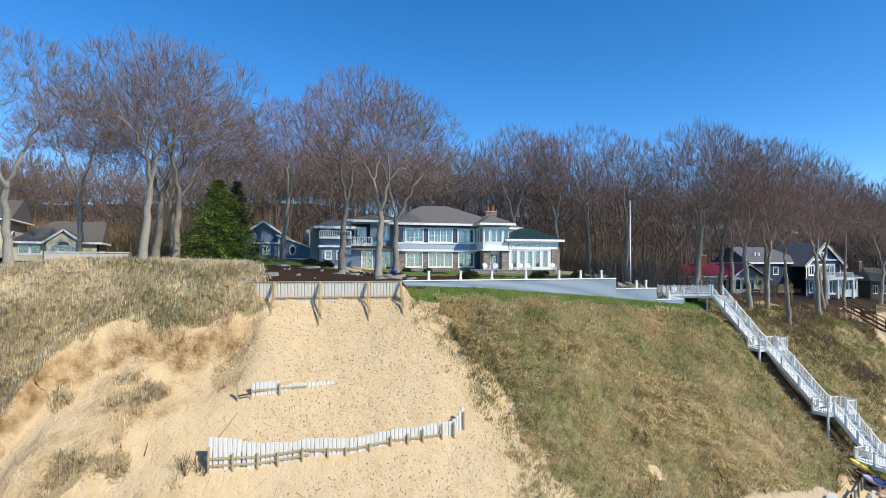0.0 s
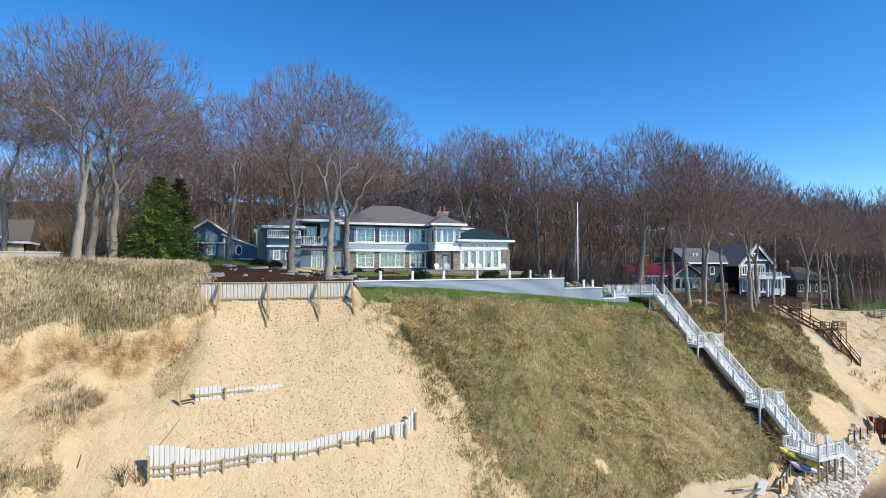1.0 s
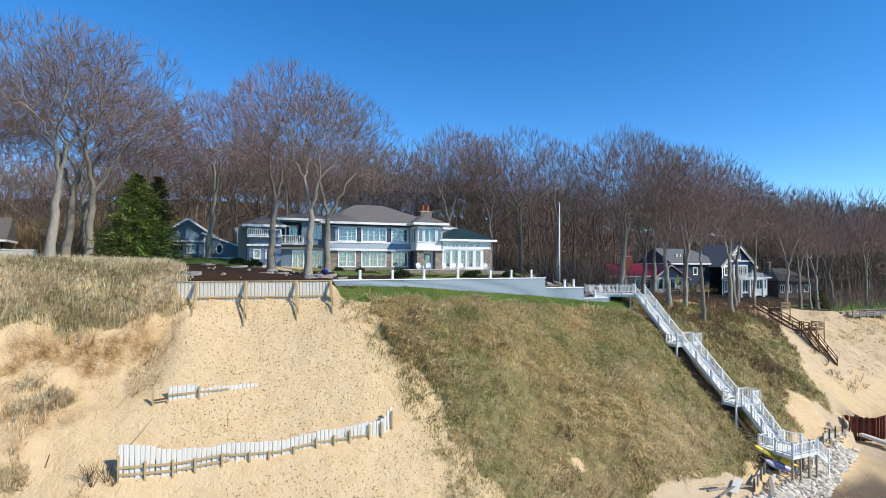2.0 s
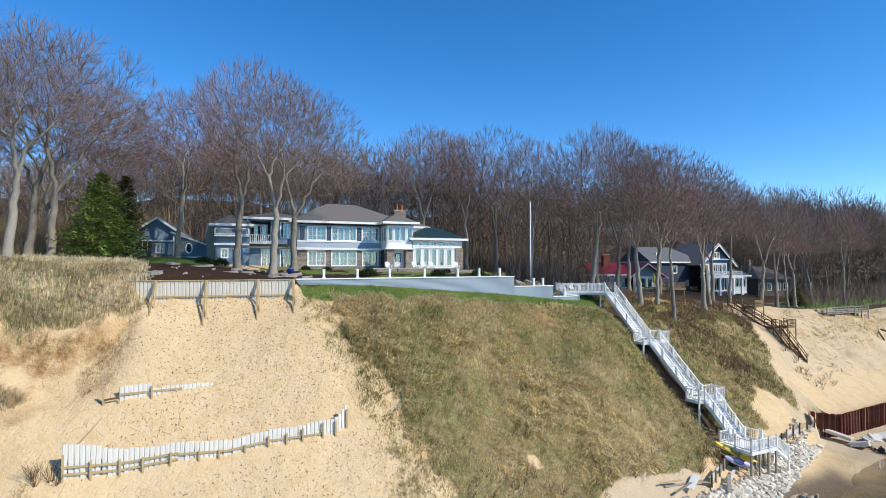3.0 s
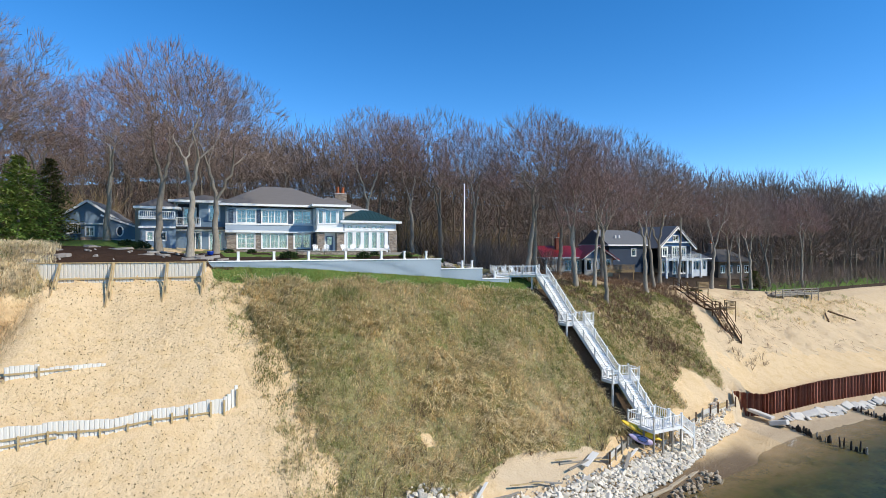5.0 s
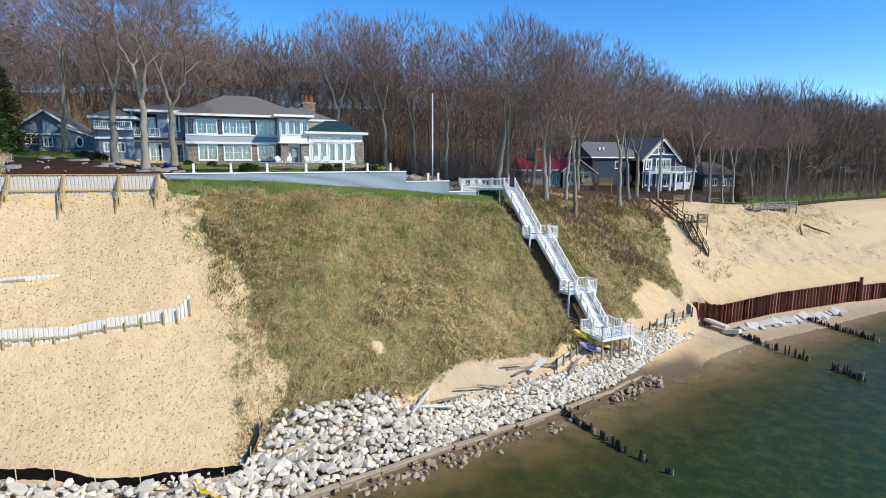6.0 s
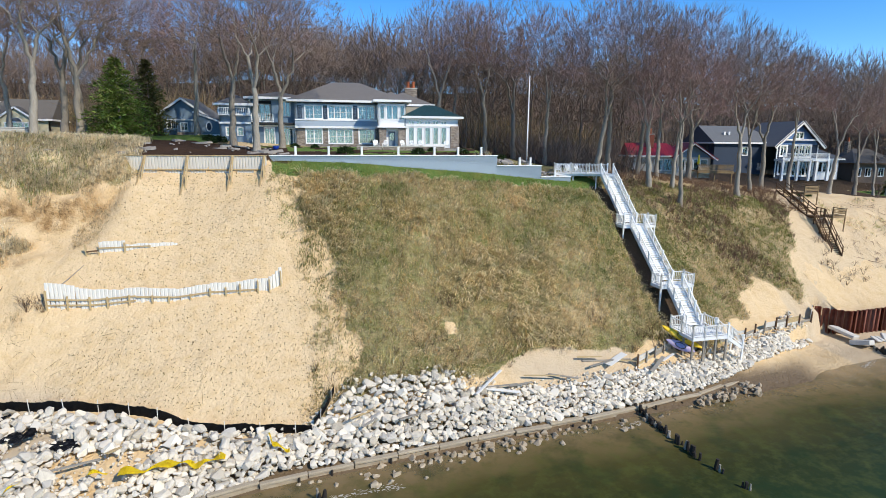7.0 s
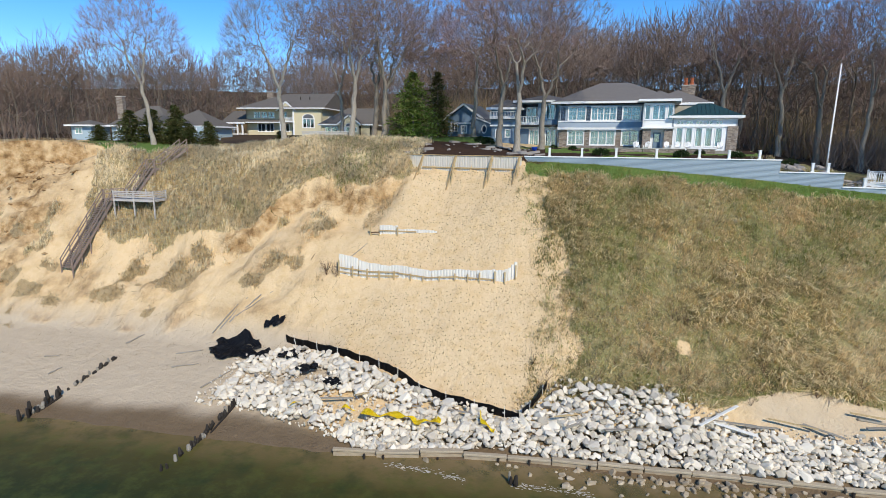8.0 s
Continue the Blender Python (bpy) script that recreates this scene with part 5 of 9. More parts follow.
def small_house():
    H = thing("guest_cottage", pose(-4.6, 51.0, 0, 0, 0, -12.0), "small slate-blue gabled cottage with white trim and oval window", "house")
    z = 21.4
    f = ((0.0, 0.0), (5.4, 0.0))
    win = [(0.6, 2.7, 22.3, 23.4)]
    wall(H, "front_wall", *f, z - 0.5, 24.2, SHINGLE_BLUE, win, 0.2)
    window(H, *f, *win[0], cols=4, rows=3, curtain=False)
    bm = poly_prism(bmesh.new(), [(0.0, 24.2), (5.4, 24.2), (2.7, 26.0)], 1, 0.0, 0.2)
    part("gable", fix(bm), SHINGLE_BLUE, H)
    for s, e in (((-0.7, 23.85), (2.7, 26.2)), ((6.1, 23.85), (2.7, 26.2))):
        part("barge_board", beam(bmesh.new(), (s[0], -0.5, s[1]), (e[0], -0.5, e[1]), 0.06, 0.26, (0, 0, 1)), WHITE, H)
        bm = bmesh.new()
        beam(bm, (s[0], 3.7, s[1] + 0.1), (e[0], 3.7, e[1] + 0.1), 8.3, 0.14)
        part("roof", bm, ROOF_BLUE, H)
    for y in (0.0, 7.0):
        wall(H, "side_wall", (0.0, 7.0), (0.0, 0.0), z - 0.5, 24.2, SHINGLE_BLUE, (), 0.2) if y else None
    wall(H, "side_wall", (5.4, 0.0), (5.4, 7.0), z - 0.5, 24.2, SHINGLE_BLUE, (), 0.2)
    # porch with a white window, and the lean-to with the oval window
    pf = ((2.3, -1.4), (4.6, -1.4))
    wall(H, "porch_wall", *pf, z - 0.3, 23.3, SHINGLE_BLUE, [(0.5, 1.3, 22.0, 23.0)], 0.15)
    window(H, *pf, 0.5, 1.3, 22.0, 23.0, cols=2, rows=2, curtain=False)
    part("porch_trim", boxed(2.1, 4.8, -1.6, -0.01, 23.3, 23.5), WHITE, H)
    part("porch_base", boxed(2.3, 4.5, -1.55, -1.41, z - 0.6, 21.8), STONE, H)
    bm = poly_prism(bmesh.new(), [(4.6, 21.2), (8.6, 21.2), (8.6, 22.9), (7.6, 23.2), (4.6, 24.3)], 1, -1.2, -1.0)
    part("wing_wall", fix(bm), SHINGLE_BLUE, H)
    part("wing_base", boxed(4.6, 8.7, -1.26, -1.202, 21.1, 21.55), WHITE, H)
    part("corner_board", boxed(4.55, 4.72, -1.26, -1.202, 21.56, 24.0), WHITE, H)
    bm = beam(bmesh.new(), (4.3, 1.2, 24.55), (9.0, 1.2, 22.85), 5.0, 0.14)
    part("wing_roof", bm, ROOF_BLUE, H)
    part("barge_board", beam(bmesh.new(), (4.3, -1.32, 24.45), (9.0, -1.32, 22.75), 0.05, 0.22), WHITE, H)
    bm = bmesh.new()
    ring = []
    for k in range(24):
        c, s = math.cos(k * math.pi / 12), math.sin(k * math.pi / 12)
        ring.append([bm.verts.new((6.3 + c * a, y, 22.55 + s * b)) for a, b, y in ((0.42, 0.66, -1.23), (0.42, 0.66, -1.28), (0.28, 0.50, -1.28), (0.28, 0.50, -1.21))])
    for p, q in zip(ring, ring[1:] + ring[:1]):
        for i in range(3):
            bm.faces.new((p[i], p[i + 1], q[i + 1], q[i]))
    o = part("oval_window", fix(bm), WHITE, H, "white oval window surround")
    bm = bmesh.new()
    bm.faces.new([bm.verts.new((6.3 + 0.29 * math.cos(k * math.pi / 12), -1.215, 22.55 + 0.51 * math.sin(k * math.pi / 12))) for k in range(24)])
    part("pane", bm, NAVY, o)
    part("side_trim", boxed(8.6, 10.2, -0.6, 0.2, 23.0, 23.2), WHITE, H)
    part("gate_post", boxed(8.6, 8.95, -1.9, -1.55, 21.0, 22.5), WHITE, H)
    wall(H, "link_wall", (8.6, 0.2), (11.5, 0.2), z - 0.4, 23.0, SHINGLE_BLUE, (), 0.15)


small_house()


def cream_house():
    H = thing("cream_house", pose(-33.8, 72.4, 0, 0, 0, 1.2), "large cream house with arched windows and brown-grey roof", "house")
    z = 20.9
    rf = ((-5.3, 0.0), (0.0, 0.0))
    aw = (1.6, 3.7, 22.2, 24.3)
    wall(H, "front_wall", *rf, z - 0.6, 26.9, CREAM, [aw], 0.25)
    window(H, *rf, *aw, cols=3, rows=1, trim=0.14, curtain=False)
    # half-round fanlight
    bm = poly_prism(bmesh.new(), [(1.6 - 5.3 + 1.05 + 1.2 * math.cos(a), 24.42 + 1.2 * math.sin(a)) for a in np.linspace(0, math.pi, 15)], 1, -0.06, -0.004)
    o = part("arched_window", fix(bm), WHITE, H, "white arched fanlight")
    bm = poly_prism(bmesh.new(), [(1.6 - 5.3 + 1.05 + 1.0 * math.cos(a), 24.47 + 1.0 * math.sin(a)) for a in np.linspace(0, math.pi, 15)], 1, -0.075, -0.062)
    part("pane", fix(bm), ROOF_BLUE, o)
    sf = ((0.0, 0.0), (0.0, 12.0))
    wall(H, "side_wall", *sf, z - 0.6, 26.9, CREAM, [(3.2, 5.0, 21.4, 24.0)], 0.25)
    window(H, *sf, 3.2, 5.0, 21.4, 24.0, cols=3, rows=1, trim=0.14, curtain=False)
    bm = poly_prism(bmesh.new(), [(4.1 + 1.05 * math.cos(a), 24.12 + 1.05 * math.sin(a)) for a in np.linspace(0, math.pi, 15)], 0, 0.004, 0.06)
    o = part("arched_window", fix(bm), WHITE, H, "white arched fanlight")
    bm = poly_prism(bmesh.new(), [(4.1 + 0.88 * math.cos(a), 24.16 + 0.88 * math.sin(a)) for a in np.linspace(0, math.pi, 15)], 0, 0.062, 0.075)
    part("pane", fix(bm), ROOF_BLUE, o)
    mf = ((-15.4, 1.6), (-5.3, 1.6))
    up = [(1.6, 2.7, 24.7, 26.1), (3.0, 4.1, 24.7, 26.1), (4.4, 5.5, 24.7, 26.1), (7.0, 8.0, 24.7, 26.1)]
    dn = [(2.2, 3.6, 21.2, 23.2), (3.9, 5.3, 21.2, 23.2), (7.0, 8.4, 21.2, 23.2)]
    wall(H, "front_wall", *mf, z - 0.6, 26.9, CREAM, up + dn, 0.25)
    for h in up + dn:
        window(H, *mf, *h, cols=2, rows=1, curtain=False)
    part("pent_roof", fix(poly_prism(bmesh.new(), [(0.2, 23.55), (1.59, 24.3), (1.59, 23.45), (0.2, 23.45)], 0, -15.5, -8.1)), ROOF_TAN, H)
    part("pent_fascia", boxed(-15.5, -8.1, 0.12, 0.196, 23.36, 23.6), WHITE, H)
    # balcony bay under a small gable
    for x in (-8.0, -5.45):
        part("balcony_post", boxed(x - 0.14, x + 0.14, -0.15, 0.13, z - 0.5, 26.4), WHITE, H)
    part("balcony_floor", boxed(-8.1, -5.32, -0.1, 1.59, 23.5, 23.7), WHITE, H)
    balcony_rail(H, (-7.85, 0.0), (-5.6, 0.0), 23.72, 0.9)
    part("gable", fix(poly_prism(bmesh.new(), [(-8.3, 26.4), (-5.3, 26.4), (-6.8, 28.2)], 1, -0.1, 0.1)), CREAM, H)
    for a in (-8.7, -4.9):
        part("barge_board", beam(bmesh.new(), (a, -0.2, 26.25), (-6.8, -0.2, 28.5), 0.08, 0.28), WHITE, H)
        part("gable_roof", beam(bmesh.new(), (a, 2.2, 26.35), (-6.8, 2.2, 28.62), 4.6, 0.12), ROOF_TAN, H)
    hip_roof(H, "main_roof", -15.4, 0.0, 0.0, 12.0, 27.0, 4.0, ROOF_TAN, 0.7, gable="r")
    part("gable_end", fix(poly_prism(bmesh.new(), [(1.5, 27.0), (10.5, 27.0), (6.0, 30.3)], 0, 0.45, 0.69)), NAVY, H)
    # porch
    pr = ((-19.5, 0.6), (-15.4, 0.6))
    part("porch_roof", fix(poly_prism(bmesh.new(), [(-0.2, 23.4), (5.5, 26.6), (5.5, 23.3), (-0.2, 23.2)], 0, -19.9, -15.0)), ROOF_TAN, H)
    part("porch_fascia", boxed(-19.95, -14.95, -0.28, -0.205, 23.1, 23.45), WHITE, H)
    for x in (-19.7, -18.4, -16.6, -15.6):
        part("porch_post", boxed(x - 0.13, x + 0.13, 0.0, 0.26, z - 0.6, 23.2), WHITE, H)
    part("porch_post", boxed(-19.83, -19.57, 4.6, 4.86, z - 0.6, 23.2), WHITE, H)
    part("porch_rail", boxed(-19.55, -16.8, 0.08, 0.18, 21.5, 21.62), WHITE, H)
    part("porch_base", boxed(-19.8, -15.4, 0.02, 5.0, z - 0.6, z - 0.1), CONCRETE, H)
    wall(H, "rear_wall", (0.0, 12.0), (-15.4, 12.0), z - 0.6, 26.9, CREAM, (), 0.25)
    wall(H, "rear_wall", (-15.4, 12.0), (-15.4, 1.6), z - 0.6, 26.9, CREAM, (), 0.25)
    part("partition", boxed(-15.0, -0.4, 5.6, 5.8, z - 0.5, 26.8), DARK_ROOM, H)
    for x in (-5.2, -3.4):
        part("roof_vent", tube(bmesh.new(), [(x, 3.2, 28.8), (x, 3.2, 30.0)], [0.09, 0.09], 8), TIMBER_DARK, H)
    chimney(H, -13.0, 7.5, 29.5, 31.6, 1.2, 0.8, 0)
    H.matrix_world = pose(-33.8, 72.4, 27.0 * 0.2, 0, 0, 1.2) @ Matrix.Diagonal((1.11, 1.0, 0.80, 1))


cream_house()


def cream_garage():
    H = thing("cream_garage", pose(-27.8, 66.2, 0.6), "low cream garage with an arched gable window and brown-grey roof", "garage")
    z = 20.6
    f = ((0.0, 0.0), (3.8, 0.0))
    g = [(0.45, 0.95, 21.8, 22.5), (1.2, 2.6, 21.8, 22.55), (2.85, 3.35, 21.8, 22.5)]
    wall(H, "front_wall", *f, z, 23.3, CREAM, g, 0.2)
    for h in g:
        window(H, *f, *h, trim=0.09, curtain=False)
    arch = [(1.9 + 0.78 * math.cos(a), 22.66 + 0.62 * math.sin(a)) for a in np.linspace(0, math.pi, 15)]
    o = part("arched_window", fix(poly_prism(bmesh.new(), arch, 1, -0.05, -0.004)), WHITE, H, "white arched fanlight")
    part("pane", fix(poly_prism(bmesh.new(), [(1.9 + (x - 1.9) * 0.86, 22.7 + (c - 22.66) * 0.84) for x, c in arch], 1, -0.062, -0.051)), ROOF_BLUE, o)
    part("gable", fix(poly_prism(bmesh.new(), [(0.0, 23.3), (3.8, 23.3), (1.9, 24.5)], 1, 0.0, 0.2)), CREAM, H)
    for a in (-0.5, 4.3):
        part("barge_board", beam(bmesh.new(), (a, -0.3, 22.95), (1.9, -0.3, 24.75), 0.08, 0.25), WHITE, H)
        part("gable_roof", beam(bmesh.new(), (a, 2.3, 23.1), (1.9, 2.3, 24.88), 5.1, 0.1), ROOF_TAN, H)
    sf = ((-4.0, 0.9), (0.0, 0.9))
    sg = [(0.8, 1.9, 21.5, 22.6), (2.1, 3.2, 21.5, 22.6)]
    wall(H, "side_front", *sf, z, 23.0, CREAM, sg, 0.2)
    for h in sg:
        window(H, *sf, *h, trim=0.1, curtain=False)
    wall(H, "side_front", (3.8, 0.9), (5.8, 0.9), z, 23.0, CREAM, (), 0.2)
    hip_roof(H, "roof", -4.0, 5.8, 0.9, 8.6, 23.1, 3.1, ROOF_TAN, 0.5, gable="r")
    part("gable_end", fix(poly_prism(bmesh.new(), [(0.9, 23.0), (8.6, 23.0), (4.75, 25.9)], 0, 5.9, 6.1)), NAVY, H)
    wall(H, "side_wall", (5.8, 0.9), (5.8, 8.6), z, 23.0, CREAM, (), 0.2)
    wall(H, "rear_wall", (5.8, 8.6), (-4.0, 8.6), z, 23.0, CREAM, (), 0.2)
    part("partition", boxed(-3.8, 5.6, 3.6, 3.75, z, 22.9), DARK_ROOM, H)


def low_wall():
    w = thing("low_wall", pose(-22.0, 37.2, 0, 0, 0, -4.5), "low pale stone wall half hidden in the dune grass", "garden wall")
    for i in range(5):
        part("stone_block", boxed(i * 1.36, i * 1.36 + 1.35, -0.18, 0.18, 20.6, 21.78 + 0.02 * (i % 2), bevel=0.02), CONCRETE, w)
        part("coping", boxed(i * 1.36 - 0.0, i * 1.36 + 1.355, -0.24, 0.24, 21.81, 21.93, bevel=0.015), CONCRETE, w)


low_wall()
cream_garage()


def grey_house():
    H = thing("grey_roofed_house", pose(-66.0, 54.0, 0, 0, 0, 4.0), "low pale blue house with broad grey hipped roofs behind evergreens", "house")
    z, ev = 21.0, 22.9
    f = ((0.0, 0.0), (18.0, 0.0))
    g = [(1.0, 2.4, 21.6, 22.6), (4.0, 5.4, 21.6, 22.6), (9.0, 11.0, 21.6, 22.6), (14.0, 16.0, 21.6, 22.6)]
    wall(H, "front_wall", *f, z - 1.0, ev, PALE_BLUE, g, 0.2)
    for k in g:
        window(H, *f, *k, cols=2, curtain=False)
    wall(H, "side_wall", (18.0, 0.0), (18.0, 9.0), z - 1.0, ev, PALE_BLUE, (), 0.2)
    wall(H, "side_wall", (0.0, 9.0), (0.0, 0.0), z - 1.0, ev, PALE_BLUE, (), 0.2)
    wall(H, "rear_wall", (18.0, 9.0), (0.0, 9.0), z - 1.0, ev, PALE_BLUE, (), 0.2)
    hip_roof(H, "roof", 0.0, 11.0, 0.0, 9.0, ev + 0.1, 3.6, ROOF_TAN, 0.6)
    hip_roof(H, "roof", 9.5, 18.0, 1.0, 9.0, ev + 0.1, 2.9, ROOF_TAN, 0.6)
    chimney(H, -0.6, 4.0, 22.0, 28.2, 1.2, 0.9, 0)
    part("partition", boxed(0.4, 17.6, 4.4, 4.6, z - 0.3, ev), DARK_ROOM, H)
    wf = ((-6.6, -1.5), (-2.6, -1.5))
    wall(H, "wing_wall", *wf, z - 1.0, ev, PALE_BLUE, [(0.8, 2.0, 21.5, 22.5)], 0.2)
    window(H, *wf, 0.8, 2.0, 21.5, 22.5, cols=2, curtain=False)
    wall(H, "wing_wall", (-2.6, -1.5), (-2.6, 3.0), z - 1.0, ev, PALE_BLUE, (), 0.2)
    wall(H, "wing_wall", (-6.6, 3.0), (-6.6, -1.5), z - 1.0, ev, PALE_BLUE, (), 0.2)
    hip_roof(H, "wing_roof", -6.6, -2.6, -1.5, 3.0, ev + 0.1, 0.9, ROOF_TAN, 0.7)


grey_house()


def red_cottage():
    H = thing("red_roof_cottage", pose(72.4, 42.0, 0, 0, 0, -24.0), "low cottage with a red standing-seam metal roof", "house")
    z, ev = 16.0, 18.6
    # gable wing facing the lake
    f = ((2.6, 0.0), (9.6, 0.0))
    g = [(0.5, 1.6, 16.5, 18.3), (1.9, 3.1, 16.5, 18.3), (3.5, 4.6, 16.5, 18.3), (4.9, 6.3, 17.2, 18.3)]
    wall(H, "front_wall", *f, z - 0.8, ev, CONCRETE, g, 0.2)
    for h in g:
        window(H, *f, *h, trim=0.09, curtain=False)
    part("gable", fix(poly_prism(bmesh.new(), [(2.6, ev), (9.6, ev), (5.6, 20.7)], 1, 0.0, 0.2)), SHINGLE_BLUE, H)
    for a, za in ((1.4, 18.4), (10.6, 18.2)):
        part("barge_board", beam(bmesh.new(), (a, -1.0, za), (5.6, -1.0, 20.85), 0.08, 0.28), WHITE, H)
        part("roof", beam(bmesh.new(), (a, 3.2, za + 0.13), (5.6, 3.2, 20.98), 8.6, 0.12), METAL_RED, H, "red standing-seam metal roof")
    # long wing
    lf = ((-6.5, 1.5), (2.6, 1.5))
    lg = [(5.0, 6.6, 16.4, 18.2), (7.0, 8.6, 16.4, 18.2)]
    wall(H, "front_wall", *lf, z - 0.8, ev, CONCRETE, lg, 0.2)
    for h in lg:
        window(H, *lf, *h, cols=2, curtain=False)
    ro = hip_roof(H, "roof", -6.5, 5.0, 1.5, 8.0, ev + 0.2, 2.1, METAL_RED, 0.8, gable="l")
    for x in np.arange(-7.0, 5.5, 0.6):
        part("seam", beam(bmesh.new(), (x, 0.7, ev + 0.22), (x, 4.7, ev + 0.22 + 2.08), 0.03, 0.05), METAL_RED, ro)
    chimney(H, -2.2, 3.6, 18.0, 22.3, 1.5, 1.0, 1, BRICK_RED)
    wall(H, "side_wall", (9.6, 0.0), (9.6, 8.0), z - 0.8, ev, TAN, (), 0.2)
    wall(H, "side_wall", (-6.5, 8.0), (-6.5, 1.5), z - 0.8, ev, TAN, (), 0.2)
    wall(H, "rear_wall", (9.6, 8.0), (-6.5, 8.0), z - 0.8, ev, TAN, (), 0.2)
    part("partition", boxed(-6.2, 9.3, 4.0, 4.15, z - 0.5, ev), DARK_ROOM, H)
    H.matrix_world = pose(72.6, 42.0, 0, 0, 0, -24.0) @ Matrix.Translation((-1.5, 0, 0)) @ Matrix.Diagonal((0.77, 0.95, 1, 1))
    D = thing("timber_deck", pose(72.4, 42.0, 0, 0, 0, -24.0), "weathered brown timber deck with plank railing", "deck")
    dz = 16.6
    part("deck_floor", boxed(2.6, 8.0, -4.2, -0.2, dz - 0.15, dz), DECK_BROWN, D)
    for i in range(36):
        part("rail_board", boxed(2.62 + i * 0.15, 2.62 + i * 0.15 + 0.08, -4.26, -4.21, dz - 0.1, dz + 0.95), DECK_BROWN, D)
    part("fascia", boxed(2.55, 8.05, -4.32, -4.265, dz - 0.36, dz - 0.02), DECK_BROWN, D)
    part("cap_rail", boxed(2.5, 8.1, -4.3, -4.15, dz + 0.952, dz + 1.0), DECK_BROWN, D)
    for x in (2.7, 5.3, 7.9):
        part("leg", boxed(x - 0.08, x + 0.08, -4.1, -3.94, 13.8, dz - 0.15), DECK_BROWN, D)
    U = thing("parasol", pose(72.4, 42.0, 0, 0, 0, -24.0) @ pose(3.2, -2.5, dz), "folded yellow parasol on a pole", "parasol")
    part("pole", tube(bmesh.new(), [(0, 0, 0), (0, 0, 2.6)], [0.025, 0.02], 8), TIMBER_BROWN, U)
    part("canopy", tube(bmesh.new(), [(0, 0, 0.9), (0, 0, 1.2), (0, 0, 2.3), (0, 0, 2.5)], [0.12, 0.2, 0.12, 0.03], 10), YELLOW, U)
    part("base", tube(bmesh.new(), [(0, 0, 0), (0, 0, 0.12)], [0.25, 0.22], 12), TIMBER_DARK, U)


red_cottage()


def blue_house():
    H = thing("navy_gabled_house", pose(101.7, 47.4, -14.6 * 0.09, 0, 0, -6.0) @ Matrix.Diagonal((1.15, 1, 1.09, 1)), "tall navy house with white gable trim, balcony and grey roof", "house")
    z, ev = 14.6, 20.3
    f = ((0.0, 0.0), (8.4, 0.0))
    lo = [(0.8, 2.2, 15.2, 17.2), (3.6, 4.8, 14.9, 17.3), (5.0, 6.2, 14.9, 17.3), (6.4, 7.6, 14.9, 17.3)]
    up = [(0.8, 1.9, 18.4, 20.0), (3.4, 4.4, 18.2, 20.1), (4.6, 5.6, 18.2, 20.1), (5.8, 6.8, 18.2, 20.1)]
    wall(H, "front_wall", *f, z - 0.6, ev, NAVY, lo + up, 0.2)
    for h in lo + up:
        window(H, *f, *h, cols=2, trim=0.26, curtain=False)
    part("gable", fix(poly_prism(bmesh.new(), [(0.0, ev), (8.4, ev), (4.2, 23.9)], 1, 0.0, 0.2)), GABLE_BLUE, H)
    window(H, *f, 3.5, 4.9, 21.4, 22.4, cols=2, trim=0.14, curtain=False, depth=-0.06)
    for a in (-0.9, 9.3):
        part("barge_board", beam(bmesh.new(), (a, -0.7, 19.75), (4.2, -0.7, 24.2), 0.1, 0.55), WHITE, H)
        part("roof", beam(bmesh.new(), (a, 4.4, 19.9), (4.2, 4.4, 24.36), 10.4, 0.14), ROOF_BLUE, H)
    for x in (0.0, 8.25):
        part("corner_board", boxed(x - 0.02, x + 0.2, -0.05, -0.003, z, ev), WHITE, H)
    part("gable_tie", boxed(0.6, 7.8, -0.5, -0.1, 21.0, 21.25), WHITE, H)
    # porch and balcony
    part("balcony_floor", boxed(-0.4, 9.2, -2.2, -0.06, 17.45, 17.8), WHITE, H)
    for x in (-0.2, 2.8, 5.2, 6.6, 9.0):
        part("porch_post", boxed(x - 0.2, x + 0.2, -2.2, -1.86, z - 0.6, 17.44), WHITE, H)
    balcony_rail(H, (-0.2, -2.0), (9.0, -2.0), 17.82, 0.95)
    # long roof behind, towards the red cottage, and the low wing on the other side
    hip_roof(H, "rear_roof", -10.0, 3.0, 3.0, 11.5, 20.6, 3.0, ROOF_BLUE, 0.6, gable="l")
    wall(H, "rear_wall", (-10.0, 3.0), (0.0, 3.0), z - 0.6, 20.4, NAVY, [(5.6, 6.6, 18.4, 19.8)], 0.2)
    window(H, (-10.0, 3.0), (0.0, 3.0), 5.6, 6.6, 18.4, 19.8, curtain=False)
    for x in (-7.2, -6.3):
        part("roof_vent", boxed(x - 0.15, x + 0.15, 4.4, 4.7, 21.9, 22.5), WHITE, H)
    wf = ((9.2, 1.2), (14.4, 1.2))
    wg = [(0.9, 1.7, 15.4, 17.2), (1.9, 2.7, 15.4, 17.2), (2.9, 3.7, 15.4, 17.2), (3.9, 4.7, 15.4, 17.2)]
    wall(H, "wing_wall", *wf, z - 0.6, 17.6, WHITE, wg, 0.2)
    for h in wg:
        window(H, *wf, *h, trim=0.06, curtain=False)
    wall(H, "wing_wall", (8.4, 0.2), (9.2, 1.2), z - 0.6, 17.6, SHINGLE_BLUE, (), 0.2)
    wall(H, "wing_wall", (14.4, 1.2), (14.4, 8.0), z - 0.6, 17.6, SHINGLE_BLUE, (), 0.2)
    hip_roof(H, "wing_roof", 8.6, 14.4, 1.2, 8.0, 17.8, 2.0, ROOF_BLUE, 0.6)
    chimney(H, 9.6, 5.0, 19.0, 23.0, 1.0, 0.9, 0)
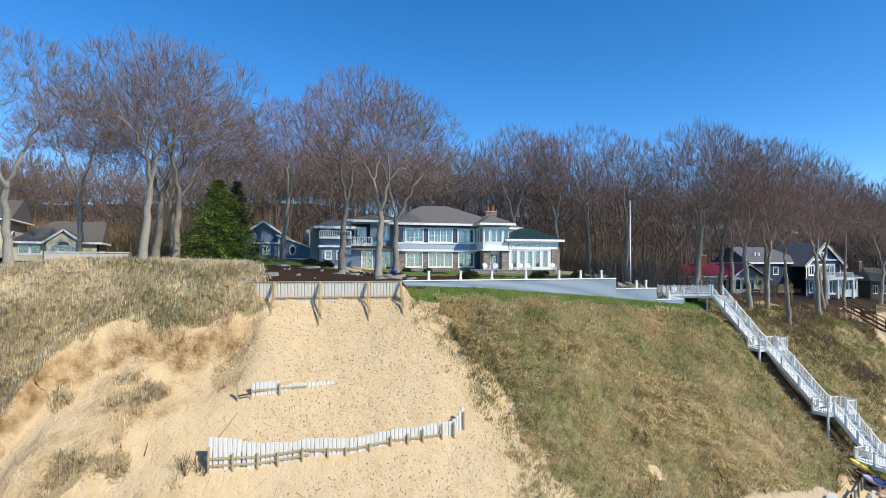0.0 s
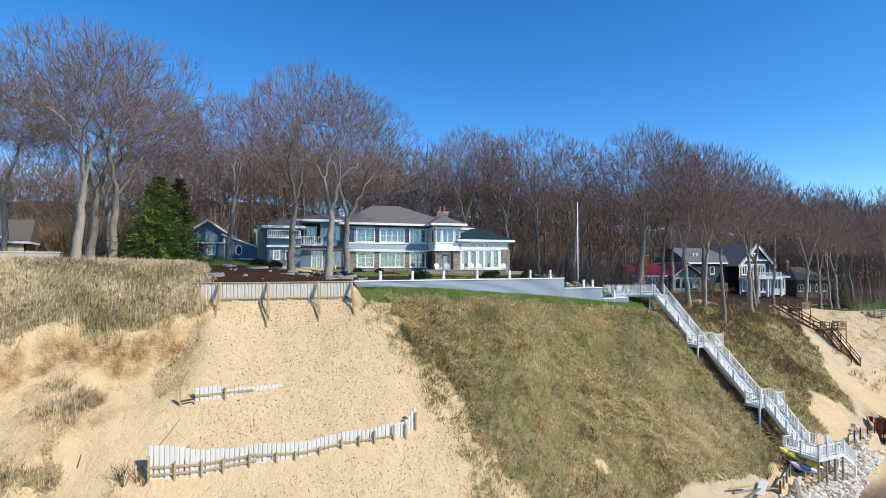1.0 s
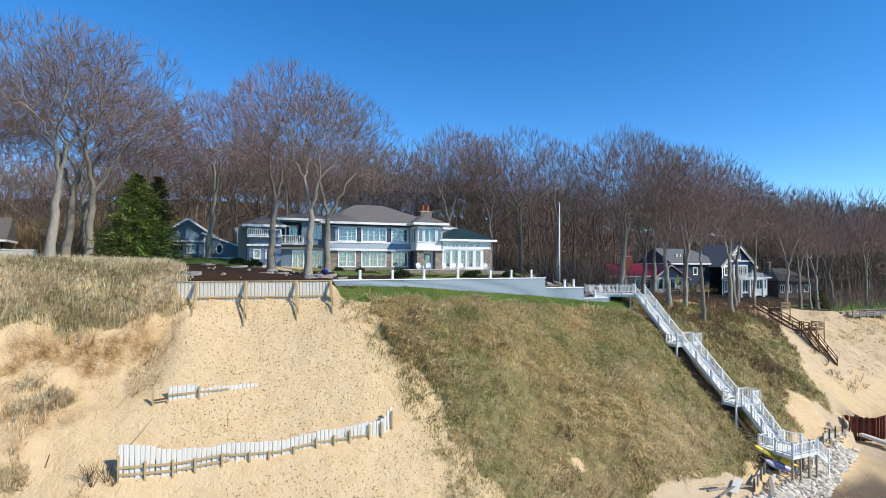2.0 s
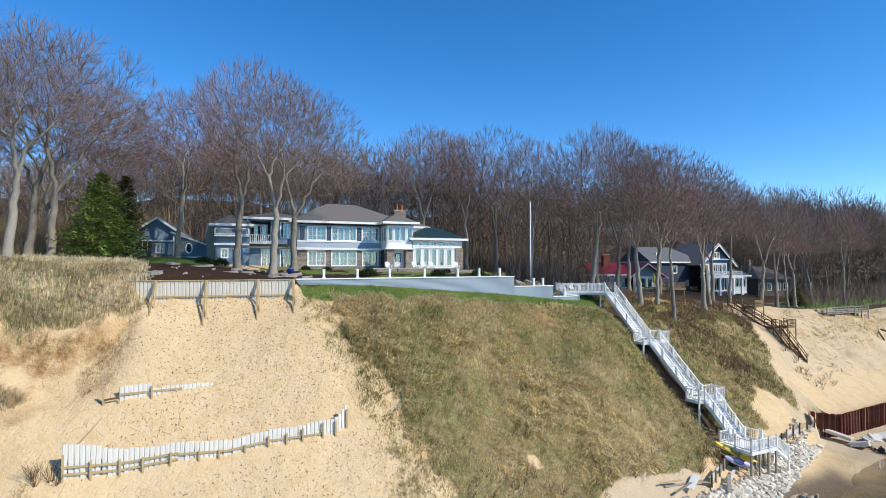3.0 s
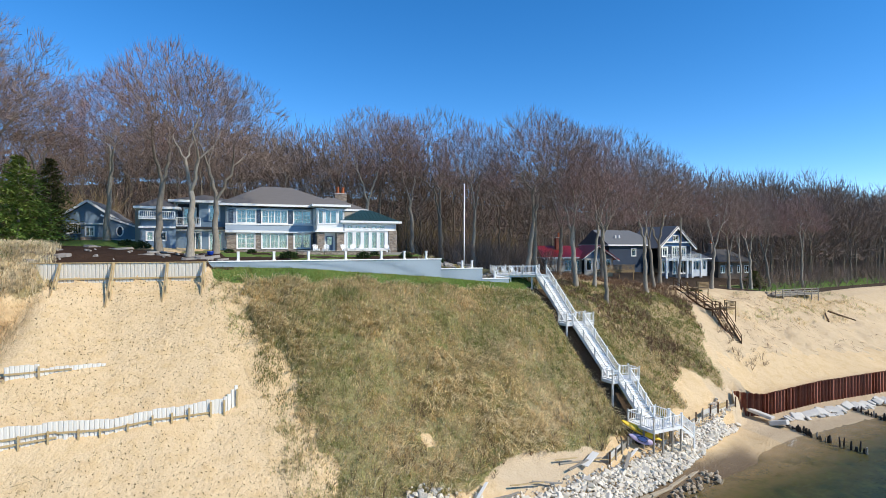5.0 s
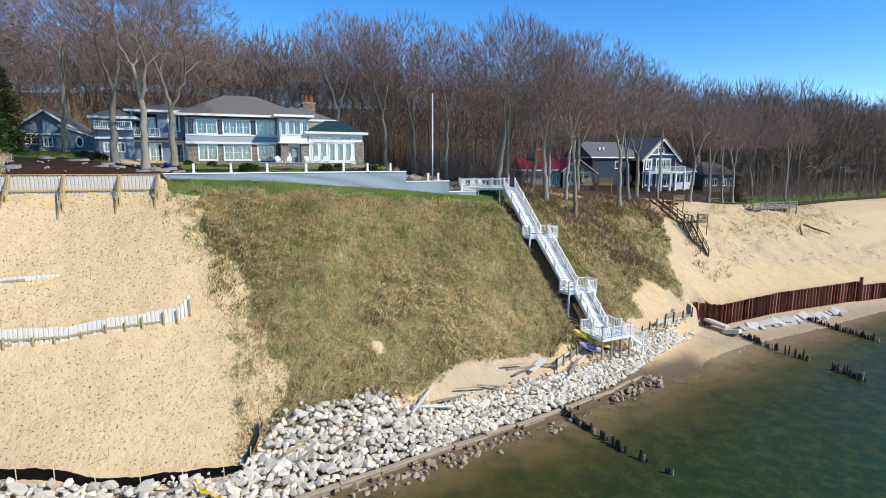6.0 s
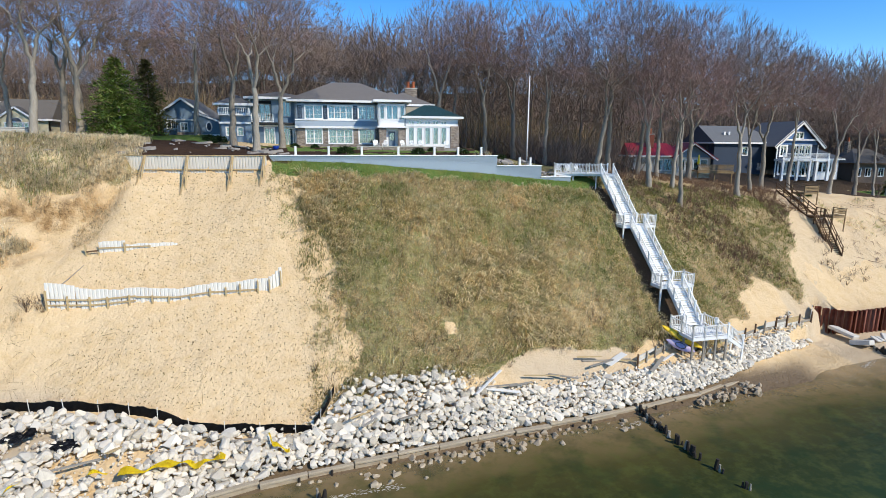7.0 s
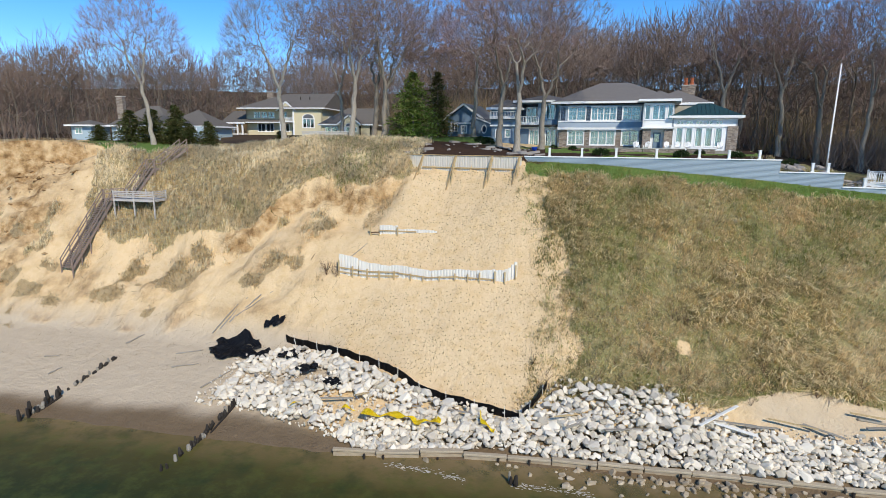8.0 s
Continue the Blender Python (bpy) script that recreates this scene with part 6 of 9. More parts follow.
    wall(H, "side_wall", (8.4, 0.0), (8.4, 9.0), z - 0.6, ev, NAVY, (), 0.2)
    wall(H, "rear_wall", (8.4, 11.5), (-10.0, 11.5), z - 0.6, 20.4, NAVY, (), 0.2)
    wall(H, "rear_wall", (-10.0, 11.5), (-10.0, 3.0), z - 0.6, 20.4, NAVY, (), 0.2)
    part("partition", boxed(-10.5, 8.0, 4.5, 4.7, z - 0.5, 20.2), DARK_ROOM, H)


blue_house()


def brown_house():
    H = thing("brown_house", pose(122.0, 46.5, 0, 0, 0, -14.0) @ Matrix.Diagonal((0.72, 1, 1, 1)), "low brown house with a grey-brown roof behind trees", "house")
    z, ev = 12.2, 17.0
    f = ((0.0, 0.0), (14.0, 0.0))
    g = [(1.0, 2.6, 14.6, 16.2), (4.0, 5.6, 14.6, 16.2), (8.0, 9.6, 14.6, 16.2), (11.0, 12.6, 14.6, 16.2)]
    wall(H, "front_wall", *f, z - 0.5, ev, BROWN_WALL, g, 0.2)
    for h in g:
        window(H, *f, *h, cols=2, curtain=False)
    wall(H, "side_wall", (14.0, 0.0), (14.0, 9.0), z - 0.5, ev, BROWN_WALL, (), 0.2)
    wall(H, "side_wall", (0.0, 9.0), (0.0, 0.0), z - 0.5, ev, BROWN_WALL, (), 0.2)
    wall(H, "rear_wall", (14.0, 9.0), (0.0, 9.0), z - 0.5, ev, BROWN_WALL, (), 0.2)
    hip_roof(H, "roof", 0.0, 14.0, 0.0, 9.0, ev + 0.2, 2.9, ROOF_TAN, 0.8, fascia=TIMBER_BROWN)
    chimney(H, 3.0, 4.5, 18.0, 21.4, 1.0, 0.9, 1)
    part("partition", boxed(0.3, 13.7, 4.0, 4.2, z - 0.3, ev), DARK_ROOM, H)


brown_house()

# ---------------------------------------------------------------- the shore
rnd = random.Random(11)


def rock_mesh(seed, name, mat, points=17):
    """An angular broken stone, about one metre across."""
    r = random.Random(seed)
    bm = bmesh.new()
    for k in range(points):
        v = Vector((r.gauss(0, 1), r.gauss(0, 1), r.gauss(0, 1))).normalized() * r.uniform(0.78, 1.06)
        v = Vector([math.copysign(abs(c) ** 0.7, c) for c in v])
        bm.verts.new((v.x * 0.55, v.y * 0.46, v.z * 0.36))
    out = bmesh.ops.convex_hull(bm, input=bm.verts)
    bmesh.ops.delete(bm, geom=[g for g in out["geom_interior"] if isinstance(g, bmesh.types.BMVert)], context="VERTS")
    
    me = bpy.data.meshes.new(name)
    bm.to_mesh(me)
    bm.free()
    me.materials.append(mat)
    return me


ROCKS = [rock_mesh(s, "boulder", LIMESTONE) for s in range(9)]
CHIPS = [rock_mesh(s, "chip", LIMESTONE, 9) for s in range(40, 49)]
FIELDSTONE = [rock_mesh(s, "fieldstone", FLAT_STONE) for s in range(20, 26)]


def heap_top(u, v):
    """How high the stones are heaped over the ground."""
    a = sstep(10.5, 13, u) * (1 - sstep(19.5, 22, u)) * sstep(0.5, 2.0, v) * (1 - sstep(5.0, 6.2, v)) * 0.38
    b = sstep(-13, -9, u) * (1 - sstep(8, 10, u)) * sstep(0.0, 1.5, v) * 0.35
    return a + b + 0.25


def rock_spots():
    spots = []
    r = random.Random(5)
    tries = 0
    while len(spots) < 2300 and tries < 70000:
        tries += 1
        u = r.uniform(-14.5, 60)
        wall_v = np.interp(u, [-13, -6, -0.5, 7, 34, 42, 54.5, 60], [2.6, 0.4, -0.9, 0.5, 0.9, 1.5, 4.3, 6.3])
        top = np.interp(u, [-14, -11, -6.5, -1.3, 3.7, 8.5, 10, 12, 16, 20, 21, 25, 31, 43, 52, 60], [8.2, 9.6, 8.2, 5.9, 3.9, 3.2, 3.9, 5.2, 5.5, 5.3, 4.1, 3.3, 3.2, 4.0, 5.6, 6.9])
        v = r.uniform(wall_v, top)
        if u < -9 and r.random() < 0.45 or u < 9 and fbm(np.float64(u * 0.4), np.float64(v * 0.6 + 3), 2) > (0.16 if u > -3 else 0.04):
            continue
        k = r.random()
        s = (0.36 + 0.50 * k ** 1.7) * (1.1 if u < 23 else 0.88) + (0.12 if 10 < u < 23 else 0.06) * r.random()
        if u > 10 and v > top - 0.8 and r.random() < 0.3:
            s *= 1.25
        if all((u - a) ** 2 + (v - b) ** 2 > (0.30 * (s + c)) ** 2 for a, b, c in spots if abs(u - a) < 1.2):
            spots.append((u, v, s))
    return spots


SPOTS = rock_spots()
revet = thing("rock_revetment", pose(0, 0, 0), "heaped pale grey limestone boulders along the toe of the bluff", "boulders")
near_spots = [s for s in SPOTS if s[0] < 12.0][:150] + [s for s in SPOTS if s[0] >= 12.0 and s[0] < 23][:150]
far_spots = [s for s in SPOTS if s not in near_spots]


def rock_pose(u, v, s, r):
    return pose(u, v, gz(u, v) + heap_top(u, v) * r.uniform(0.5, 1.0) + s * 0.12, r.uniform(-35, 35), r.uniform(-35, 35), r.uniform(0, 360)) @ Matrix.Diagonal((s * r.uniform(0.95, 1.3), s, s * r.uniform(0.8, 1.25), 1))


for u, v, s in near_spots:
    o = part_of("boulder", ROCKS[rnd.randrange(9)], None, revet)
    o.matrix_local = rock_pose(u, v, s, rnd)


def joined(name, meshes, poses):
    """Copies of small meshes, joined into one."""
    data = []
    for me in meshes:
        co = np.empty(len(me.vertices) * 3)
        me.vertices.foreach_get("co", co)
        me.calc_loop_triangles()
        tr = np.empty(len(me.loop_triangles) * 3, np.int32)
        me.loop_triangles.foreach_get("vertices", tr)
        data.append((co.reshape(-1, 3), tr.reshape(-1, 3)))
    V, F, n = [], [], 0
    for k, m in poses:
        co, tr = data[k % len(data)]
        a = np.array(m)
        V.append(co @ a[:3, :3].T + a[:3, 3])
        F.append(tr + n)
        n += len(co)
    me = mesh_of(name, np.concatenate(V), np.concatenate(F))
    me.polygons.foreach_set("use_smooth", [False] * len(me.polygons))
    return me


o = part_of("boulder_rest", joined("boulder_rest", ROCKS, [(rnd.randrange(9), rock_pose(u, v, s, rnd)) for u, v, s in far_spots]), LIMESTONE_HEAP, revet)
o["kind"] = "stuff"
# small broken stone between the boulders, and brown rocks in the shallows
chips, wetp = [], []
for _ in range(4200):
    u = rnd.uniform(-16, 60)
    w0 = np.interp(u, [-13, -6, -0.5, 7, 34, 42, 54.5, 60], [2.0, 0.4, -0.7, 0.7, 1.1, 1.7, 4.5, 6.5])
    v = w0 + rnd.random() ** 1.3 * np.interp(u, [-14, -8, 0, 8, 12, 20, 24, 60], [6.5, 7.5, 5.5, 2.6, 5.6, 5.2, 3.0, 2.5])
    s = 0.12 + 0.34 * rnd.random() ** 1.6
    chips.append((rnd.randrange(9), pose(u, v, gz(u, v) + s * 0.12 + heap_top(u, v) * rnd.uniform(0.1, 0.9), rnd.uniform(0, 360), rnd.uniform(0, 360), 0) @ Matrix.Diagonal((s, s, s, 1))))
tagged(part_of("broken_stone", joined("broken_stone", CHIPS, chips), LIMESTONE_HEAP), "small broken pale stone between the boulders", "rubble", kind="stuff")
for _ in range(210):
    u = rnd.choice((rnd.uniform(2, 56), rnd.uniform(10, 32), rnd.gauss(43, 2.5), rnd.gauss(21, 4)))
    w0 = np.interp(u, [-0.5, 7, 34, 42, 54.5], [-1.5, -0.2, 0.2, 0.8, 3.6])
    v = w0 - abs(rnd.gauss(0, 0.9))
    s = rnd.uniform(0.2, 0.62)
    wetp.append((rnd.choice((1, 3, 5, 7)), pose(u, v, rnd.uniform(-0.12, 0.10) + (0.25 if abs(u - 43) < 4 else 0), rnd.uniform(0, 360), rnd.uniform(0, 360), 0) @ Matrix.Diagonal((s, s, s, 1))))
tagged(part_of("shallows_rocks", joined("shallows_rocks", ROCKS, wetp), WET_ROCK), "brown wet rocks in the shallows before the sea wall", "rocks", kind="stuff")


SEA_TIMBER = plain("sea_worn_timber", (0.44, 0.36, 0.25), 0.85, 0.35, 1.2, bump=0.5)


def sea_wall():
    w = thing("sea_wall", pose(0, 0, 0), "old low sea wall of grey weathered timber and concrete caps", "sea wall")
    us = np.arange(-3.0, 55.5, 2.9)
    line = lambda u: float(np.interp(u, [-3, -0.5, 7, 20, 34, 42, 50, 54.5], [-1.7, -1.25, 0.05, 0.3, 0.5, 1.1, 2.8, 4.0]))
    r = random.Random(2)
    for a, b in zip(us, us[1:]):
        j = r.uniform(-0.12, 0.12)
        za, zb = 0.40 + r.uniform(-0.12, 0.06), 0.40 + r.uniform(-0.12, 0.06)
        bm = beam(bmesh.new(), (a + 0.02, line(a) + j, za), (b - 0.02, line(b) + j, zb), r.uniform(0.30, 0.44), 0.17)
        bmesh.ops.bevel(bm, geom=bm.edges[:], offset=0.03, segments=1, affect="EDGES")
        part("cap_beam", bm, SEA_TIMBER, w)
        bm = beam(bmesh.new(), (a + 0.05, line(a) + j + 0.04, -0.08), (b - 0.05, line(b) + j + 0.04, -0.08), 0.24, 0.76)
        part("wall_block", bm, WET_ROCK, w)
        for k in range(1):
            u = a + r.uniform(0.2, 2.6)
            part("post", tube(bmesh.new(), [(u, line(u) - 0.30, -0.8), (u + r.uniform(-0.05, 0.05), line(u) - 0.30, r.uniform(0.15, 0.45))], [0.09, 0.08], 7), TIMBER_DARK, w)


sea_wall()


def groyne(u0, v0, u1, v1, n, tall, seed):
    g = thing("groyne", pose(0, 0, 0), "row of dark rotten timber piles running into the lake", "groyne", "timber groynes")
    r = random.Random(seed)
    for i in range(n):
        f = (i + r.uniform(-0.2, 0.2)) / max(1, n - 1)
        if r.random() < 0.12:
            continue
        u, v = u0 + (u1 - u0) * f + r.uniform(-0.12, 0.12), v0 + (v1 - v0) * f
        base = max(gz(u, v), -0.8)
        top = max(base, 0) + tall * r.uniform(0.5, 1.5)
        rad = r.uniform(0.09, 0.17)
        bm = tube(bmesh.new(), [(u, v, base - 0.4), (u, v, (base + top) / 2), (u + r.uniform(-0.05, 0.05), v + r.uniform(-0.05, 0.05), top)], [rad, rad * r.uniform(0.9, 1.05), rad * r.uniform(0.35, 0.8)], 7)
        part("post", bm, TIMBER_GREY if r.random() < 0.22 else TIMBER_DARK, g)
    if n > 12:
        f = 0.55
        part("wale", beam(bmesh.new(), (u0 + 0.16, v0, max(gz(u0, v0), 0) + 0.12), (u0 + (u1 - u0) * f + 0.16, v0 + (v1 - v0) * f, 0.06), 0.12, 0.14), TIMBER_DARK, g)


groyne(-12.5, 3.3, -12.9, -4.2, 34, 0.45, 1)
groyne(-12.9, -5.1, -12.95, -5.4, 2, 0.55, 12)
groyne(-27.2, 7.2, -27.3, 2.3, 20, 0.3, 2)
groyne(-27.3, 1.4, -27.5, -1.9, 14, 0.8, 3)
groyne(33.9, 0.9, 33.5, -6.3, 36, 0.5, 4)
groyne(33.6, -7.4, 33.65, -7.9, 4, 0.5, 5)
groyne(33.7, -9.4, 33.8, -9.8, 3, 0.5, 6)
groyne(66.0, 4.2, 64.6, -1.0, 22, 0.55, 7)
groyne(64.5, -1.8, 64.4, -4.2, 8, 0.8, 8)
groyne(63.8, -6.6, 63.2, -9.6, 18, 0.6, 9)
groyne(79.6, 2.9, 77.8, -5.4, 30, 0.6, 10)
groyne(8.9, -2.4, 9.2, -2.6, 3, 0.6, 13)


def sheet_piling():
    w = thing("sheet_piling", pose(0, 0, 0), "rust-red corrugated steel sheet piling before the sand bluff", "sheet piling")
    pts = [(63.6, 11.6, 3.2), (65.2, 8.2, 3.1), (67.0, 7.1, 3.0), (79.0, 6.4, 3.15), (95.5, 3.7, 3.3)]
    r = random.Random(8)
    prof = [(0.0, 0.0), (0.18, 0.0), (0.30, 0.26), (0.52, 0.26), (0.64, 0.0), (0.66, 0.0)]
    bm = bmesh.new()
    a = [bm.verts.new((x, y, 0)) for x, y in prof]
    b = [bm.verts.new((x, y, -4.2)) for x, y in prof]
    for i in range(len(prof) - 1):
        bm.faces.new((a[i], b[i], b[i + 1], a[i + 1]))
    bmesh.ops.solidify(bm, geom=bm.faces[:], thickness=0.03)
    me = None
    for p, q in zip(pts, pts[1:]):
        d = Vector(q) - Vector(p)
        n = max(1, int(Vector((d.x, d.y)).length / 0.65))
        for i in range(n):
            if me is None:
                o = part("steel_panel", fix(bm), RUST, w)
                me = o.data
            else:
                o = part_of("steel_panel", me, None, w)
            c = Vector(p).lerp(Vector(q), i / n)
            o.matrix_local = pose(c.x, c.y, c.z + r.uniform(-0.03, 0.03), r.uniform(-0.5, 0.5), 0, math.degrees(math.atan2(d.y, d.x)))
    o = part_of("steel_panel", me, None, w)
    o.matrix_local = pose(95.2, 3.6, 3.9, 0, 0, -20)
    for p, q, top in (((96.0, 3.3), (130.0, -3.0), 2.7),):
        d = Vector(q) - Vector(p)
        for i in range(int(d.length / 0.65)):
            c = Vector(p).lerp(Vector(q), i * 0.65 / d.length)
            o = part_of("steel_panel", me, None, w)
            o.matrix_local = pose(c.x, c.y, top + r.uniform(-0.03, 0.03), 0, 0, math.degrees(math.atan2(d.y, d.x)))


sheet_piling()


def backfill():
    """The sand that lies against the back of the piling, up to its top."""
    us, rows = np.arange(66.4, 130.0, 0.8), []
    sv = np.interp(us, *SHEET)
    top = np.interp(us, [65, 67, 79, 95.5, 96.5, 130], [2.95, 2.85, 3.0, 3.1, 2.5, 2.5])
    lift = np.maximum(top - terrain(us, sv + 1.2), 0.12) * sstep(66.0, 68.5, us)
    for off in (0.12, 0.8, 1.6, 3.0, 5.0, 8.0):
        t = terrain(us, sv + max(off, 1.2))
        rows.append(np.stack([us, sv + off, t + lift * (1 - off / 8.0) + 0.05 - 0.25 * (off > 7)], 1))
    n = len(us)
    i = (np.arange(5)[:, None] * n + np.arange(n - 1)).ravel()
    me = mesh_of("backfill_sand", np.concatenate(rows), np.stack([i, i + 1, i + n + 1, i + n], 1))
    tagged(part_of("backfill_sand", me, GROUND, smooth=True), "pale blown sand heaped behind the sheet piling", "sand", kind="structure")


backfill()


FOAM = plain("white_foam", (0.52, 0.48, 0.40), 0.7, 0.3, 4.0, bump=0.3)


def foam(pts, seed):
    """A broken line of small bubbles where a ripple runs up the shallows."""
    r = random.Random(seed)
    V, F = [], []
    for p, q in zip(pts, pts[1:]):
        n = int((Vector(q) - Vector(p)).length * 26)
        for i in range(n):
            c = Vector(p).lerp(Vector(q), r.random())
            c += Vector((r.gauss(0, 0.1), r.gauss(0, 0.16)))
            a, k, s = r.uniform(0, 6.28), len(V), r.uniform(0.025, 0.085)
            for j in range(5):
                t = a + j * 1.257
                e = s * r.uniform(0.5, 1.2)
                V.append((c.x + math.cos(t) * e * 1.7, c.y + math.sin(t) * e * 0.6, r.uniform(0.012, 0.03)))
            F += [(k, k + 1, k + 2), (k, k + 2, k + 3), (k, k + 3, k + 4)]
    tagged(part_of("foam", mesh_of("foam", np.array(V), np.array(F)), FOAM), "thin white foam along a ripple in the shallows", "foam", kind="stuff")


foam([(-8.8, -0.75), (-7.4, -0.15), (-6.4, -0.1), (-4.4, -0.85)], 1)
foam([(0.9, -1.9), (3.6, -2.1), (6.2, -2.7)], 2)
foam([(9.0, -2.6), (12.4, -2.5), (14.0, -2.9)], 3)
foam([(31.0, -1.2), (33.0, -0.9)], 4)
foam([(60.0, 0.9), (63.0, 1.9)], 5)


def broken_slabs():
    w = thing("broken_slabs", pose(0, 0, 0), "broken pale concrete slabs tilted against the sheet piling", "concrete slabs")
    r = random.Random(4)

    def slab(u, v, z, lx, ly, t, rx, ry, rz):
        o = part("slab", boxed(-lx / 2, lx / 2, -ly / 2, ly / 2, -t / 2, t / 2, bevel=0.05), CONCRETE, w)
        o.matrix_local = pose(u, v, z, rx, ry, rz)
    slab(65.6, 6.8, 0.95, 1.2, 2.6, 0.35, 10, 7, 8)
    slab(65.2, 4.6, 0.6, 1.4, 1.8, 0.5, -15, 8, 15)
    u = 67.6
    while u < 87:
        l = r.uniform(0.7, 1.5)
        v = 5.1 - (u - 68) * 2.8 / 18
        slab(u + l / 2, v + r.uniform(-0.2, 0.2), 0.45 + r.uniform(-0.1, 0.25), l, r.uniform(0.8, 1.3), r.uniform(0.16, 0.32), r.uniform(10, 34), r.uniform(-14, 14), -9 + r.uniform(-18, 18))
        if r.random() < 0.6:
            slab(u + l / 2, v - 0.75, 0.25 + r.uniform(-0.1, 0.1), l * 0.7, r.uniform(0.4, 0.7), 0.2, r.uniform(-10, 40), r.uniform(-20, 20), r.uniform(-50, 50))
        u += l * 0.8


broken_slabs()


def lath_fence(name, pts, top_of, label, step=0.285, posts=(), rails=(), mat=VINYL_GREY):
    """Upright boards driven into the sand along a line, with rails and posts before them."""
    f = thing(name, pose(0, 0, 0), label, "sand fence", "board fences on the sand")
    P = [Vector(p) for p in pts]
    lens = [0.0]
    for a, b in zip(P, P[1:]):
        lens.append(lens[-1] + (b - a).length)

    def at(s):
        s = min(max(s, 0), lens[-1])
        k = max(i for i in range(len(lens) - 1) if lens[i] <= s + 1e-6)
        d = (P[k + 1] - P[k]).normalized()
        return P[k] + d * (s - lens[k]), d
    prof = [(0.0, 0.0), (0.03, -0.045), (step * 0.7, -0.045), (step * 0.8, 0.0), (step * 0.98, 0.0), (step * 0.98, 0.03), (0.0, 0.03)]
    me, r, s = None, random.Random(len(pts)), 0.0
    while s < lens[-1]:
        c, d = at(s)
        if me is None:
            o = part("board", fix(poly_prism(bmesh.new(), prof, 2, -2.4, 0.0)), mat, f)
            me = o.data
        else:
            o = part_of("board", me, None, f)
        t = s / lens[-1]
        o.matrix_local = pose(c.x, c.y, gz(c.x, c.y) + top_of(t) + r.uniform(-0.05, 0.03), r.uniform(-2.5, 2.5), r.uniform(-2, 2), math.degrees(math.atan2(d.y, d.x)))
        s += step
    for s0, s1, h0, h1 in rails:
        n = max(1, int((s1 - s0) / 2.2))
        for i in range(n):
            a, d = at(s0 + (s1 - s0) * i / n)
            b, _ = at(s0 + (s1 - s0) * (i + 1) / n)
            o2 = Vector((d.y, -d.x)) * 0.11
            ha, hb = h0 + (h1 - h0) * i / n, h0 + (h1 - h0) * (i + 1) / n
            part("rail", beam(bmesh.new(), (a.x + o2.x, a.y + o2.y, gz(a.x, a.y) + ha), (b.x + o2.x, b.y + o2.y, gz(b.x, b.y) + hb), 0.06, 0.13), TIMBER_NEW, f)
    for s, h in posts:
        c, d = at(s)
        o2 = Vector((d.y, -d.x)) * 0.20
        part("post", beam(bmesh.new(), (c.x + o2.x, c.y + o2.y, gz(c.x + o2.x, c.y + o2.y) - 0.7), (c.x + o2.x * 0.9, c.y + o2.y * 0.9, gz(c.x, c.y) + h), 0.12, 0.12, (1, 0, 0)), TIMBER_NEW, f)
    return f


lath_fence("lower_board_fence", [(-9.0, 15.9), (-6.0, 15.75), (-2.0, 15.25), (2.0, 14.85), (5.5, 14.4), (7.4, 14.2), (8.15, 14.5)],
           lambda t: float(np.interp(t, [0, 0.08, 0.16, 0.3, 0.55, 0.85, 0.93, 0.97, 1.0], [1.95, 1.85, 1.45, 1.2, 0.95, 0.95, 1.0, 1.35, 1.6])),
           "leaning pale grey board fence with timber rails in the sand",
           posts=[(0.05, 1.35), (1.45, 0.95), (2.95, 0.85), (4.2, 0.75), (5.75, 0.65), (7.4, 0.5), (8.6, 0.45), (10.2, 0.4), (11.7, 0.55), (12.9, 0.6), (14.0, 0.75), (15.4, 0.85), (16.3, 0.9), (17.2, 1.15)],
           rails=[(0.0, 6.2, 0.62, 0.5), (0.0, 6.2, 0.18, 0.14), (6.2, 12.0, 0.42, 0.2), (12.0, 15.4, 0.16, 0.08)])
lath_fence("upper_board_fence", [(-6.1, 19.95), (-4.2, 19.85), (-0.2, 19.95)],
           lambda t: float(np.interp(t, [0, 0.3, 0.35, 1.0], [0.95, 0.9, 0.5, 0.16])), "half-buried pale grey board fence with a timber rail",
           posts=[(0.0, 0.1), (1.95, 0.75)], rails=[(0.0, 3.9, 0.42, 0.10)])
o = thing("fence_post", pose(-6.95, 19.8, gz(-6.95, 19.8)), "leaning timber post in the sand", "post")
part("post", beam(bmesh.new(), (0, 0, -0.6), (-0.1, 0, 0.95), 0.13, 0.13, (1, 0, 0)), TIMBER_NEW, o)
part("rail", beam(bmesh.new(), (0.0, -0.1, 0.35), (0.85, -0.1, 0.42), 0.06, 0.12), TIMBER_BROWN, o)


def log(p, q, r0, r1, label, mat=TIMBER_GREY, name="driftwood_log"):
    a, b = Vector((*p, gz(*p) + r0 * 0.7)), Vector((*q, gz(*q) + r1 * 0.7))
    bm = bmesh.new()
    n = 5
    pts = [a.lerp(b, i / n) + Vector((rnd.uniform(-0.05, 0.05), rnd.uniform(-0.05, 0.05), rnd.uniform(0, 0.04))) for i in range(n + 1)]
    tube(bm, pts, [r0 + (r1 - r0) * i / n for i in range(n + 1)], 7)
    tagged(part(name, bm, mat), label, "driftwood")


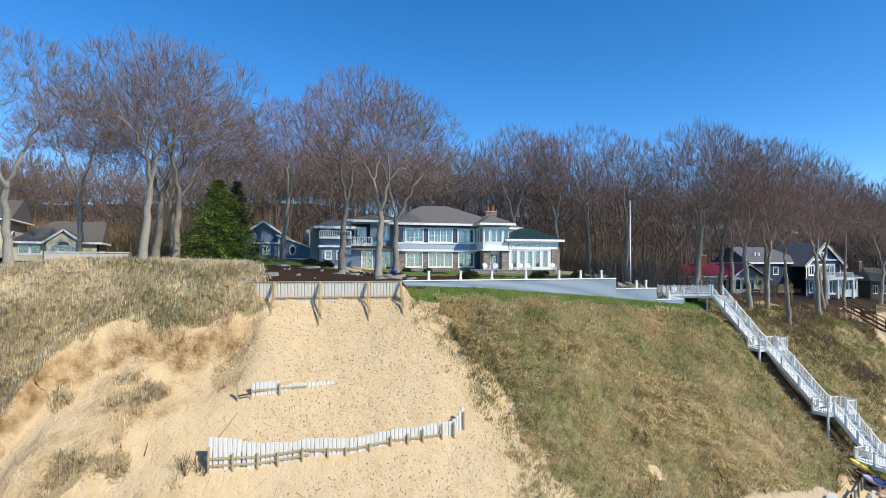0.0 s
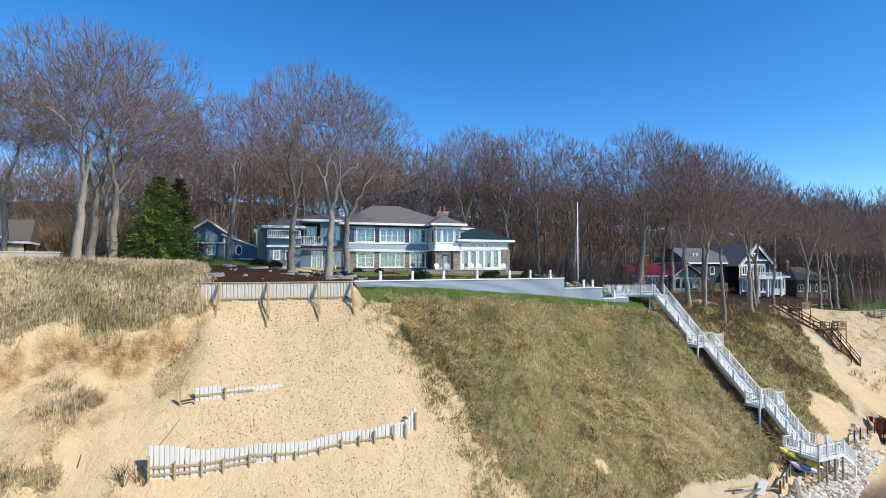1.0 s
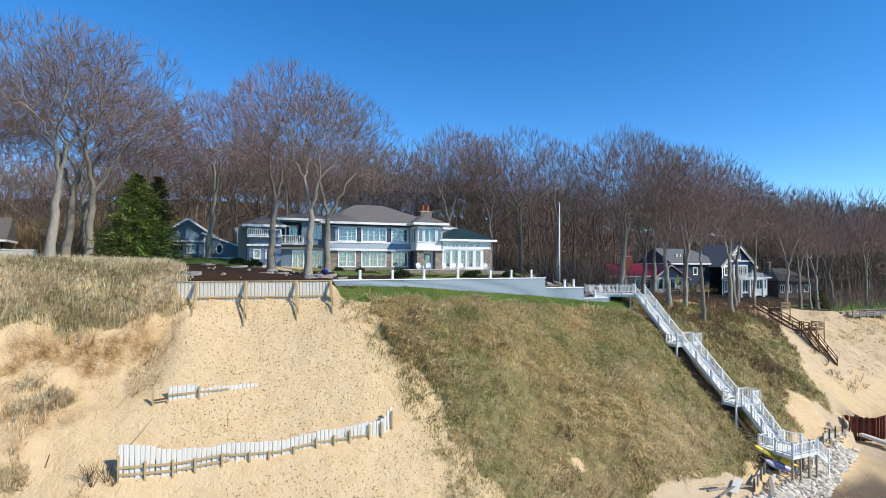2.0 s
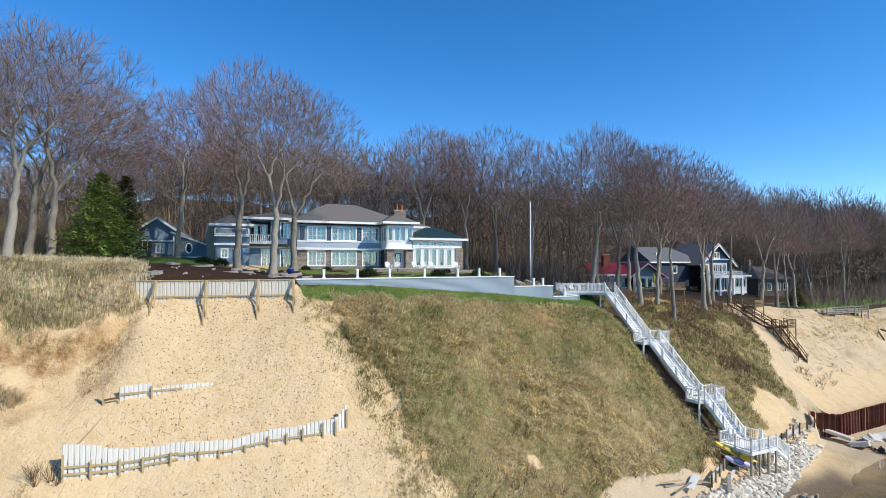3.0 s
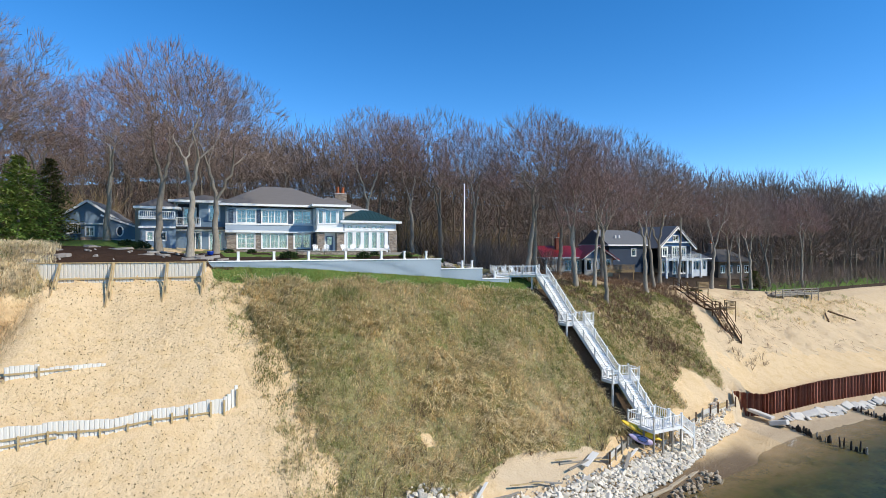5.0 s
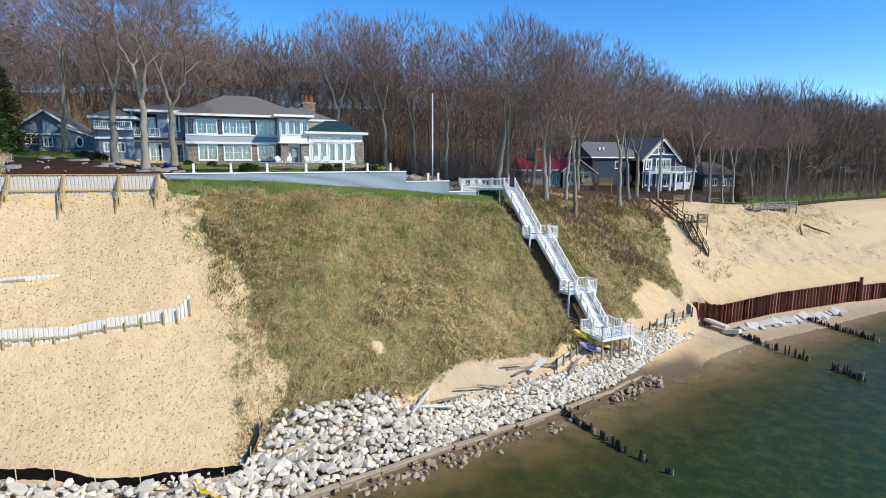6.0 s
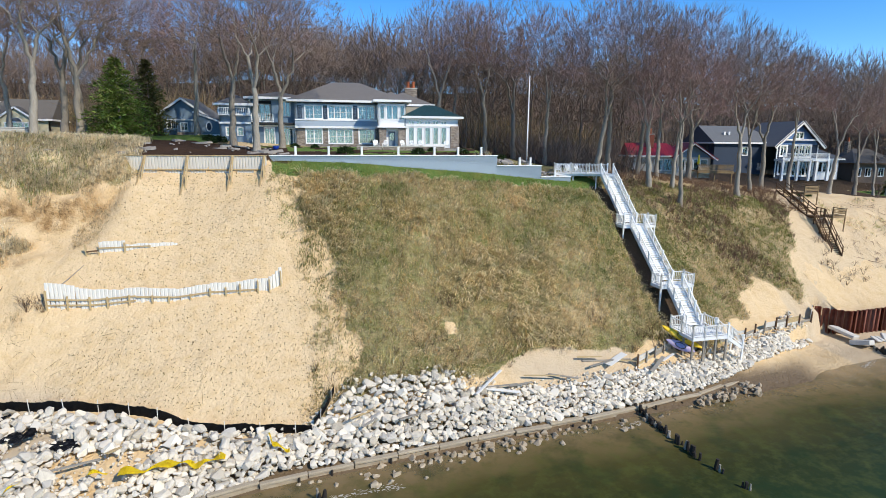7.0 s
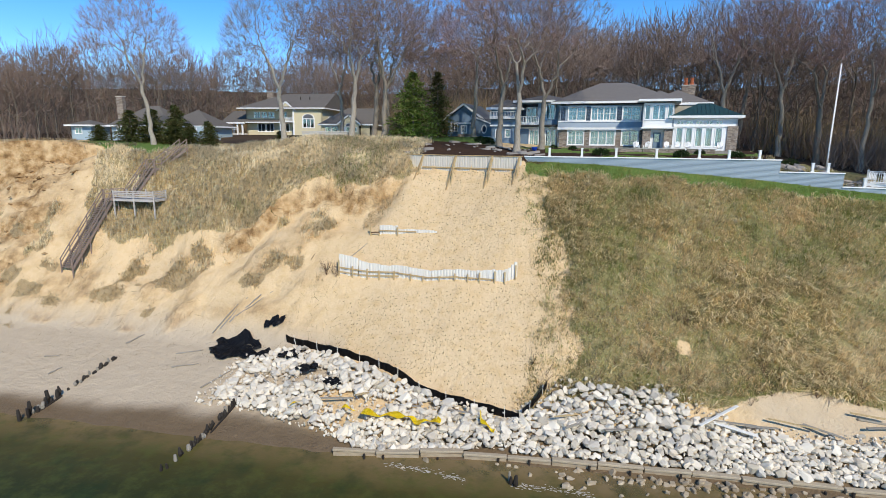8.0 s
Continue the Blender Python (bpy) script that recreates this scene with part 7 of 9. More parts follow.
log((-8.6, 17.3), (-7.0, 18.9), 0.05, 0.02, "thin grey stick lying on the sand")
log((-11.6, 22.2), (-12.6, 17.5), 0.05, 0.03, "thin dark pole leaning on the sand slope", TIMBER_BROWN)
log((-18.9, 12.3), (-16.6, 14.6), 0.10, 0.05, "weathered grey driftwood trunk on the sand")
log((-19.6, 11.9), (-17.9, 14.2), 0.08, 0.04, "weathered grey driftwood branch on the sand")
log((-20.3, 11.6), (-18.6, 13.6), 0.07, 0.03, "weathered grey driftwood branch on the sand")
log((-18.3, 12.6), (-15.6, 14.9), 0.06, 0.03, "weathered grey driftwood branch on the sand")
for u, v, l, a in ((-22, 8.5, 2.4, 25), (-28, 9.5, 1.8, 70), (-34, 6.5, 1.4, 10), (-16.5, 4.0, 2.8, 65), (-13.6, 3.6, 2.2, 100), (-21, 6.5, 2.2, 20), (-31, 4.0, 1.2, 80), (-9.6, 1.6, 2.0, 95)):
    log((u, v), (u + l * math.cos(radians(a)), v + l * math.sin(radians(a))), 0.07, 0.04, "pale driftwood lying on the beach")
log((104, 16.0), (109, 18.8), 0.16, 0.07, "dark fallen trunk on the sand slope", TIMBER_BROWN)
log((109.6, 18.4), (113, 15.5), 0.2, 0.1, "dark fallen trunk on the sand slope", TIMBER_BROWN)


def cloth(name, pts, h, label, stakes, seed):
    """A sagging strip of cloth along stakes."""
    f = thing(name, pose(0, 0, 0), label, "silt fence", "silt fences")
    r = random.Random(seed)
    P = [Vector(p) for p in pts]
    dense = []
    for a, b in zip(P, P[1:]):
        n = max(2, int((b - a).length / 0.22))
        dense += [a.lerp(b, i / n) for i in range(n)]
    dense.append(P[-1])
    bm = bmesh.new()
    rows = []
    for i, p in enumerate(dense):
        z = gz(p.x, p.y)
        sag = 0.10 * abs(math.sin(i * 0.32)) + r.uniform(0, 0.05)
        lean = -0.18 - 0.1 * math.sin(i * 0.21)
        rows.append([bm.verts.new((p.x, p.y + lean * k + r.uniform(-0.03, 0.03), z - 0.1 + (h - sag + 0.1) * k)) for k in (0, 0.35, 0.7, 1.0)])
    for a, b in zip(rows, rows[1:]):
        for k in range(3):
            bm.faces.new((a[k], b[k], b[k + 1], a[k + 1]))
    bmesh.ops.solidify(bm, geom=bm.faces[:], thickness=0.012)
    part("fabric", fix(bm), BLACK_CLOTH, f, "black woven cloth")
    n = len(dense)
    for i in range(stakes):
        p = dense[min(n - 1, int((i + 0.5) * n / stakes))]
        z = gz(p.x, p.y)
        part("stake", beam(bmesh.new(), (p.x, p.y - 0.06, z - 0.3), (p.x + r.uniform(-0.08, 0.08), p.y - 0.28, z + h + 0.12), 0.045, 0.045, (1, 0, 0)), VINYL_GREY, f)
    return f


cloth("silt_fence", [(-12.0, 10.3), (-11.0, 10.1), (-8.9, 9.5), (-6.5, 8.75), (-4.1, 7.9), (-1.3, 6.5), (1.1, 5.25), (3.7, 4.45), (5.9, 3.95), (8.4, 3.5), (9.2, 3.2)], 0.85, "black silt fence sagging between pale stakes above the boulders", 10, 1)
cloth("silt_fence", [(9.4, 3.6), (9.9, 4.2), (10.5, 4.9), (11.1, 5.7)], 0.75, "short black silt fence ending at the boulders", 2, 2)


def tarp(u, v, a, b, seed, label="crumpled black plastic sheet on the sand", lift=0.0):
    r = random.Random(seed)
    bm = bmesh.new()
    n, rows = 14, []
    for i in range(n + 1):
        row = []
        for k in range(9):
            x = (i / n - 0.5) * a + 0.3 * math.sin(k * 1.3 + seed)
            y = (k / 8 - 0.5) * b * (0.55 + 0.45 * math.sin(math.pi * (i + 0.7) / (n + 1.4))) + 0.3 * math.sin(i * 0.8 + seed)
            row.append(bm.verts.new((u + x, v + y, gz(u + x, v + y) + lift + 0.08 + 0.16 * abs(math.sin(i * 1.1 + k * 0.7)) + r.uniform(0, 0.1))))
        rows.append(row)
    for p, q in zip(rows, rows[1:]):
        for k in range(8):
            bm.faces.new((p[k], q[k], q[k + 1], p[k + 1]))
    bmesh.ops.solidify(bm, geom=bm.faces[:], thickness=0.01)
    tagged(part("plastic_sheet", fix(bm), BLACK_CLOTH), label, "plastic sheet", "black plastic sheets")


tarp(-16.8, 9.6, 4.6, 3.2, 1)
tarp(-13.4, 8.6, 2.6, 1.4, 2)
tarp(-14.0, 12.0, 1.6, 0.5, 3)
tarp(-10.6, 8.2, 1.8, 0.9, 4, "crumpled black plastic sheet among the boulders", 0.4)
tarp(-8.4, 6.4, 1.5, 0.6, 5, "crumpled black plastic sheet among the boulders", 0.45)
tarp(-5.6, 4.9, 1.3, 0.5, 6, "crumpled black plastic sheet among the boulders", 0.45)


def tape(pts, label="yellow plastic tape tangled over the boulders", w=0.24):
    bm = bmesh.new()
    rows = []
    for i in range(len(pts) * 8 - 7):
        k, f = min(i // 8, len(pts) - 2), (i / 8) - min(i // 8, len(pts) - 2)
        p = Vector(pts[k]).lerp(Vector(pts[k + 1]), f)
        z = gz(p.x, p.y) + heap_top(p.x, p.y) + 0.42 + 0.08 * math.sin(i * 0.6)
        s = w * (0.55 + 0.4 * math.sin(i * 0.45 + len(pts)))
        rows.append((bm.verts.new((p.x, p.y - s, z - 0.05)), bm.verts.new((p.x + 0.05, p.y + s, z + 0.05 * math.sin(i * 0.8)))))
    for a, b in zip(rows, rows[1:]):
        bm.faces.new((a[0], b[0], b[1], a[1]))
    bmesh.ops.solidify(bm, geom=bm.faces[:], thickness=0.006)
    tagged(part("caution_tape", fix(bm), YELLOW), label, "tape", "yellow tapes")


tape([(-3.6, 1.9), (-2.6, 1.7)])
tape([(-2.0, 1.6), (-0.6, 1.4), (0.5, 1.7), (1.6, 1.5), (2.4, 1.2), (3.3, 1.6), (3.8, 1.5)], w=0.40)
tape([(6.4, 2.8), (6.6, 2.0), (7.3, 1.4), (7.6, 1.2)])
tape([(-7.6, 1.4), (-7.0, 2.2)])


def plank(u, v, z, l, w, yaw, tilt, mat, label="weathered plank lying on the stones"):
    bm = boxed(-l / 2, l / 2, -w / 2, w / 2, -0.03, 0.03, bevel=0.008)
    o = tagged(part("driftwood_plank", bm, mat), label, "plank", "washed-up planks")
    o.matrix_world = pose(u, v, gz(u, v) + z, rnd.uniform(-12, 12), tilt, yaw)


for u, v, z, l, w, yaw, tilt, mat in ((22.6, 3.9, 0.75, 3.4, 0.22, 32, -14, VINYL_GREY), (23.2, 3.2, 0.7, 3.2, 0.26, -18, 6, VINYL_GREY), (23.6, 3.6, 0.6, 2.6, 0.2, -5, 0, TIMBER_GREY), (25.2, 3.6, 0.5, 2.2, 0.2, 10, 4, TIMBER_GREY),
                                     (27.2, 3.9, 0.6, 2.9, 0.16, -12, 3, TIMBER_NEW), (29.0, 3.7, 0.5, 2.4, 0.2, -28, 5, TIMBER_GREY), (33.0, 4.3, 0.5, 2.6, 0.25, 8, -3, TIMBER_GREY), (34.6, 4.5, 0.6, 2.4, 0.6, 20, -10, VINYL_GREY),
                                     (36.0, 4.4, 0.4, 2.0, 0.2, -20, 4, TIMBER_NEW), (32.2, 4.9, 0.5, 2.2, 0.16, -10, 2, TIMBER_NEW), (16.5, 2.4, 0.75, 3.4, 0.3, 22, 4, TIMBER_GREY), (13.6, 2.6, 0.8, 2.8, 0.2, 30, -6, TIMBER_GREY), (12.6, 3.0, 0.9, 2.4, 0.16, 38, 8, TIMBER_NEW),
                                     (-2.4, 4.0, 0.6, 2.0, 0.3, 60, 10, TIMBER_NEW), (-4.6, 3.2, 0.6, 2.6, 0.2, 15, 2, TIMBER_GREY), (0.8, 3.1, 0.6, 2.4, 0.25, 5, 0, TIMBER_GREY), (-11.5, 5.0, 0.4, 2.6, 0.2, -30, 6, TIMBER_GREY), (38.2, 3.6, 0.7, 3.0, 0.3, 32, -8, TIMBER_GREY), (40.0, 4.4, 0.5, 2.2, 0.25, 24, -2, VINYL_GREY), (5.0, 3.0, 0.6, 1.8, 0.2, -8, 0, TIMBER_GREY)):
    plank(u, v, z, l, w, yaw, tilt, mat)
log((31.6, 5.0), (36.4, 4.9), 0.10, 0.06, "weathered grey log among washed-up planks")


def plank_fence():
    f = thing("plank_bulkhead", pose(0, 0, 0), "low grey plank bulkhead with dark posts above the boulders", "bulkhead")
    r = random.Random(6)
    pts = [(36.5, 4.2), (39.0, 5.0), (41.6, 5.9), (43.6, 6.9)], [(47.6, 6.2), (50.9, 6.4), (54.0, 6.9), (57.5, 7.3), (61.4, 7.6), (63.4, 9.0)]
    for run in pts:
        for p, q in zip(run, run[1:]):
            a, b = Vector(p), Vector(q)
            n = max(1, round((b - a).length / 1.7))
            for i in range(n):
                c, d = a.lerp(b, i / n), a.lerp(b, (i + 1) / n)
                for k in range(4):
                    zc, zd = gz(c.x, c.y) - 0.1 + k * 0.29, gz(d.x, d.y) - 0.1 + k * 0.29
                    if k >= 2 and r.random() < 0.4:
                        continue
                    part("plank", beam(bmesh.new(), (c.x, c.y, zc + r.uniform(-0.03, 0.03)), (d.x, d.y, zd + r.uniform(-0.03, 0.03)), 0.05, 0.25), VINYL if r.random() < 0.55 else TIMBER_NEW if r.random() < 0.5 else TIMBER_GREY, f)
                part("post", beam(bmesh.new(), (c.x + 0.04, c.y - 0.1, gz(c.x, c.y) - 0.7), (c.x + 0.04, c.y - 0.1, gz(c.x, c.y) + 1.05 + r.uniform(-0.1, 0.25)), 0.11, 0.11, (1, 0, 0)), TIMBER_BROWN if r.random() < 0.5 else TIMBER_GREY, f)


plank_fence()


def kayak(m, mat, label, l=3.6):
    k = thing("kayak", m, label, "kayak", "kayaks by the stairs")
    bm = bmesh.new()
    rings, n = [], 18
    for i in range(n + 1):
        t = i / n * 2 - 1
        w, h = 0.36 * (1 - abs(t) ** 2.4) + 0.015, 0.20 * (1 - abs(t) ** 3) + 0.02
        up = 0.14 * abs(t) ** 2.5
        rings.append([bm.verts.new((t * l / 2, w * math.cos(a), up + h * math.sin(a) * (0.7 if math.sin(a) > 0 else 1.0))) for a in np.arange(12) * math.pi / 6])
    for a, b in zip(rings, rings[1:]):
        for j in range(12):
            bm.faces.new((a[j], b[j], b[(j + 1) % 12], a[(j + 1) % 12]))
    bm.faces.new(rings[0][::-1])
    bm.faces.new(rings[-1])
    part("hull", fix(bm), mat, k, smooth=True)
    bm = bmesh.new()
    tube(bm, [(0.45 * math.cos(a), 0.24 * math.sin(a), 0.16) for a in np.linspace(0, 2 * math.pi, 17)], [0.03] * 17, 6)
    part("cockpit_rim", bm, TIMBER_DARK, k)


kayak(pose(42.3, 5.45, 3.5, 40, 24, -46), KAYAK_YELLOW, "long yellow kayak tipped on its side by the stairs", 4.0)
kayak(pose(41.6, 4.8, 3.0, 55, 18, -40), PURPLE, "faded purple kayak under the yellow one", 2.6)


# ---------------------------------------------------------------- timber stairs of the neighbours
def timber_stairs(name, legs, label, mat, boxes=(), width=1.25, deck=None):
    """Flights between points (u, v, z), with stringers, treads, posts and two rails; flat legs become landings."""
    s = thing(name, pose(0, 0, 0), label, "stairs")
    for p, q in legs:
        p, q = Vector(p), Vector(q)
        flat = Vector((q.x - p.x, q.y - p.y, 0))
        d = flat.normalized()
        side = Vector((-d.y, d.x, 0)) * width / 2
        yaw = math.degrees(math.atan2(d.y, d.x))
        n = max(1, round(abs(p.z - q.z) / 0.19))
        if n > 1:
            for i in range(n):
                c = p.lerp(q, (i + 0.5) / n)
                o = part("tread", boxed(-0.16, 0.13, -width / 2, width / 2, -0.05, 0.0), mat, s)
                o.matrix_local = pose(c.x, c.y, c.z, 0, 0, yaw)
        else:
            m = int(flat.length / 0.15)
            for i in range(m):
                c = p.lerp(q, (i + 0.5) / m)
                o = part("deck_board", boxed(-0.07, 0.07, -width / 2, width / 2, -0.05, 0.0), mat, s)
                o.matrix_local = pose(c.x, c.y, c.z, 0, 0, yaw)
        for sg in (-1, 1):
            a, b = p + side * sg, q + side * sg
            part("stringer", beam(bmesh.new(), a - Vector((0, 0, 0.14)), b - Vector((0, 0, 0.14)), 0.05, 0.28), mat, s)
            for h in (0.55, 1.0):
                part("rail", beam(bmesh.new(), a + Vector((0, 0, h)), b + Vector((0, 0, h)), 0.05, 0.10), mat, s)
            k = max(1, round((b - a).length / 1.9))
            for i in range(k + 1):
                c = a.lerp(b, i / k)
                part("post", boxed(c.x - 0.05, c.x + 0.05, c.y - 0.05, c.y + 0.05, min(gz(c.x, c.y), c.z) - 0.3, c.z + 1.05), mat, s)
    for u0, u1, v0, v1, z in boxes:
        for i in range(int((v1 - v0) / 0.16)):
            part("deck_board", boxed(u0, u1, v0 + i * 0.16, v0 + i * 0.16 + 0.15, z - 0.05, z), deck or mat, s)
        for a, b in (((u0, v0), (u1, v0)), ((u1, v0), (u1, v1)), ((u0, v1), (u1, v1)), ((u0, v0), (u0, v1))):
            part("rim_joist", beam(bmesh.new(), (*a, z - 0.17), (*b, z - 0.17), 0.05, 0.22), deck or mat, s)
            for h in (0.25, 0.45, 0.65, 0.85):
                if v0 == a[1] == b[1] or a[0] == b[0] == u1:
                    part("rail", beam(bmesh.new(), (*a, z + h), (*b, z + h), 0.04, 0.12), deck or mat, s)
        for x in np.linspace(u0, u1, max(2, int((u1 - u0) / 2.0) + 1)):
            for y in (v0, v1):
                part("post", boxed(x - 0.06, x + 0.06, y - 0.06, y + 0.06, gz(x, y) - 0.4, z + 0.95), deck or mat, s)
    return s


timber_stairs("brown_beach_stairs", [((80.0, 28.0, 14.3), (77.0, 20.6, 11.5)), ((77.0, 20.6, 11.5), (76.6, 19.2, 11.5)), ((76.4, 19.0, 11.5), (74.2, 14.6, 7.4))],
              "brown stained timber stairs with rails down the sandy bluff", TIMBER_BROWN, [(80.0, 82.6, 24.2, 26.2, 14.1), (77.9, 80.2, 18.3, 20.0, 11.6)], deck=DECK_BROWN)
timber_stairs("dune_stairs", [((-36.0, 31.6, 19.7), (-37.3, 28.2, 17.2)), ((-37.3, 28.2, 17.2), (-37.6, 27.3, 17.2)), ((-37.7, 27.2, 17.2), (-38.5, 24.4, 14.0)), ((-38.7, 23.2, 13.9), (-40.2, 22.9, 13.9)), ((-40.1, 22.8, 13.9), (-40.5, 16.4, 6.9))],
              "weathered brown timber stairs with a pale platform down the dune", plain("faded_brown_timber", (0.27, 0.205, 0.17), 0.85, 0.25, 2.0, bump=0.3), [(-38.6, -33.4, 21.9, 24.0, 13.95)], 1.5, plain("silvered_timber", (0.50, 0.46, 0.42), 0.85, 0.2, 2.0, bump=0.3))

# ---------------------------------------------------------------- stones in the bed and along the dune
def flat_stone(u, v, z, a, b, h, yaw, label="flat grey sandstone slab in the mulch bed"):
    r = random.Random(int(u * 100) + int(v * 10))
    bm = bmesh.new()
    n = 10
    lo, hi = [], []
    for i in range(n):
        t = i * 2 * math.pi / n
        k = r.uniform(0.66, 1.1)
        lo.append(bm.verts.new((a / 2 * k * math.cos(t), b / 2 * k * math.sin(t), -0.08)))
        hi.append(bm.verts.new((a / 2 * k * 0.93 * math.cos(t), b / 2 * k * 0.93 * math.sin(t), h * r.uniform(0.45, 0.62))))
    bm.faces.new(lo[::-1])
    bm.faces.new(hi)
    for i in range(n):
        bm.faces.new((lo[i], lo[(i + 1) % n], hi[(i + 1) % n], hi[i]))
    o = tagged(part("flat_stone", fix(bm), FLAT_STONE), label, "stone", "flat garden stones")
    o.matrix_world = pose(u, v, gz(u, v) + z, r.uniform(-7, 7), r.uniform(-7, 7), yaw)


for u, v, z, a, b, h, yaw in ((-3.5, 31.0, 0, 1.9, 1.1, 0.35, 10), (-4.2, 33.6, 0, 1.5, 1.0, 0.3, -20), (-5.0, 30.2, 0, 0.7, 0.5, 0.2, 0), (3.3, 32.2, 0, 1.8, 1.0, 0.25, 0), (3.8, 32.6, 0.27, 1.4, 0.9, 0.22, 20), (4.6, 32.0, 0, 1.6, 0.9, 0.3, -10),
                               (6.6, 29.2, 0, 1.9, 0.9, 0.25, 5), (8.0, 29.4, 0, 2.0, 1.1, 0.3, -8), (8.9, 30.4, 0, 1.8, 1.0, 0.35, 12), (7.6, 30.2, 0.1, 1.6, 0.9, 0.3, -5), (9.6, 29.0, 0, 1.4, 0.8, 0.25, 15), (1.0, 36.6, 0, 2.6, 1.2, 0.25, 0), (-1.4, 37.8, 0, 1.8, 1.2, 0.3, 10), (5.4, 34.8, 0, 1.4, 0.7, 0.2, 0)):
    flat_stone(u, v, z, a, b, h, yaw)
for i in range(16):
    u = -13.2 + i * 0.55
    flat_stone(u + rnd.uniform(-0.3, 0.3), 39.3 - 0.62 * i + rnd.uniform(-0.5, 0.5), 0.02, rnd.uniform(1.2, 2.3), rnd.uniform(0.8, 1.2), rnd.uniform(0.2, 0.4), rnd.uniform(-30, 10), "flat grey ledge stone along the top of the dune")
flat_stone(-11.5, 30.5, 0.1, 1.6, 0.8, 0.25, 5, "flat grey slab lying in the dune grass")
for i in range(26):
    u, v = rnd.uniform(-5, 9), rnd.uniform(29.6, 35.5)
    s = rnd.uniform(0.22, 0.42)
    o = tagged(part_of("garden_rock", FIELDSTONE[rnd.randrange(6)], None), "small tan fieldstone in dark mulch", "stone", "small stones in the bed")
    o.matrix_world = pose(u, v, gz(u, v) + s * 0.12, rnd.uniform(0, 60), 0, rnd.uniform(0, 360)) @ Matrix.Diagonal((s, s, s, 1))
for i in range(34):
    u = rnd.choice((rnd.uniform(33.4, 37.8), rnd.uniform(38.6, 41.5)))
    v = float(np.interp(u, *WALL)) + rnd.uniform(0.9, 4.2)
    s = rnd.uniform(0.5, 1.1)
    o = tagged(part_of("garden_boulder", FIELDSTONE[rnd.randrange(6)], None), "tan fieldstone boulder stacked behind the stepped wall", "boulder", "boulders behind the wall")
    o.matrix_world = pose(u, v, gz(u, v) + s * 0.15 + (0.35 if u < 34.5 else 0), rnd.uniform(-20, 20), rnd.uniform(-20, 20), rnd.uniform(0, 360)) @ Matrix.Diagonal((s * 1.3, s, s * 0.9, 1))
pot = thing("plant_pot", pose(9.0, 32.2, gz(9.0, 32.2)), "glazed blue plant pot beside the tree trunks", "plant pot")
part("bowl", tube(bmesh.new(), [(0, 0, 0), (0, 0, 0.15), (0, 0, 0.35), (0, 0, 0.42)], [0.2, 0.3, 0.34, 0.36], 14), BLUE_PLASTIC, pot, smooth=True)
part("soil", tube(bmesh.new(), [(0, 0, 0.43), (0, 0, 0.435)], [0.30, 0.30], 14), DARK_ROOM, pot)
# fenced stone sitting place on the neighbour's crest
def crest_deck():
    d = thing("crest_deck", pose(108.0, 24.6, 0, 0, 0, -8), "grey timber fence and stone seating on the sandy crest", "deck")
    z = 12.0
    part("deck_floor", boxed(-6, 6, -2.0, 2.5, z - 0.2, z), TIMBER_GREY, d)
    for i in range(7):
        part("post", boxed(-6 + i * 2 - 0.08, -6 + i * 2 + 0.08, -2.1, -1.94, 9.5, z + 1.0), TIMBER_GREY, d)
    for h in (0.15, 0.5, 0.9):
        part("rail", boxed(-6.1, 6.1, -2.14, -2.1, z + h, z + h + 0.14), TIMBER_GREY, d)
    for i in range(14):
        o = part_of("boulder", FIELDSTONE[i % 6], None, d)
        o.matrix_local = pose(-5 + i * 0.75, rnd.uniform(-1, 1.5), z + 0.2, 0, 0, i * 50) @ Matrix.Diagonal((0.8, 0.7, 0.6, 1))


crest_deck()

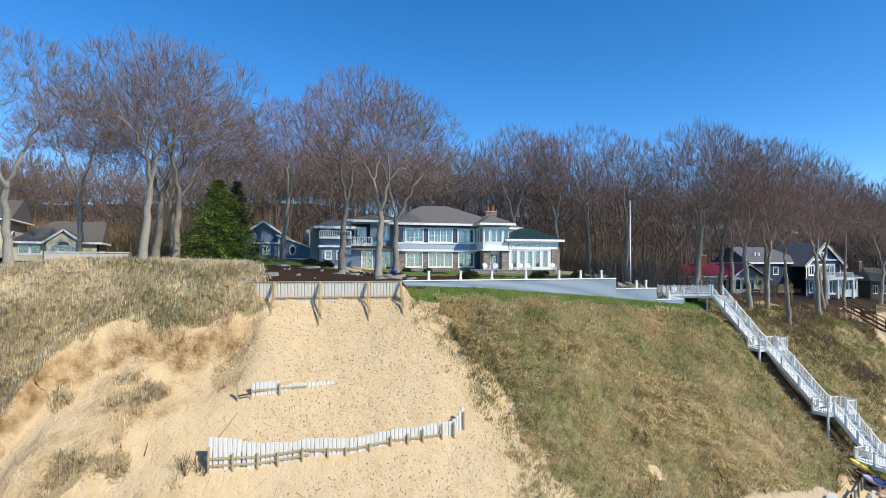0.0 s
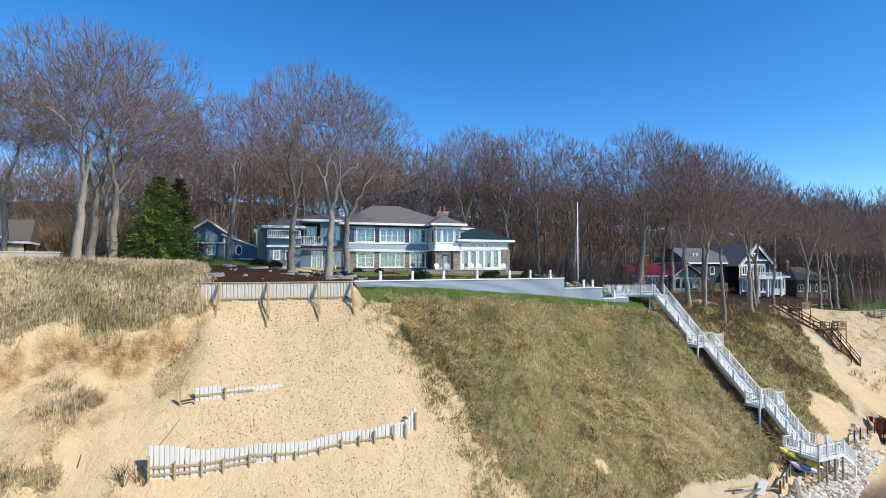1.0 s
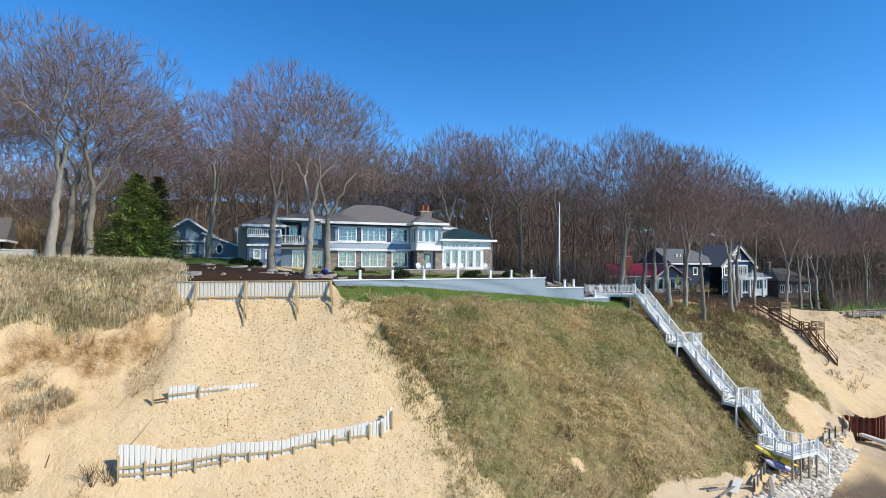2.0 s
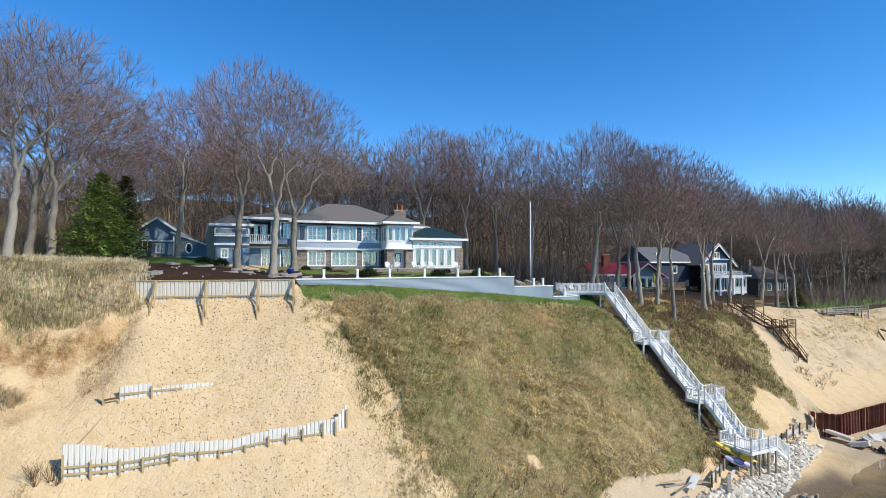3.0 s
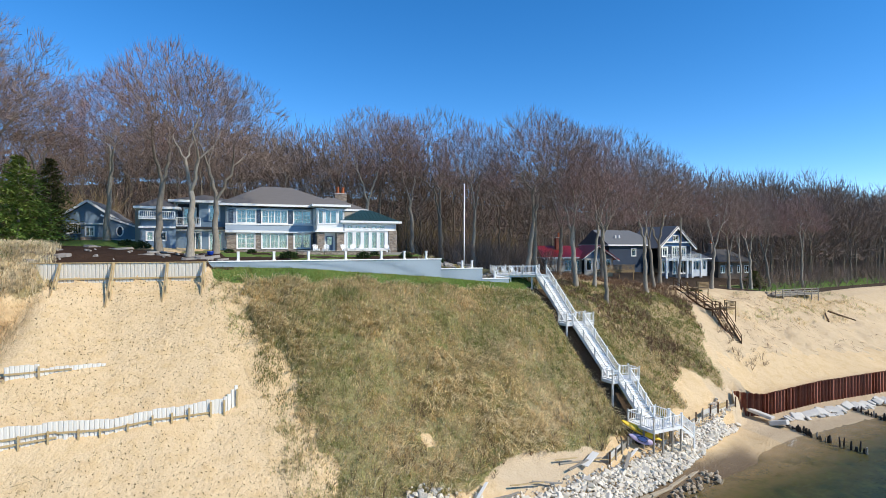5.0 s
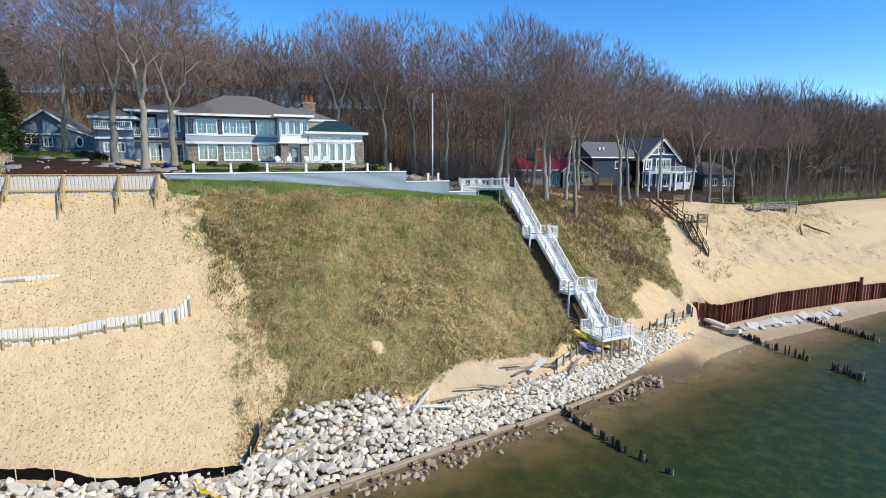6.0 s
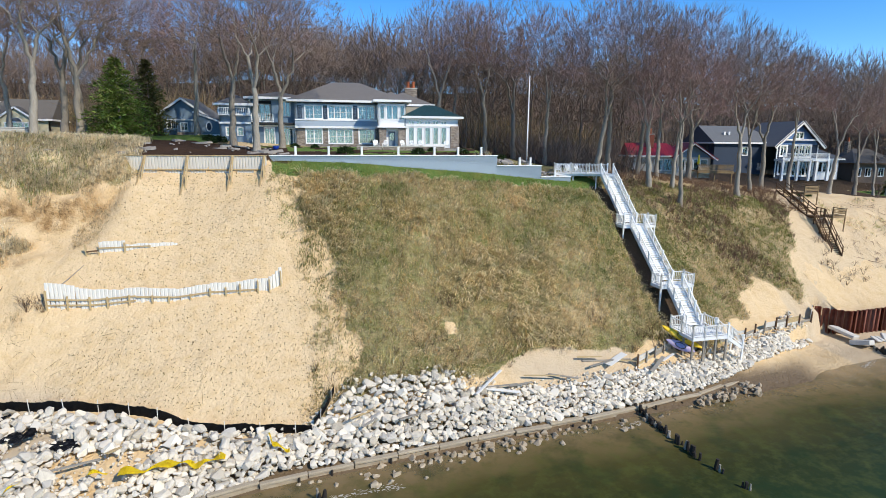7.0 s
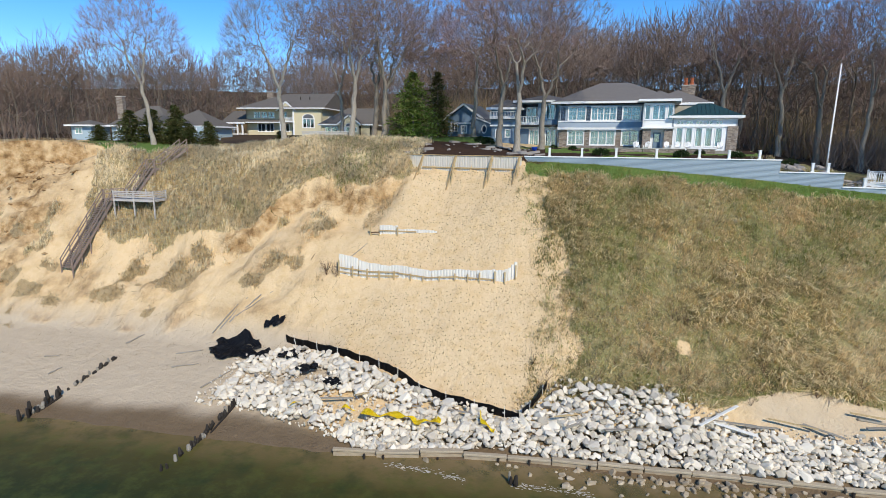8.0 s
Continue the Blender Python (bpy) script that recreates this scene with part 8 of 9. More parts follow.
# ---------------------------------------------------------------- trees
def grow(seed, H, R, bole=0.38, r0=0.38, tips=1500, twigs=4, twig=(0.5, 1.25), rt=0.0118, lean=(0, 0), gnarl=1.0, bends=(5, 4, 2)):
    """A bare broadleaved tree: a bole that forks again and again, on crooked limbs, towards tips spread through a broad dome.
    Gives the limbs as chains (points, radii, order, the chain they spring from) and the fine wood as rows of start, end, radii and order."""
    g = random.Random(seed)
    chains, segs = [], []
    fork = Vector((lean[0] * H * bole, lean[1] * H * bole, H * bole))
    mid, up = H * (bole + 0.22), H * (0.78 - bole)
    goals = []
    lobes = [(Vector((g.gauss(0, 1), g.gauss(0, 1), g.gauss(0.2, 0.7))).normalized(), g.uniform(-0.22, 0.10)) for _ in range(9)]
    while len(goals) < tips:
        d = Vector((g.gauss(0, 1), g.gauss(0, 1), g.gauss(0.35, 0.85))).normalized()
        if d.z < -0.22:
            continue
        swell = 1 + sum(k * max(0, d.dot(l)) ** 4 for l, k in lobes)
        rr = (1 - g.random() ** 1.9 * 0.46) * swell
        goals.append(Vector((d.x * R * rr + lean[0] * H * 0.7, d.y * R * rr + lean[1] * H * 0.7, mid + d.z * rr * (up if d.z > 0 else H * 0.26))))

    def jitter(k):
        return Vector((g.gauss(0, k), g.gauss(0, k), g.gauss(0, k)))

    def limb(p, q, ra, rb, lv, root):
        n = bends[0] if lv < 2 else bends[1] if lv < 4 else bends[2] if lv < 6 else 1
        L = (q - p).length
        pts, rad = [p], [ra]
        for i in range(n):
            f = (i + 1) / n
            b = p.lerp(q, f)
            if i < n - 1:
                b += jitter(L * gnarl * (0.016, 0.024, 0.036, 0.042, 0.045, 0.04, 0.04)[lv])
            pts.append(b)
            rad.append(ra + (rb - ra) * f)
        if lv <= 3:
            chains.append((pts, rad, lv, root))
            return len(chains) - 1
        for i in range(n):
            segs.append((pts[i], pts[i + 1], rad[i], rad[i + 1], lv))
        return root

    def spread(p, pts, r, lv, root):
        if len(pts) == 1:
            q = pts[0]
            limb(p, q, min(r, 0.028), rt * 1.2, 6, root)
            d = (q - p).normalized() if (q - p).length > 1e-3 else Vector((0, 0, 1))
            for i in range(twigs):
                c = p.lerp(q, g.uniform(0.1, 1.0))
                out = (c - Vector((fork.x, fork.y, H * bole * 0.8))).normalized()
                e = (d * 0.55 + out * 0.6 + jitter(0.2) + Vector((0, 0, 0.32))).normalized()
                segs.append((c, c + e * g.uniform(*twig), rt, rt * 0.4, 7))
            return
        c = sum(pts, Vector()) / len(pts)
        # two clusters: far apart seeds, then nearest
        s1 = max(g.sample(pts, min(6, len(pts))), key=lambda x: (x - c).length)
        s2 = max(pts, key=lambda x: (x - s1).length)
        for _ in range(2):
            A = [x for x in pts if (x - s1).length <= (x - s2).length]
            B = [x for x in pts if (x - s1).length > (x - s2).length]
            if not A or not B:
                A, B = pts[:1], pts[1:]
            s1, s2 = sum(A, Vector()) / len(A), sum(B, Vector()) / len(B)
        for grp, cen in ((A, s1), (B, s2)):
            share = len(grp) / len(pts)
            rr = max(r * share ** 0.39, rt * 1.5)
            step = g.uniform(0.28, 0.44) if len(grp) > 1 else 0.1
            aim = p.lerp(cen, step)
            dist = (cen - p).length
            if 1 < lv < 6:
                aim += jitter(dist * 0.035)
            if lv < 5:
                aim += Vector((0, 0, dist * (0.12, 0.12, 0.08, 0.05, 0.03)[lv]))
            k = limb(p, aim, rr, rr * 0.82, min(lv, 6), root)
            spread(aim, grp, rr * 0.8, lv + 1, k)

    n = 8
    pts, rad = [Vector((0, 0, -0.5))], [r0 * 1.45]
    for i in range(n):
        f = (i + 1) / n
        pts.append(Vector((lean[0] * H * bole * f * f, lean[1] * H * bole * f * f, H * bole * f)) + (jitter(0.07) if i < n - 1 else Vector()))
        rad.append(r0 * (1 - 0.36 * f) * (1.08 if i == 0 else 1) * g.uniform(0.97, 1.03))
    chains.append((pts, rad, 0, None))
    spread(pts[-1], goals, r0 * 0.62, 1, 0)
    return chains, segs


def sweep(chains, orders, sides):
    """Round limbs swept along their chains and grown together where one springs from another: points and quads."""
    V, F, last = [], [], {}
    for i, (pts, rad, lv, root) in enumerate(chains):
        if lv not in orders:
            continue
        n, side = sides[lv], None
        first = len(V)
        for j, p in enumerate(pts):
            d = (pts[min(j + 1, len(pts) - 1)] - pts[max(j - 1, 0)]).normalized()
            side = d.cross(Vector((0.3, 1, 0.1)) if side is None else side.cross(d)).normalized() if side is None else (side - d * side.dot(d)).normalized()
            other = d.cross(side)
            V += [p + (side * math.cos(a) + other * math.sin(a)) * rad[j] for a in (2 * math.pi * k / n for k in range(n))]
        for j in range(len(pts) - 1):
            a, b = first + j * n, first + (j + 1) * n
            F += [(a + k, a + (k + 1) % n, b + (k + 1) % n, b + k) for k in range(n)]
        if root in last:
            F.append((first, first + 1, last[root], last[root] + 1))
        last[i] = len(V) - n
    return (np.array([tuple(v) for v in V]), np.array(F)) if V else (np.zeros((0, 3)), np.zeros((0, 4), int))


def rods(segs, sides):
    """Tapered rods of the segments as arrays of points and quads; two sides make a ribbon."""
    a, b = np.array([s[0] for s in segs]), np.array([s[1] for s in segs])
    ra, rb = np.array([s[2] for s in segs]), np.array([s[3] for s in segs])
    d = b - a
    d /= np.maximum(np.linalg.norm(d, axis=1, keepdims=True), 1e-6)
    k = np.where(np.abs(d[:, 2:]) > 0.9, [[1.0, 0, 0]], [[0, 0, 1.0]])
    s = np.cross(d, k)
    s /= np.linalg.norm(s, axis=1, keepdims=True)
    n = np.cross(d, s)
    off = _rng.random(len(a)) * 6.28
    V, m = [], len(a)
    for base, r in ((a, ra), (b, rb)):
        for j in range(sides):
            t = off + 2 * math.pi * j / sides
            V.append(base + r[:, None] * (np.cos(t)[:, None] * s + np.sin(t)[:, None] * n))
    V = np.stack(V, 1)                                   # segment, ring point, xyz
    base = np.arange(m)[:, None] * 2 * sides
    if sides == 2:
        F = base + np.array([[0, 1, 3, 2]])
    else:
        F = np.concatenate([base + np.array([[j, (j + 1) % sides, sides + (j + 1) % sides, sides + j]]) for j in range(sides)])
    return V.reshape(-1, 3), F


def merged(*sets):
    """Several sets of points and faces as one."""
    V, F, n = [], [], 0
    for v, f in sets:
        if len(v):
            V.append(v)
            F.append(f + n)
            n += len(v)
    return np.concatenate(V), np.concatenate(F)


def tree_meshes(seed, **kw):
    chains, segs = grow(seed, **kw)
    sides = {0: 10, 1: 7, 2: 5, 3: 4}
    trunk = mesh_of("trunk", *sweep(chains, (0, 1, 2, 3), sides))
    crown = mesh_of("crown", *merged(rods([x for x in segs if x[4] <= 5], 3), rods([x for x in segs if x[4] >= 6], 2)))
    return trunk, crown


def tree(name, meshes, mats, label):
    t = thing(name, pose(0, 0, -300), label, "tree", "bare trees on the bluff")
    trunk, crown = meshes
    part_of("trunk", trunk, mats[0], t, smooth=True)
    part_of("crown", crown, mats[1], t)
    return t


KINDS = [tree("bare_maple", tree_meshes(1, H=22.3, R=8.0, bole=0.34, r0=0.37), (BARK_PALE, TWIG_BROWN), "tall leafless maple with pale grey bark and budding twigs"),
         tree("bare_maple", tree_meshes(2, H=23.2, R=9.0, bole=0.30, r0=0.40), (BARK_DARK, TWIG_BROWN), "broad leafless maple with dark bark and fine twigs"),
         tree("bare_oak", tree_meshes(3, H=22, R=6.4, bole=0.40, r0=0.31, lean=(-0.06, 0)), (BARK_PALE, TWIG_RED), "slender leafless oak with reddish buds at the top"),
         tree("bare_oak", tree_meshes(4, H=22.5, R=7.6, bole=0.34, r0=0.34, lean=(0.07, 0.02)), (BARK_DARK, TWIG_RED), "leafless oak leaning a little, with reddish twigs")]
# kind, place, size and turn of each tree
STANDS = [(0, -14.1, 34.9, 0.94, 20), (1, -11.7, 40.9, 0.97, 80), (1, -13.6, 42.6, 0.93, 200), (3, -12.0, 44.0, 0.9, 130), (2, -21.7, 51.4, 0.9, 0), (0, -24.7, 37.0, 0.92, 150),
          (3, 4.6, 36.3, 0.97, 10), (0, 7.0, 31.2, 0.88, 250), (1, 9.75, 33.7, 0.82, 30), (2, -0.1, 47.0, 0.86, 90), (2, -45.5, 38.3, 0.95, 60),
          (3, 47.6, 27.6, 0.97, 0), (1, 51.0, 30.0, 0.98, 300), (0, 53.3, 24.6, 0.95, 45), (2, 57.3, 25.0, 0.98, 100), (3, 54.8, 20.6, 0.85, 190), (1, 57.3, 31.9, 1.0, 220),
          (0, 69.2, 25.6, 1.0, 310), (3, 73.4, 27.6, 1.0, 60), (1, 79.0, 30.5, 0.98, 160), (2, 86.3, 32.0, 0.95, 20), (0, 93.0, 30.0, 0.98, 240), (1, 101.0, 31.5, 0.9, 70),
          (2, 40.4, 46.5, 0.96, 0), (0, 33.8, 48.5, 0.95, 110), (1, 43.5, 43.0, 0.98, 280), (3, 37.0, 52.0, 1.0, 30), (2, 108.0, 33.0, 0.85, 10), (0, 115.0, 35.0, 0.95, 200), (3, 124.0, 36.0, 0.95, 100), (2, 132.0, 33.0, 0.95, 40)]
for n, (k, u, v, s, yaw) in enumerate(STANDS):
    wide = 0.92 if u > 52 else 1.05 if u > 20 else 1.2                       # slimmer crowns where they stand close
    m = pose(u, v, gz(u, v) - 0.15, 3.5 * math.sin(n * 2.3), 3.5 * math.cos(n * 1.7), yaw) @ Matrix.Diagonal((s * wide * (1 + 0.1 * math.sin(n * 3.1)), s * wide * (1 + 0.1 * math.cos(n * 2.9)), s, 1))
    copy_thing(KINDS[k], m)
for k in KINDS:                                           # the first four move to spots of their own
    i = KINDS.index(k)
    u, v, s = ((62.0, 33.5, 0.9), (64.5, 30.0, 1.0), (46.0, 38.0, 0.95), (-6.5, 50.5, 0.9))[i]
    k.matrix_world = pose(u, v, gz(u, v) - 0.1, 0, 0, 40 * i) @ Matrix.Diagonal((s, s, s, 1))


def clear_of_houses(u, v):
    for u0, u1, v0, v1 in ((-12, 36, 28, 56), (-60, -14, 34, 84), (62, 92, 30, 54), (78, 121, 32, 63), (113, 136, 41, 58), (-76, -46, 46, 65)):
        if u0 < u < u1 and v0 < v < v1:
            return False
    return True


def woods():
    """The wood behind the houses: every tree of it is real, all joined."""
    g = random.Random(21)
    edge, deep, low = [], [], []
    for k in range(4):
        for out, seed, tips, twigs, rt, kw in ((edge, 60 + k, 270, 3, 0.016, dict(bole=0.34, r0=0.25, twig=(0.6, 1.5), bends=(3, 2, 1))), (deep, 80 + k, 115, 3, 0.026, dict(bole=0.27, r0=0.2, twig=(0.8, 2.0), bends=(3, 2, 1))), (low, 90 + k, 46, 4, 0.042, dict(bole=0.06, r0=0.18, twig=(1.0, 2.4), bends=(3, 2, 1)))):
            chains, segs = grow(seed, 20, (6.0, 7.0, 5.0, 6.4)[k], tips=tips, twigs=twigs, rt=rt, **kw)
            out.append([sweep(chains, (0, 1, 2, 3), {0: 4, 1: 3, 2: 3, 3: 3}), rods(segs, 2)])
    spots = []
    for count, depth, kind, gap in ((140, (0, 26), edge, 4.6), (290, (6, 52), deep, 3.2), (120, (2, 40), deep, 3.0), (150, (30, 100), low, 3.1), (190, (1, 40), low, 2.4), (150, (0, 34), low, 2.5)):
        made = tries = 0
        while made < count and tries < 20000:
            tries += 1
            u = g.uniform(-140, 290) if gap > 3.0 else g.uniform(40, 290) if gap == 2.5 else g.uniform(-150, 45)
            v = np.interp(u, [-125, -78, -62, -40, -10, 5, 36, 60, 90, 130, 190, 270], [40, 45, 68, 82, 64, 57, 48, 42, 56, 40, 34, 28]) + depth[0] + (depth[1] - depth[0]) * g.random() ** 1.5
            if clear_of_houses(u, v) and all((u - a) ** 2 + (v - b) ** 2 > gap**2 for a, b, *_ in spots):
                spots.append((u, v, kind[g.randrange(4)], g.uniform(0.78, 1.12) * (1 + 0.28 * float(sstep(100, 165, u)) - 0.10 * float(sstep(16, -8, u))), g.uniform(0, 6.28)))
                made += 1
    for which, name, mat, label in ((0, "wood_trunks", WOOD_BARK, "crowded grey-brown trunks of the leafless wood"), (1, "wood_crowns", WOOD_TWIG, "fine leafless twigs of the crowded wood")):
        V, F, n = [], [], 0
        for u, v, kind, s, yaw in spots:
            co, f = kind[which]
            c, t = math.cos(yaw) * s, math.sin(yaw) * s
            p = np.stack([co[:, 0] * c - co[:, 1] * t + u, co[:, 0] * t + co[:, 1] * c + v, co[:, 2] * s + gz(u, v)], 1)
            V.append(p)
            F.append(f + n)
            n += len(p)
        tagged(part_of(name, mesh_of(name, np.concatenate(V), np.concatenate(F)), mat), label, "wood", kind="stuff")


def poles():
    """Slim trunks crowded between the larger trees of the wood, each with a few rising boughs."""
    g = random.Random(33)
    stems, boughs, made = [], [], 0
    while made < 420:
        u = g.uniform(-135, 300)
        v = np.interp(u, [-125, -78, -62, -40, -10, 5, 36, 60, 90, 130, 190, 270], [40, 45, 68, 82, 62, 57, 48, 44, 56, 37, 34, 30]) + 60 * g.random() ** 1.2
        if not clear_of_houses(u, v):
            continue
        made += 1
        H, r = g.uniform(8, 17) * (1 - 0.3 * float(sstep(16, -8, u))), g.uniform(0.06, 0.15)
        p = Vector((u, v, gz(u, v) - 0.3))
        d = Vector((g.gauss(0, 0.05), g.gauss(0, 0.05), 1)).normalized()
        a, b = p + d * H * 0.55, p + d * H + Vector((g.gauss(0, 0.5), g.gauss(0, 0.5), 0))
        stems += [(p, a, r, r * 0.7, 0), (a, b, r * 0.7, 0.02, 0)]
        for _ in range(9):
            f = g.uniform(0.35, 0.95)
            c = p.lerp(b, f)
            e = Vector((g.gauss(0, 0.6), g.gauss(0, 0.6), g.uniform(0.5, 1.2))).normalized()
            boughs.append((c, c + e * H * g.uniform(0.1, 0.25), 0.035, 0.015, 0))
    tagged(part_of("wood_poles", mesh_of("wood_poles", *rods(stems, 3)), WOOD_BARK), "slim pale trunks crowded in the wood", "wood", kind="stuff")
    tagged(part_of("wood_boughs", mesh_of("wood_boughs", *rods(boughs, 2)), WOOD_TWIG), "thin bare boughs in the wood", "wood", kind="stuff")


woods()
poles()


def spruce(seed, H, R):
    """A dense evergreen: trunk, and whorls of drooping boughs set with needle sprays."""
    g = random.Random(seed)
    trunk = [(Vector((0, 0, H * i / 8)), Vector((0, 0, H * (i + 1) / 8)), 0.16 * (1 - i / 8.5), 0.16 * (1 - (i + 1) / 8.5), 0) for i in range(8)]
    V, F = [], []

    def spray(c, d, L, w):
        s = d.cross(Vector((0, 0, 1)))
        s = (s.normalized() if s.length > 1e-3 else Vector((1, 0, 0))) * w
        s.rotate(Matrix.Rotation(g.uniform(-0.9, 0.9), 3, d))
        n = len(V)
        V.extend([c - s * 0.4, c + d * L * 0.5 - s, c + d * L, c + d * L * 0.5 + s])
        F.append((n, n + 1, n + 2, n + 3))
    z = H * 0.04
    while z < H * 0.985:
        f = z / H
        r = R * min(1.0, 0.55 + 2.2 * f) * (1 - f ** 1.25) ** 0.8 * g.uniform(0.7, 1.08) + 0.12
        for _ in range(10):
            a = g.uniform(0, 6.28)
            d = Vector((math.cos(a), math.sin(a), g.uniform(-0.15, 0.25))).normalized()
            rr = r * g.uniform(0.62, 1.15)
            n = max(3, int(rr / 0.26))
            for i in range(n):
                t = (i + 0.6) / n
                c = Vector((0, 0, z)) + d * rr * t + Vector((0, 0, -0.18 * rr * t * t))
                for _ in range(2):
                    e = Vector((d.x + g.gauss(0, 0.7), d.y + g.gauss(0, 0.7), g.gauss(0.1, 0.45))).normalized()
                    spray(c, e, g.uniform(0.25, 0.55), g.uniform(0.06, 0.12))
        z += H * 0.024
    return mesh_of("trunk", *rods(trunk, 7)), mesh_of("foliage", np.array([tuple(v) for v in V]), np.array(F))


def evergreen(name, seed, H, R, u, v, label, mat=None):
    t = thing(name, pose(u, v, gz(u, v) - 0.1), label, "tree", "evergreens")
    a, b = spruce(seed, H, R)
    part_of("trunk", a, BARK_DARK, t)
    part_of("foliage", b, mat or NEEDLES, t, "dense dark green needles")
    return t


sp = evergreen("spruce", 1, 9.0, 4.9, -7.6, 41.0, "broad green spruce beside the mulch bed")
evergreen("spruce", 5, 9.4, 3.2, -5.4, 47.2, "older dark spruce with browned needles behind the green one", NEEDLES_DARK)
sp2 = evergreen("spruce", 2, 5.6, 2.9, -45.5, 43.5, "bushy dark green spruce before the pale blue house", NEEDLES_DARK)
for k, (u, v, s) in enumerate(((-55.5, 39.5, 0.5), (-50.5, 40.0, 0.85), (-47.5, 41.0, 0.8), (-43.5, 40.5, 0.75), (-40.8, 40.0, 0.6), (-38.5, 41.0, 0.6), (118.0, 36.0, 0.8), (-30.0, 46.5, 0.35))):
    copy_thing(sp2, pose(u, v, gz(u, v) - 0.1, 0, 0, 70 * k) @ Matrix.Diagonal((s * 1.35, s * 1.35, s * (0.85 + 0.12 * (k % 3)), 1)))


def shrub_mesh(seed):
    g = random.Random(seed)
    V, F = [], []
    for _ in range(900):
        d = Vector((g.gauss(0, 1), g.gauss(0, 1), abs(g.gauss(0, 0.9)))).normalized()
        c = Vector((d.x * 0.62, d.y * 0.62, d.z * 0.55 + 0.12)) * g.uniform(0.55, 1.02)
        s = Vector((g.gauss(0, 1), g.gauss(0, 1), g.gauss(0, 1))).normalized() * g.uniform(0.03, 0.06)
        e = (d + Vector((g.gauss(0, 0.6), g.gauss(0, 0.6), g.gauss(0.3, 0.6)))).normalized() * g.uniform(0.08, 0.17)
        n = len(V)
        V.extend([c, c + e * 0.5 - s, c + e, c + e * 0.5 + s])
        F.append((n, n + 1, n + 2, n + 3))
    return mesh_of("leaves", np.array([tuple(v) for v in V]), np.array(F))


SHRUBS = [shrub_mesh(s) for s in (1, 2, 3)]
for k, (u, v, s) in enumerate(((16.2, 29.0, 1.5), (24.3, 28.4, 1.3), (29.6, 28.2, 1.2), (26.6, 30.4, 0.9), (1.8, 39.8, 1.3), (3.0, 37.6, 1.5), (11.2, 34.2, 0.8), (13.4, 33.5, 0.8), (34.8, 30.4, 1.1), (-21.5, 44.5, 1.0), (-32.0, 52.2, 1.3), (36.0, 31.5, 1.3), (84.2, 27.4, 1.4), (39.5, 29.8, 0.9))):
    b = thing("shrub", pose(u, v, gz(u, v) - 0.05, 0, 0, 50 * k) @ Matrix.Diagonal((s, s, s * 0.85, 1)), "rounded dark green evergreen shrub by the garden wall", "shrub", "garden shrubs")
    part_of("leaves", SHRUBS[k % 3], SHRUB, b)
    part("stem", tube(bmesh.new(), [(0, 0, -0.1), (0.02, 0, 0.5)], [0.04, 0.02], 6), BARK_DARK, b)

# ---------------------------------------------------------------- grass, brush and the planted sprigs
def blades(u, v, z, h, w, lean, yaw):
    """Bent blades as narrow strips: root, knee and tip."""
    n = len(u)
    dx, dy = np.cos(yaw), np.sin(yaw)
    sx, sy = -dy * w / 2, dx * w / 2
    root = np.stack([u, v, z - 0.05], 1)
    knee = root + np.stack([dx * lean * h * 0.35, dy * lean * h * 0.35, h * 0.62], 1)
    tip = root + np.stack([dx * lean * h, dy * lean * h, h * (1.05 - 0.35 * np.minimum(lean, 1.6))], 1)
    side = np.stack([sx, sy, 0 * sx], 1)
    V = np.stack([root - side, root + side, knee - side * 0.8, knee + side * 0.8, tip], 1).reshape(-1, 3)
    b = np.arange(n)[:, None] * 5
    F = np.concatenate([b + [[0, 1, 3]], b + [[0, 3, 2]], b + [[2, 3, 4]]])
    return V, F


def scatter(name, boxes, keep, h, w, lean, mat, label, tuft=7, seed=1, spread=0.16, drift=None, loose=0.75):
    r = np.random.default_rng(seed)
    U, W = [], []
    for u0, u1, v0, v1, n in boxes:
        cu, cv = r.uniform(u0, u1, n), r.uniform(v0, v1, n)
        ok = keep(cu, cv) > r.uniform(0.25, 0.75, n)
        U.append(cu[ok])
        W.append(cv[ok])
    cu, cv = np.concatenate(U), np.concatenate(W)
    size = 0.65 + 0.7 * r.random(len(cu)) + 0.5 * fbm(cu * 0.4, cv * 0.4, 3)
    yaw0 = (fbm(cu * 0.25 + 5, cv * 0.25, 3) * 5 if drift is None else drift + 2.6 * fbm(cu * 0.35 + 5, cv * 0.35, 3)) + r.normal(0, 0.5, len(cu))
    u = np.repeat(cu, tuft) + r.normal(0, spread, len(cu) * tuft)
    v = np.repeat(cv, tuft) + r.normal(0, spread, len(cu) * tuft)
    k = len(u)
    hh = h * np.repeat(size, tuft) * r.uniform(0.6, 1.15, k)
    V, F = blades(u, v, terrain(u, v), hh, w * r.uniform(0.7, 1.3, k), np.abs(lean * r.uniform(0.2, 1.7, k)), np.repeat(yaw0, tuft) + r.normal(0, loose, k))
    tagged(part_of(name, mesh_of(name, V, F), mat), label, "grass", kind="stuff")


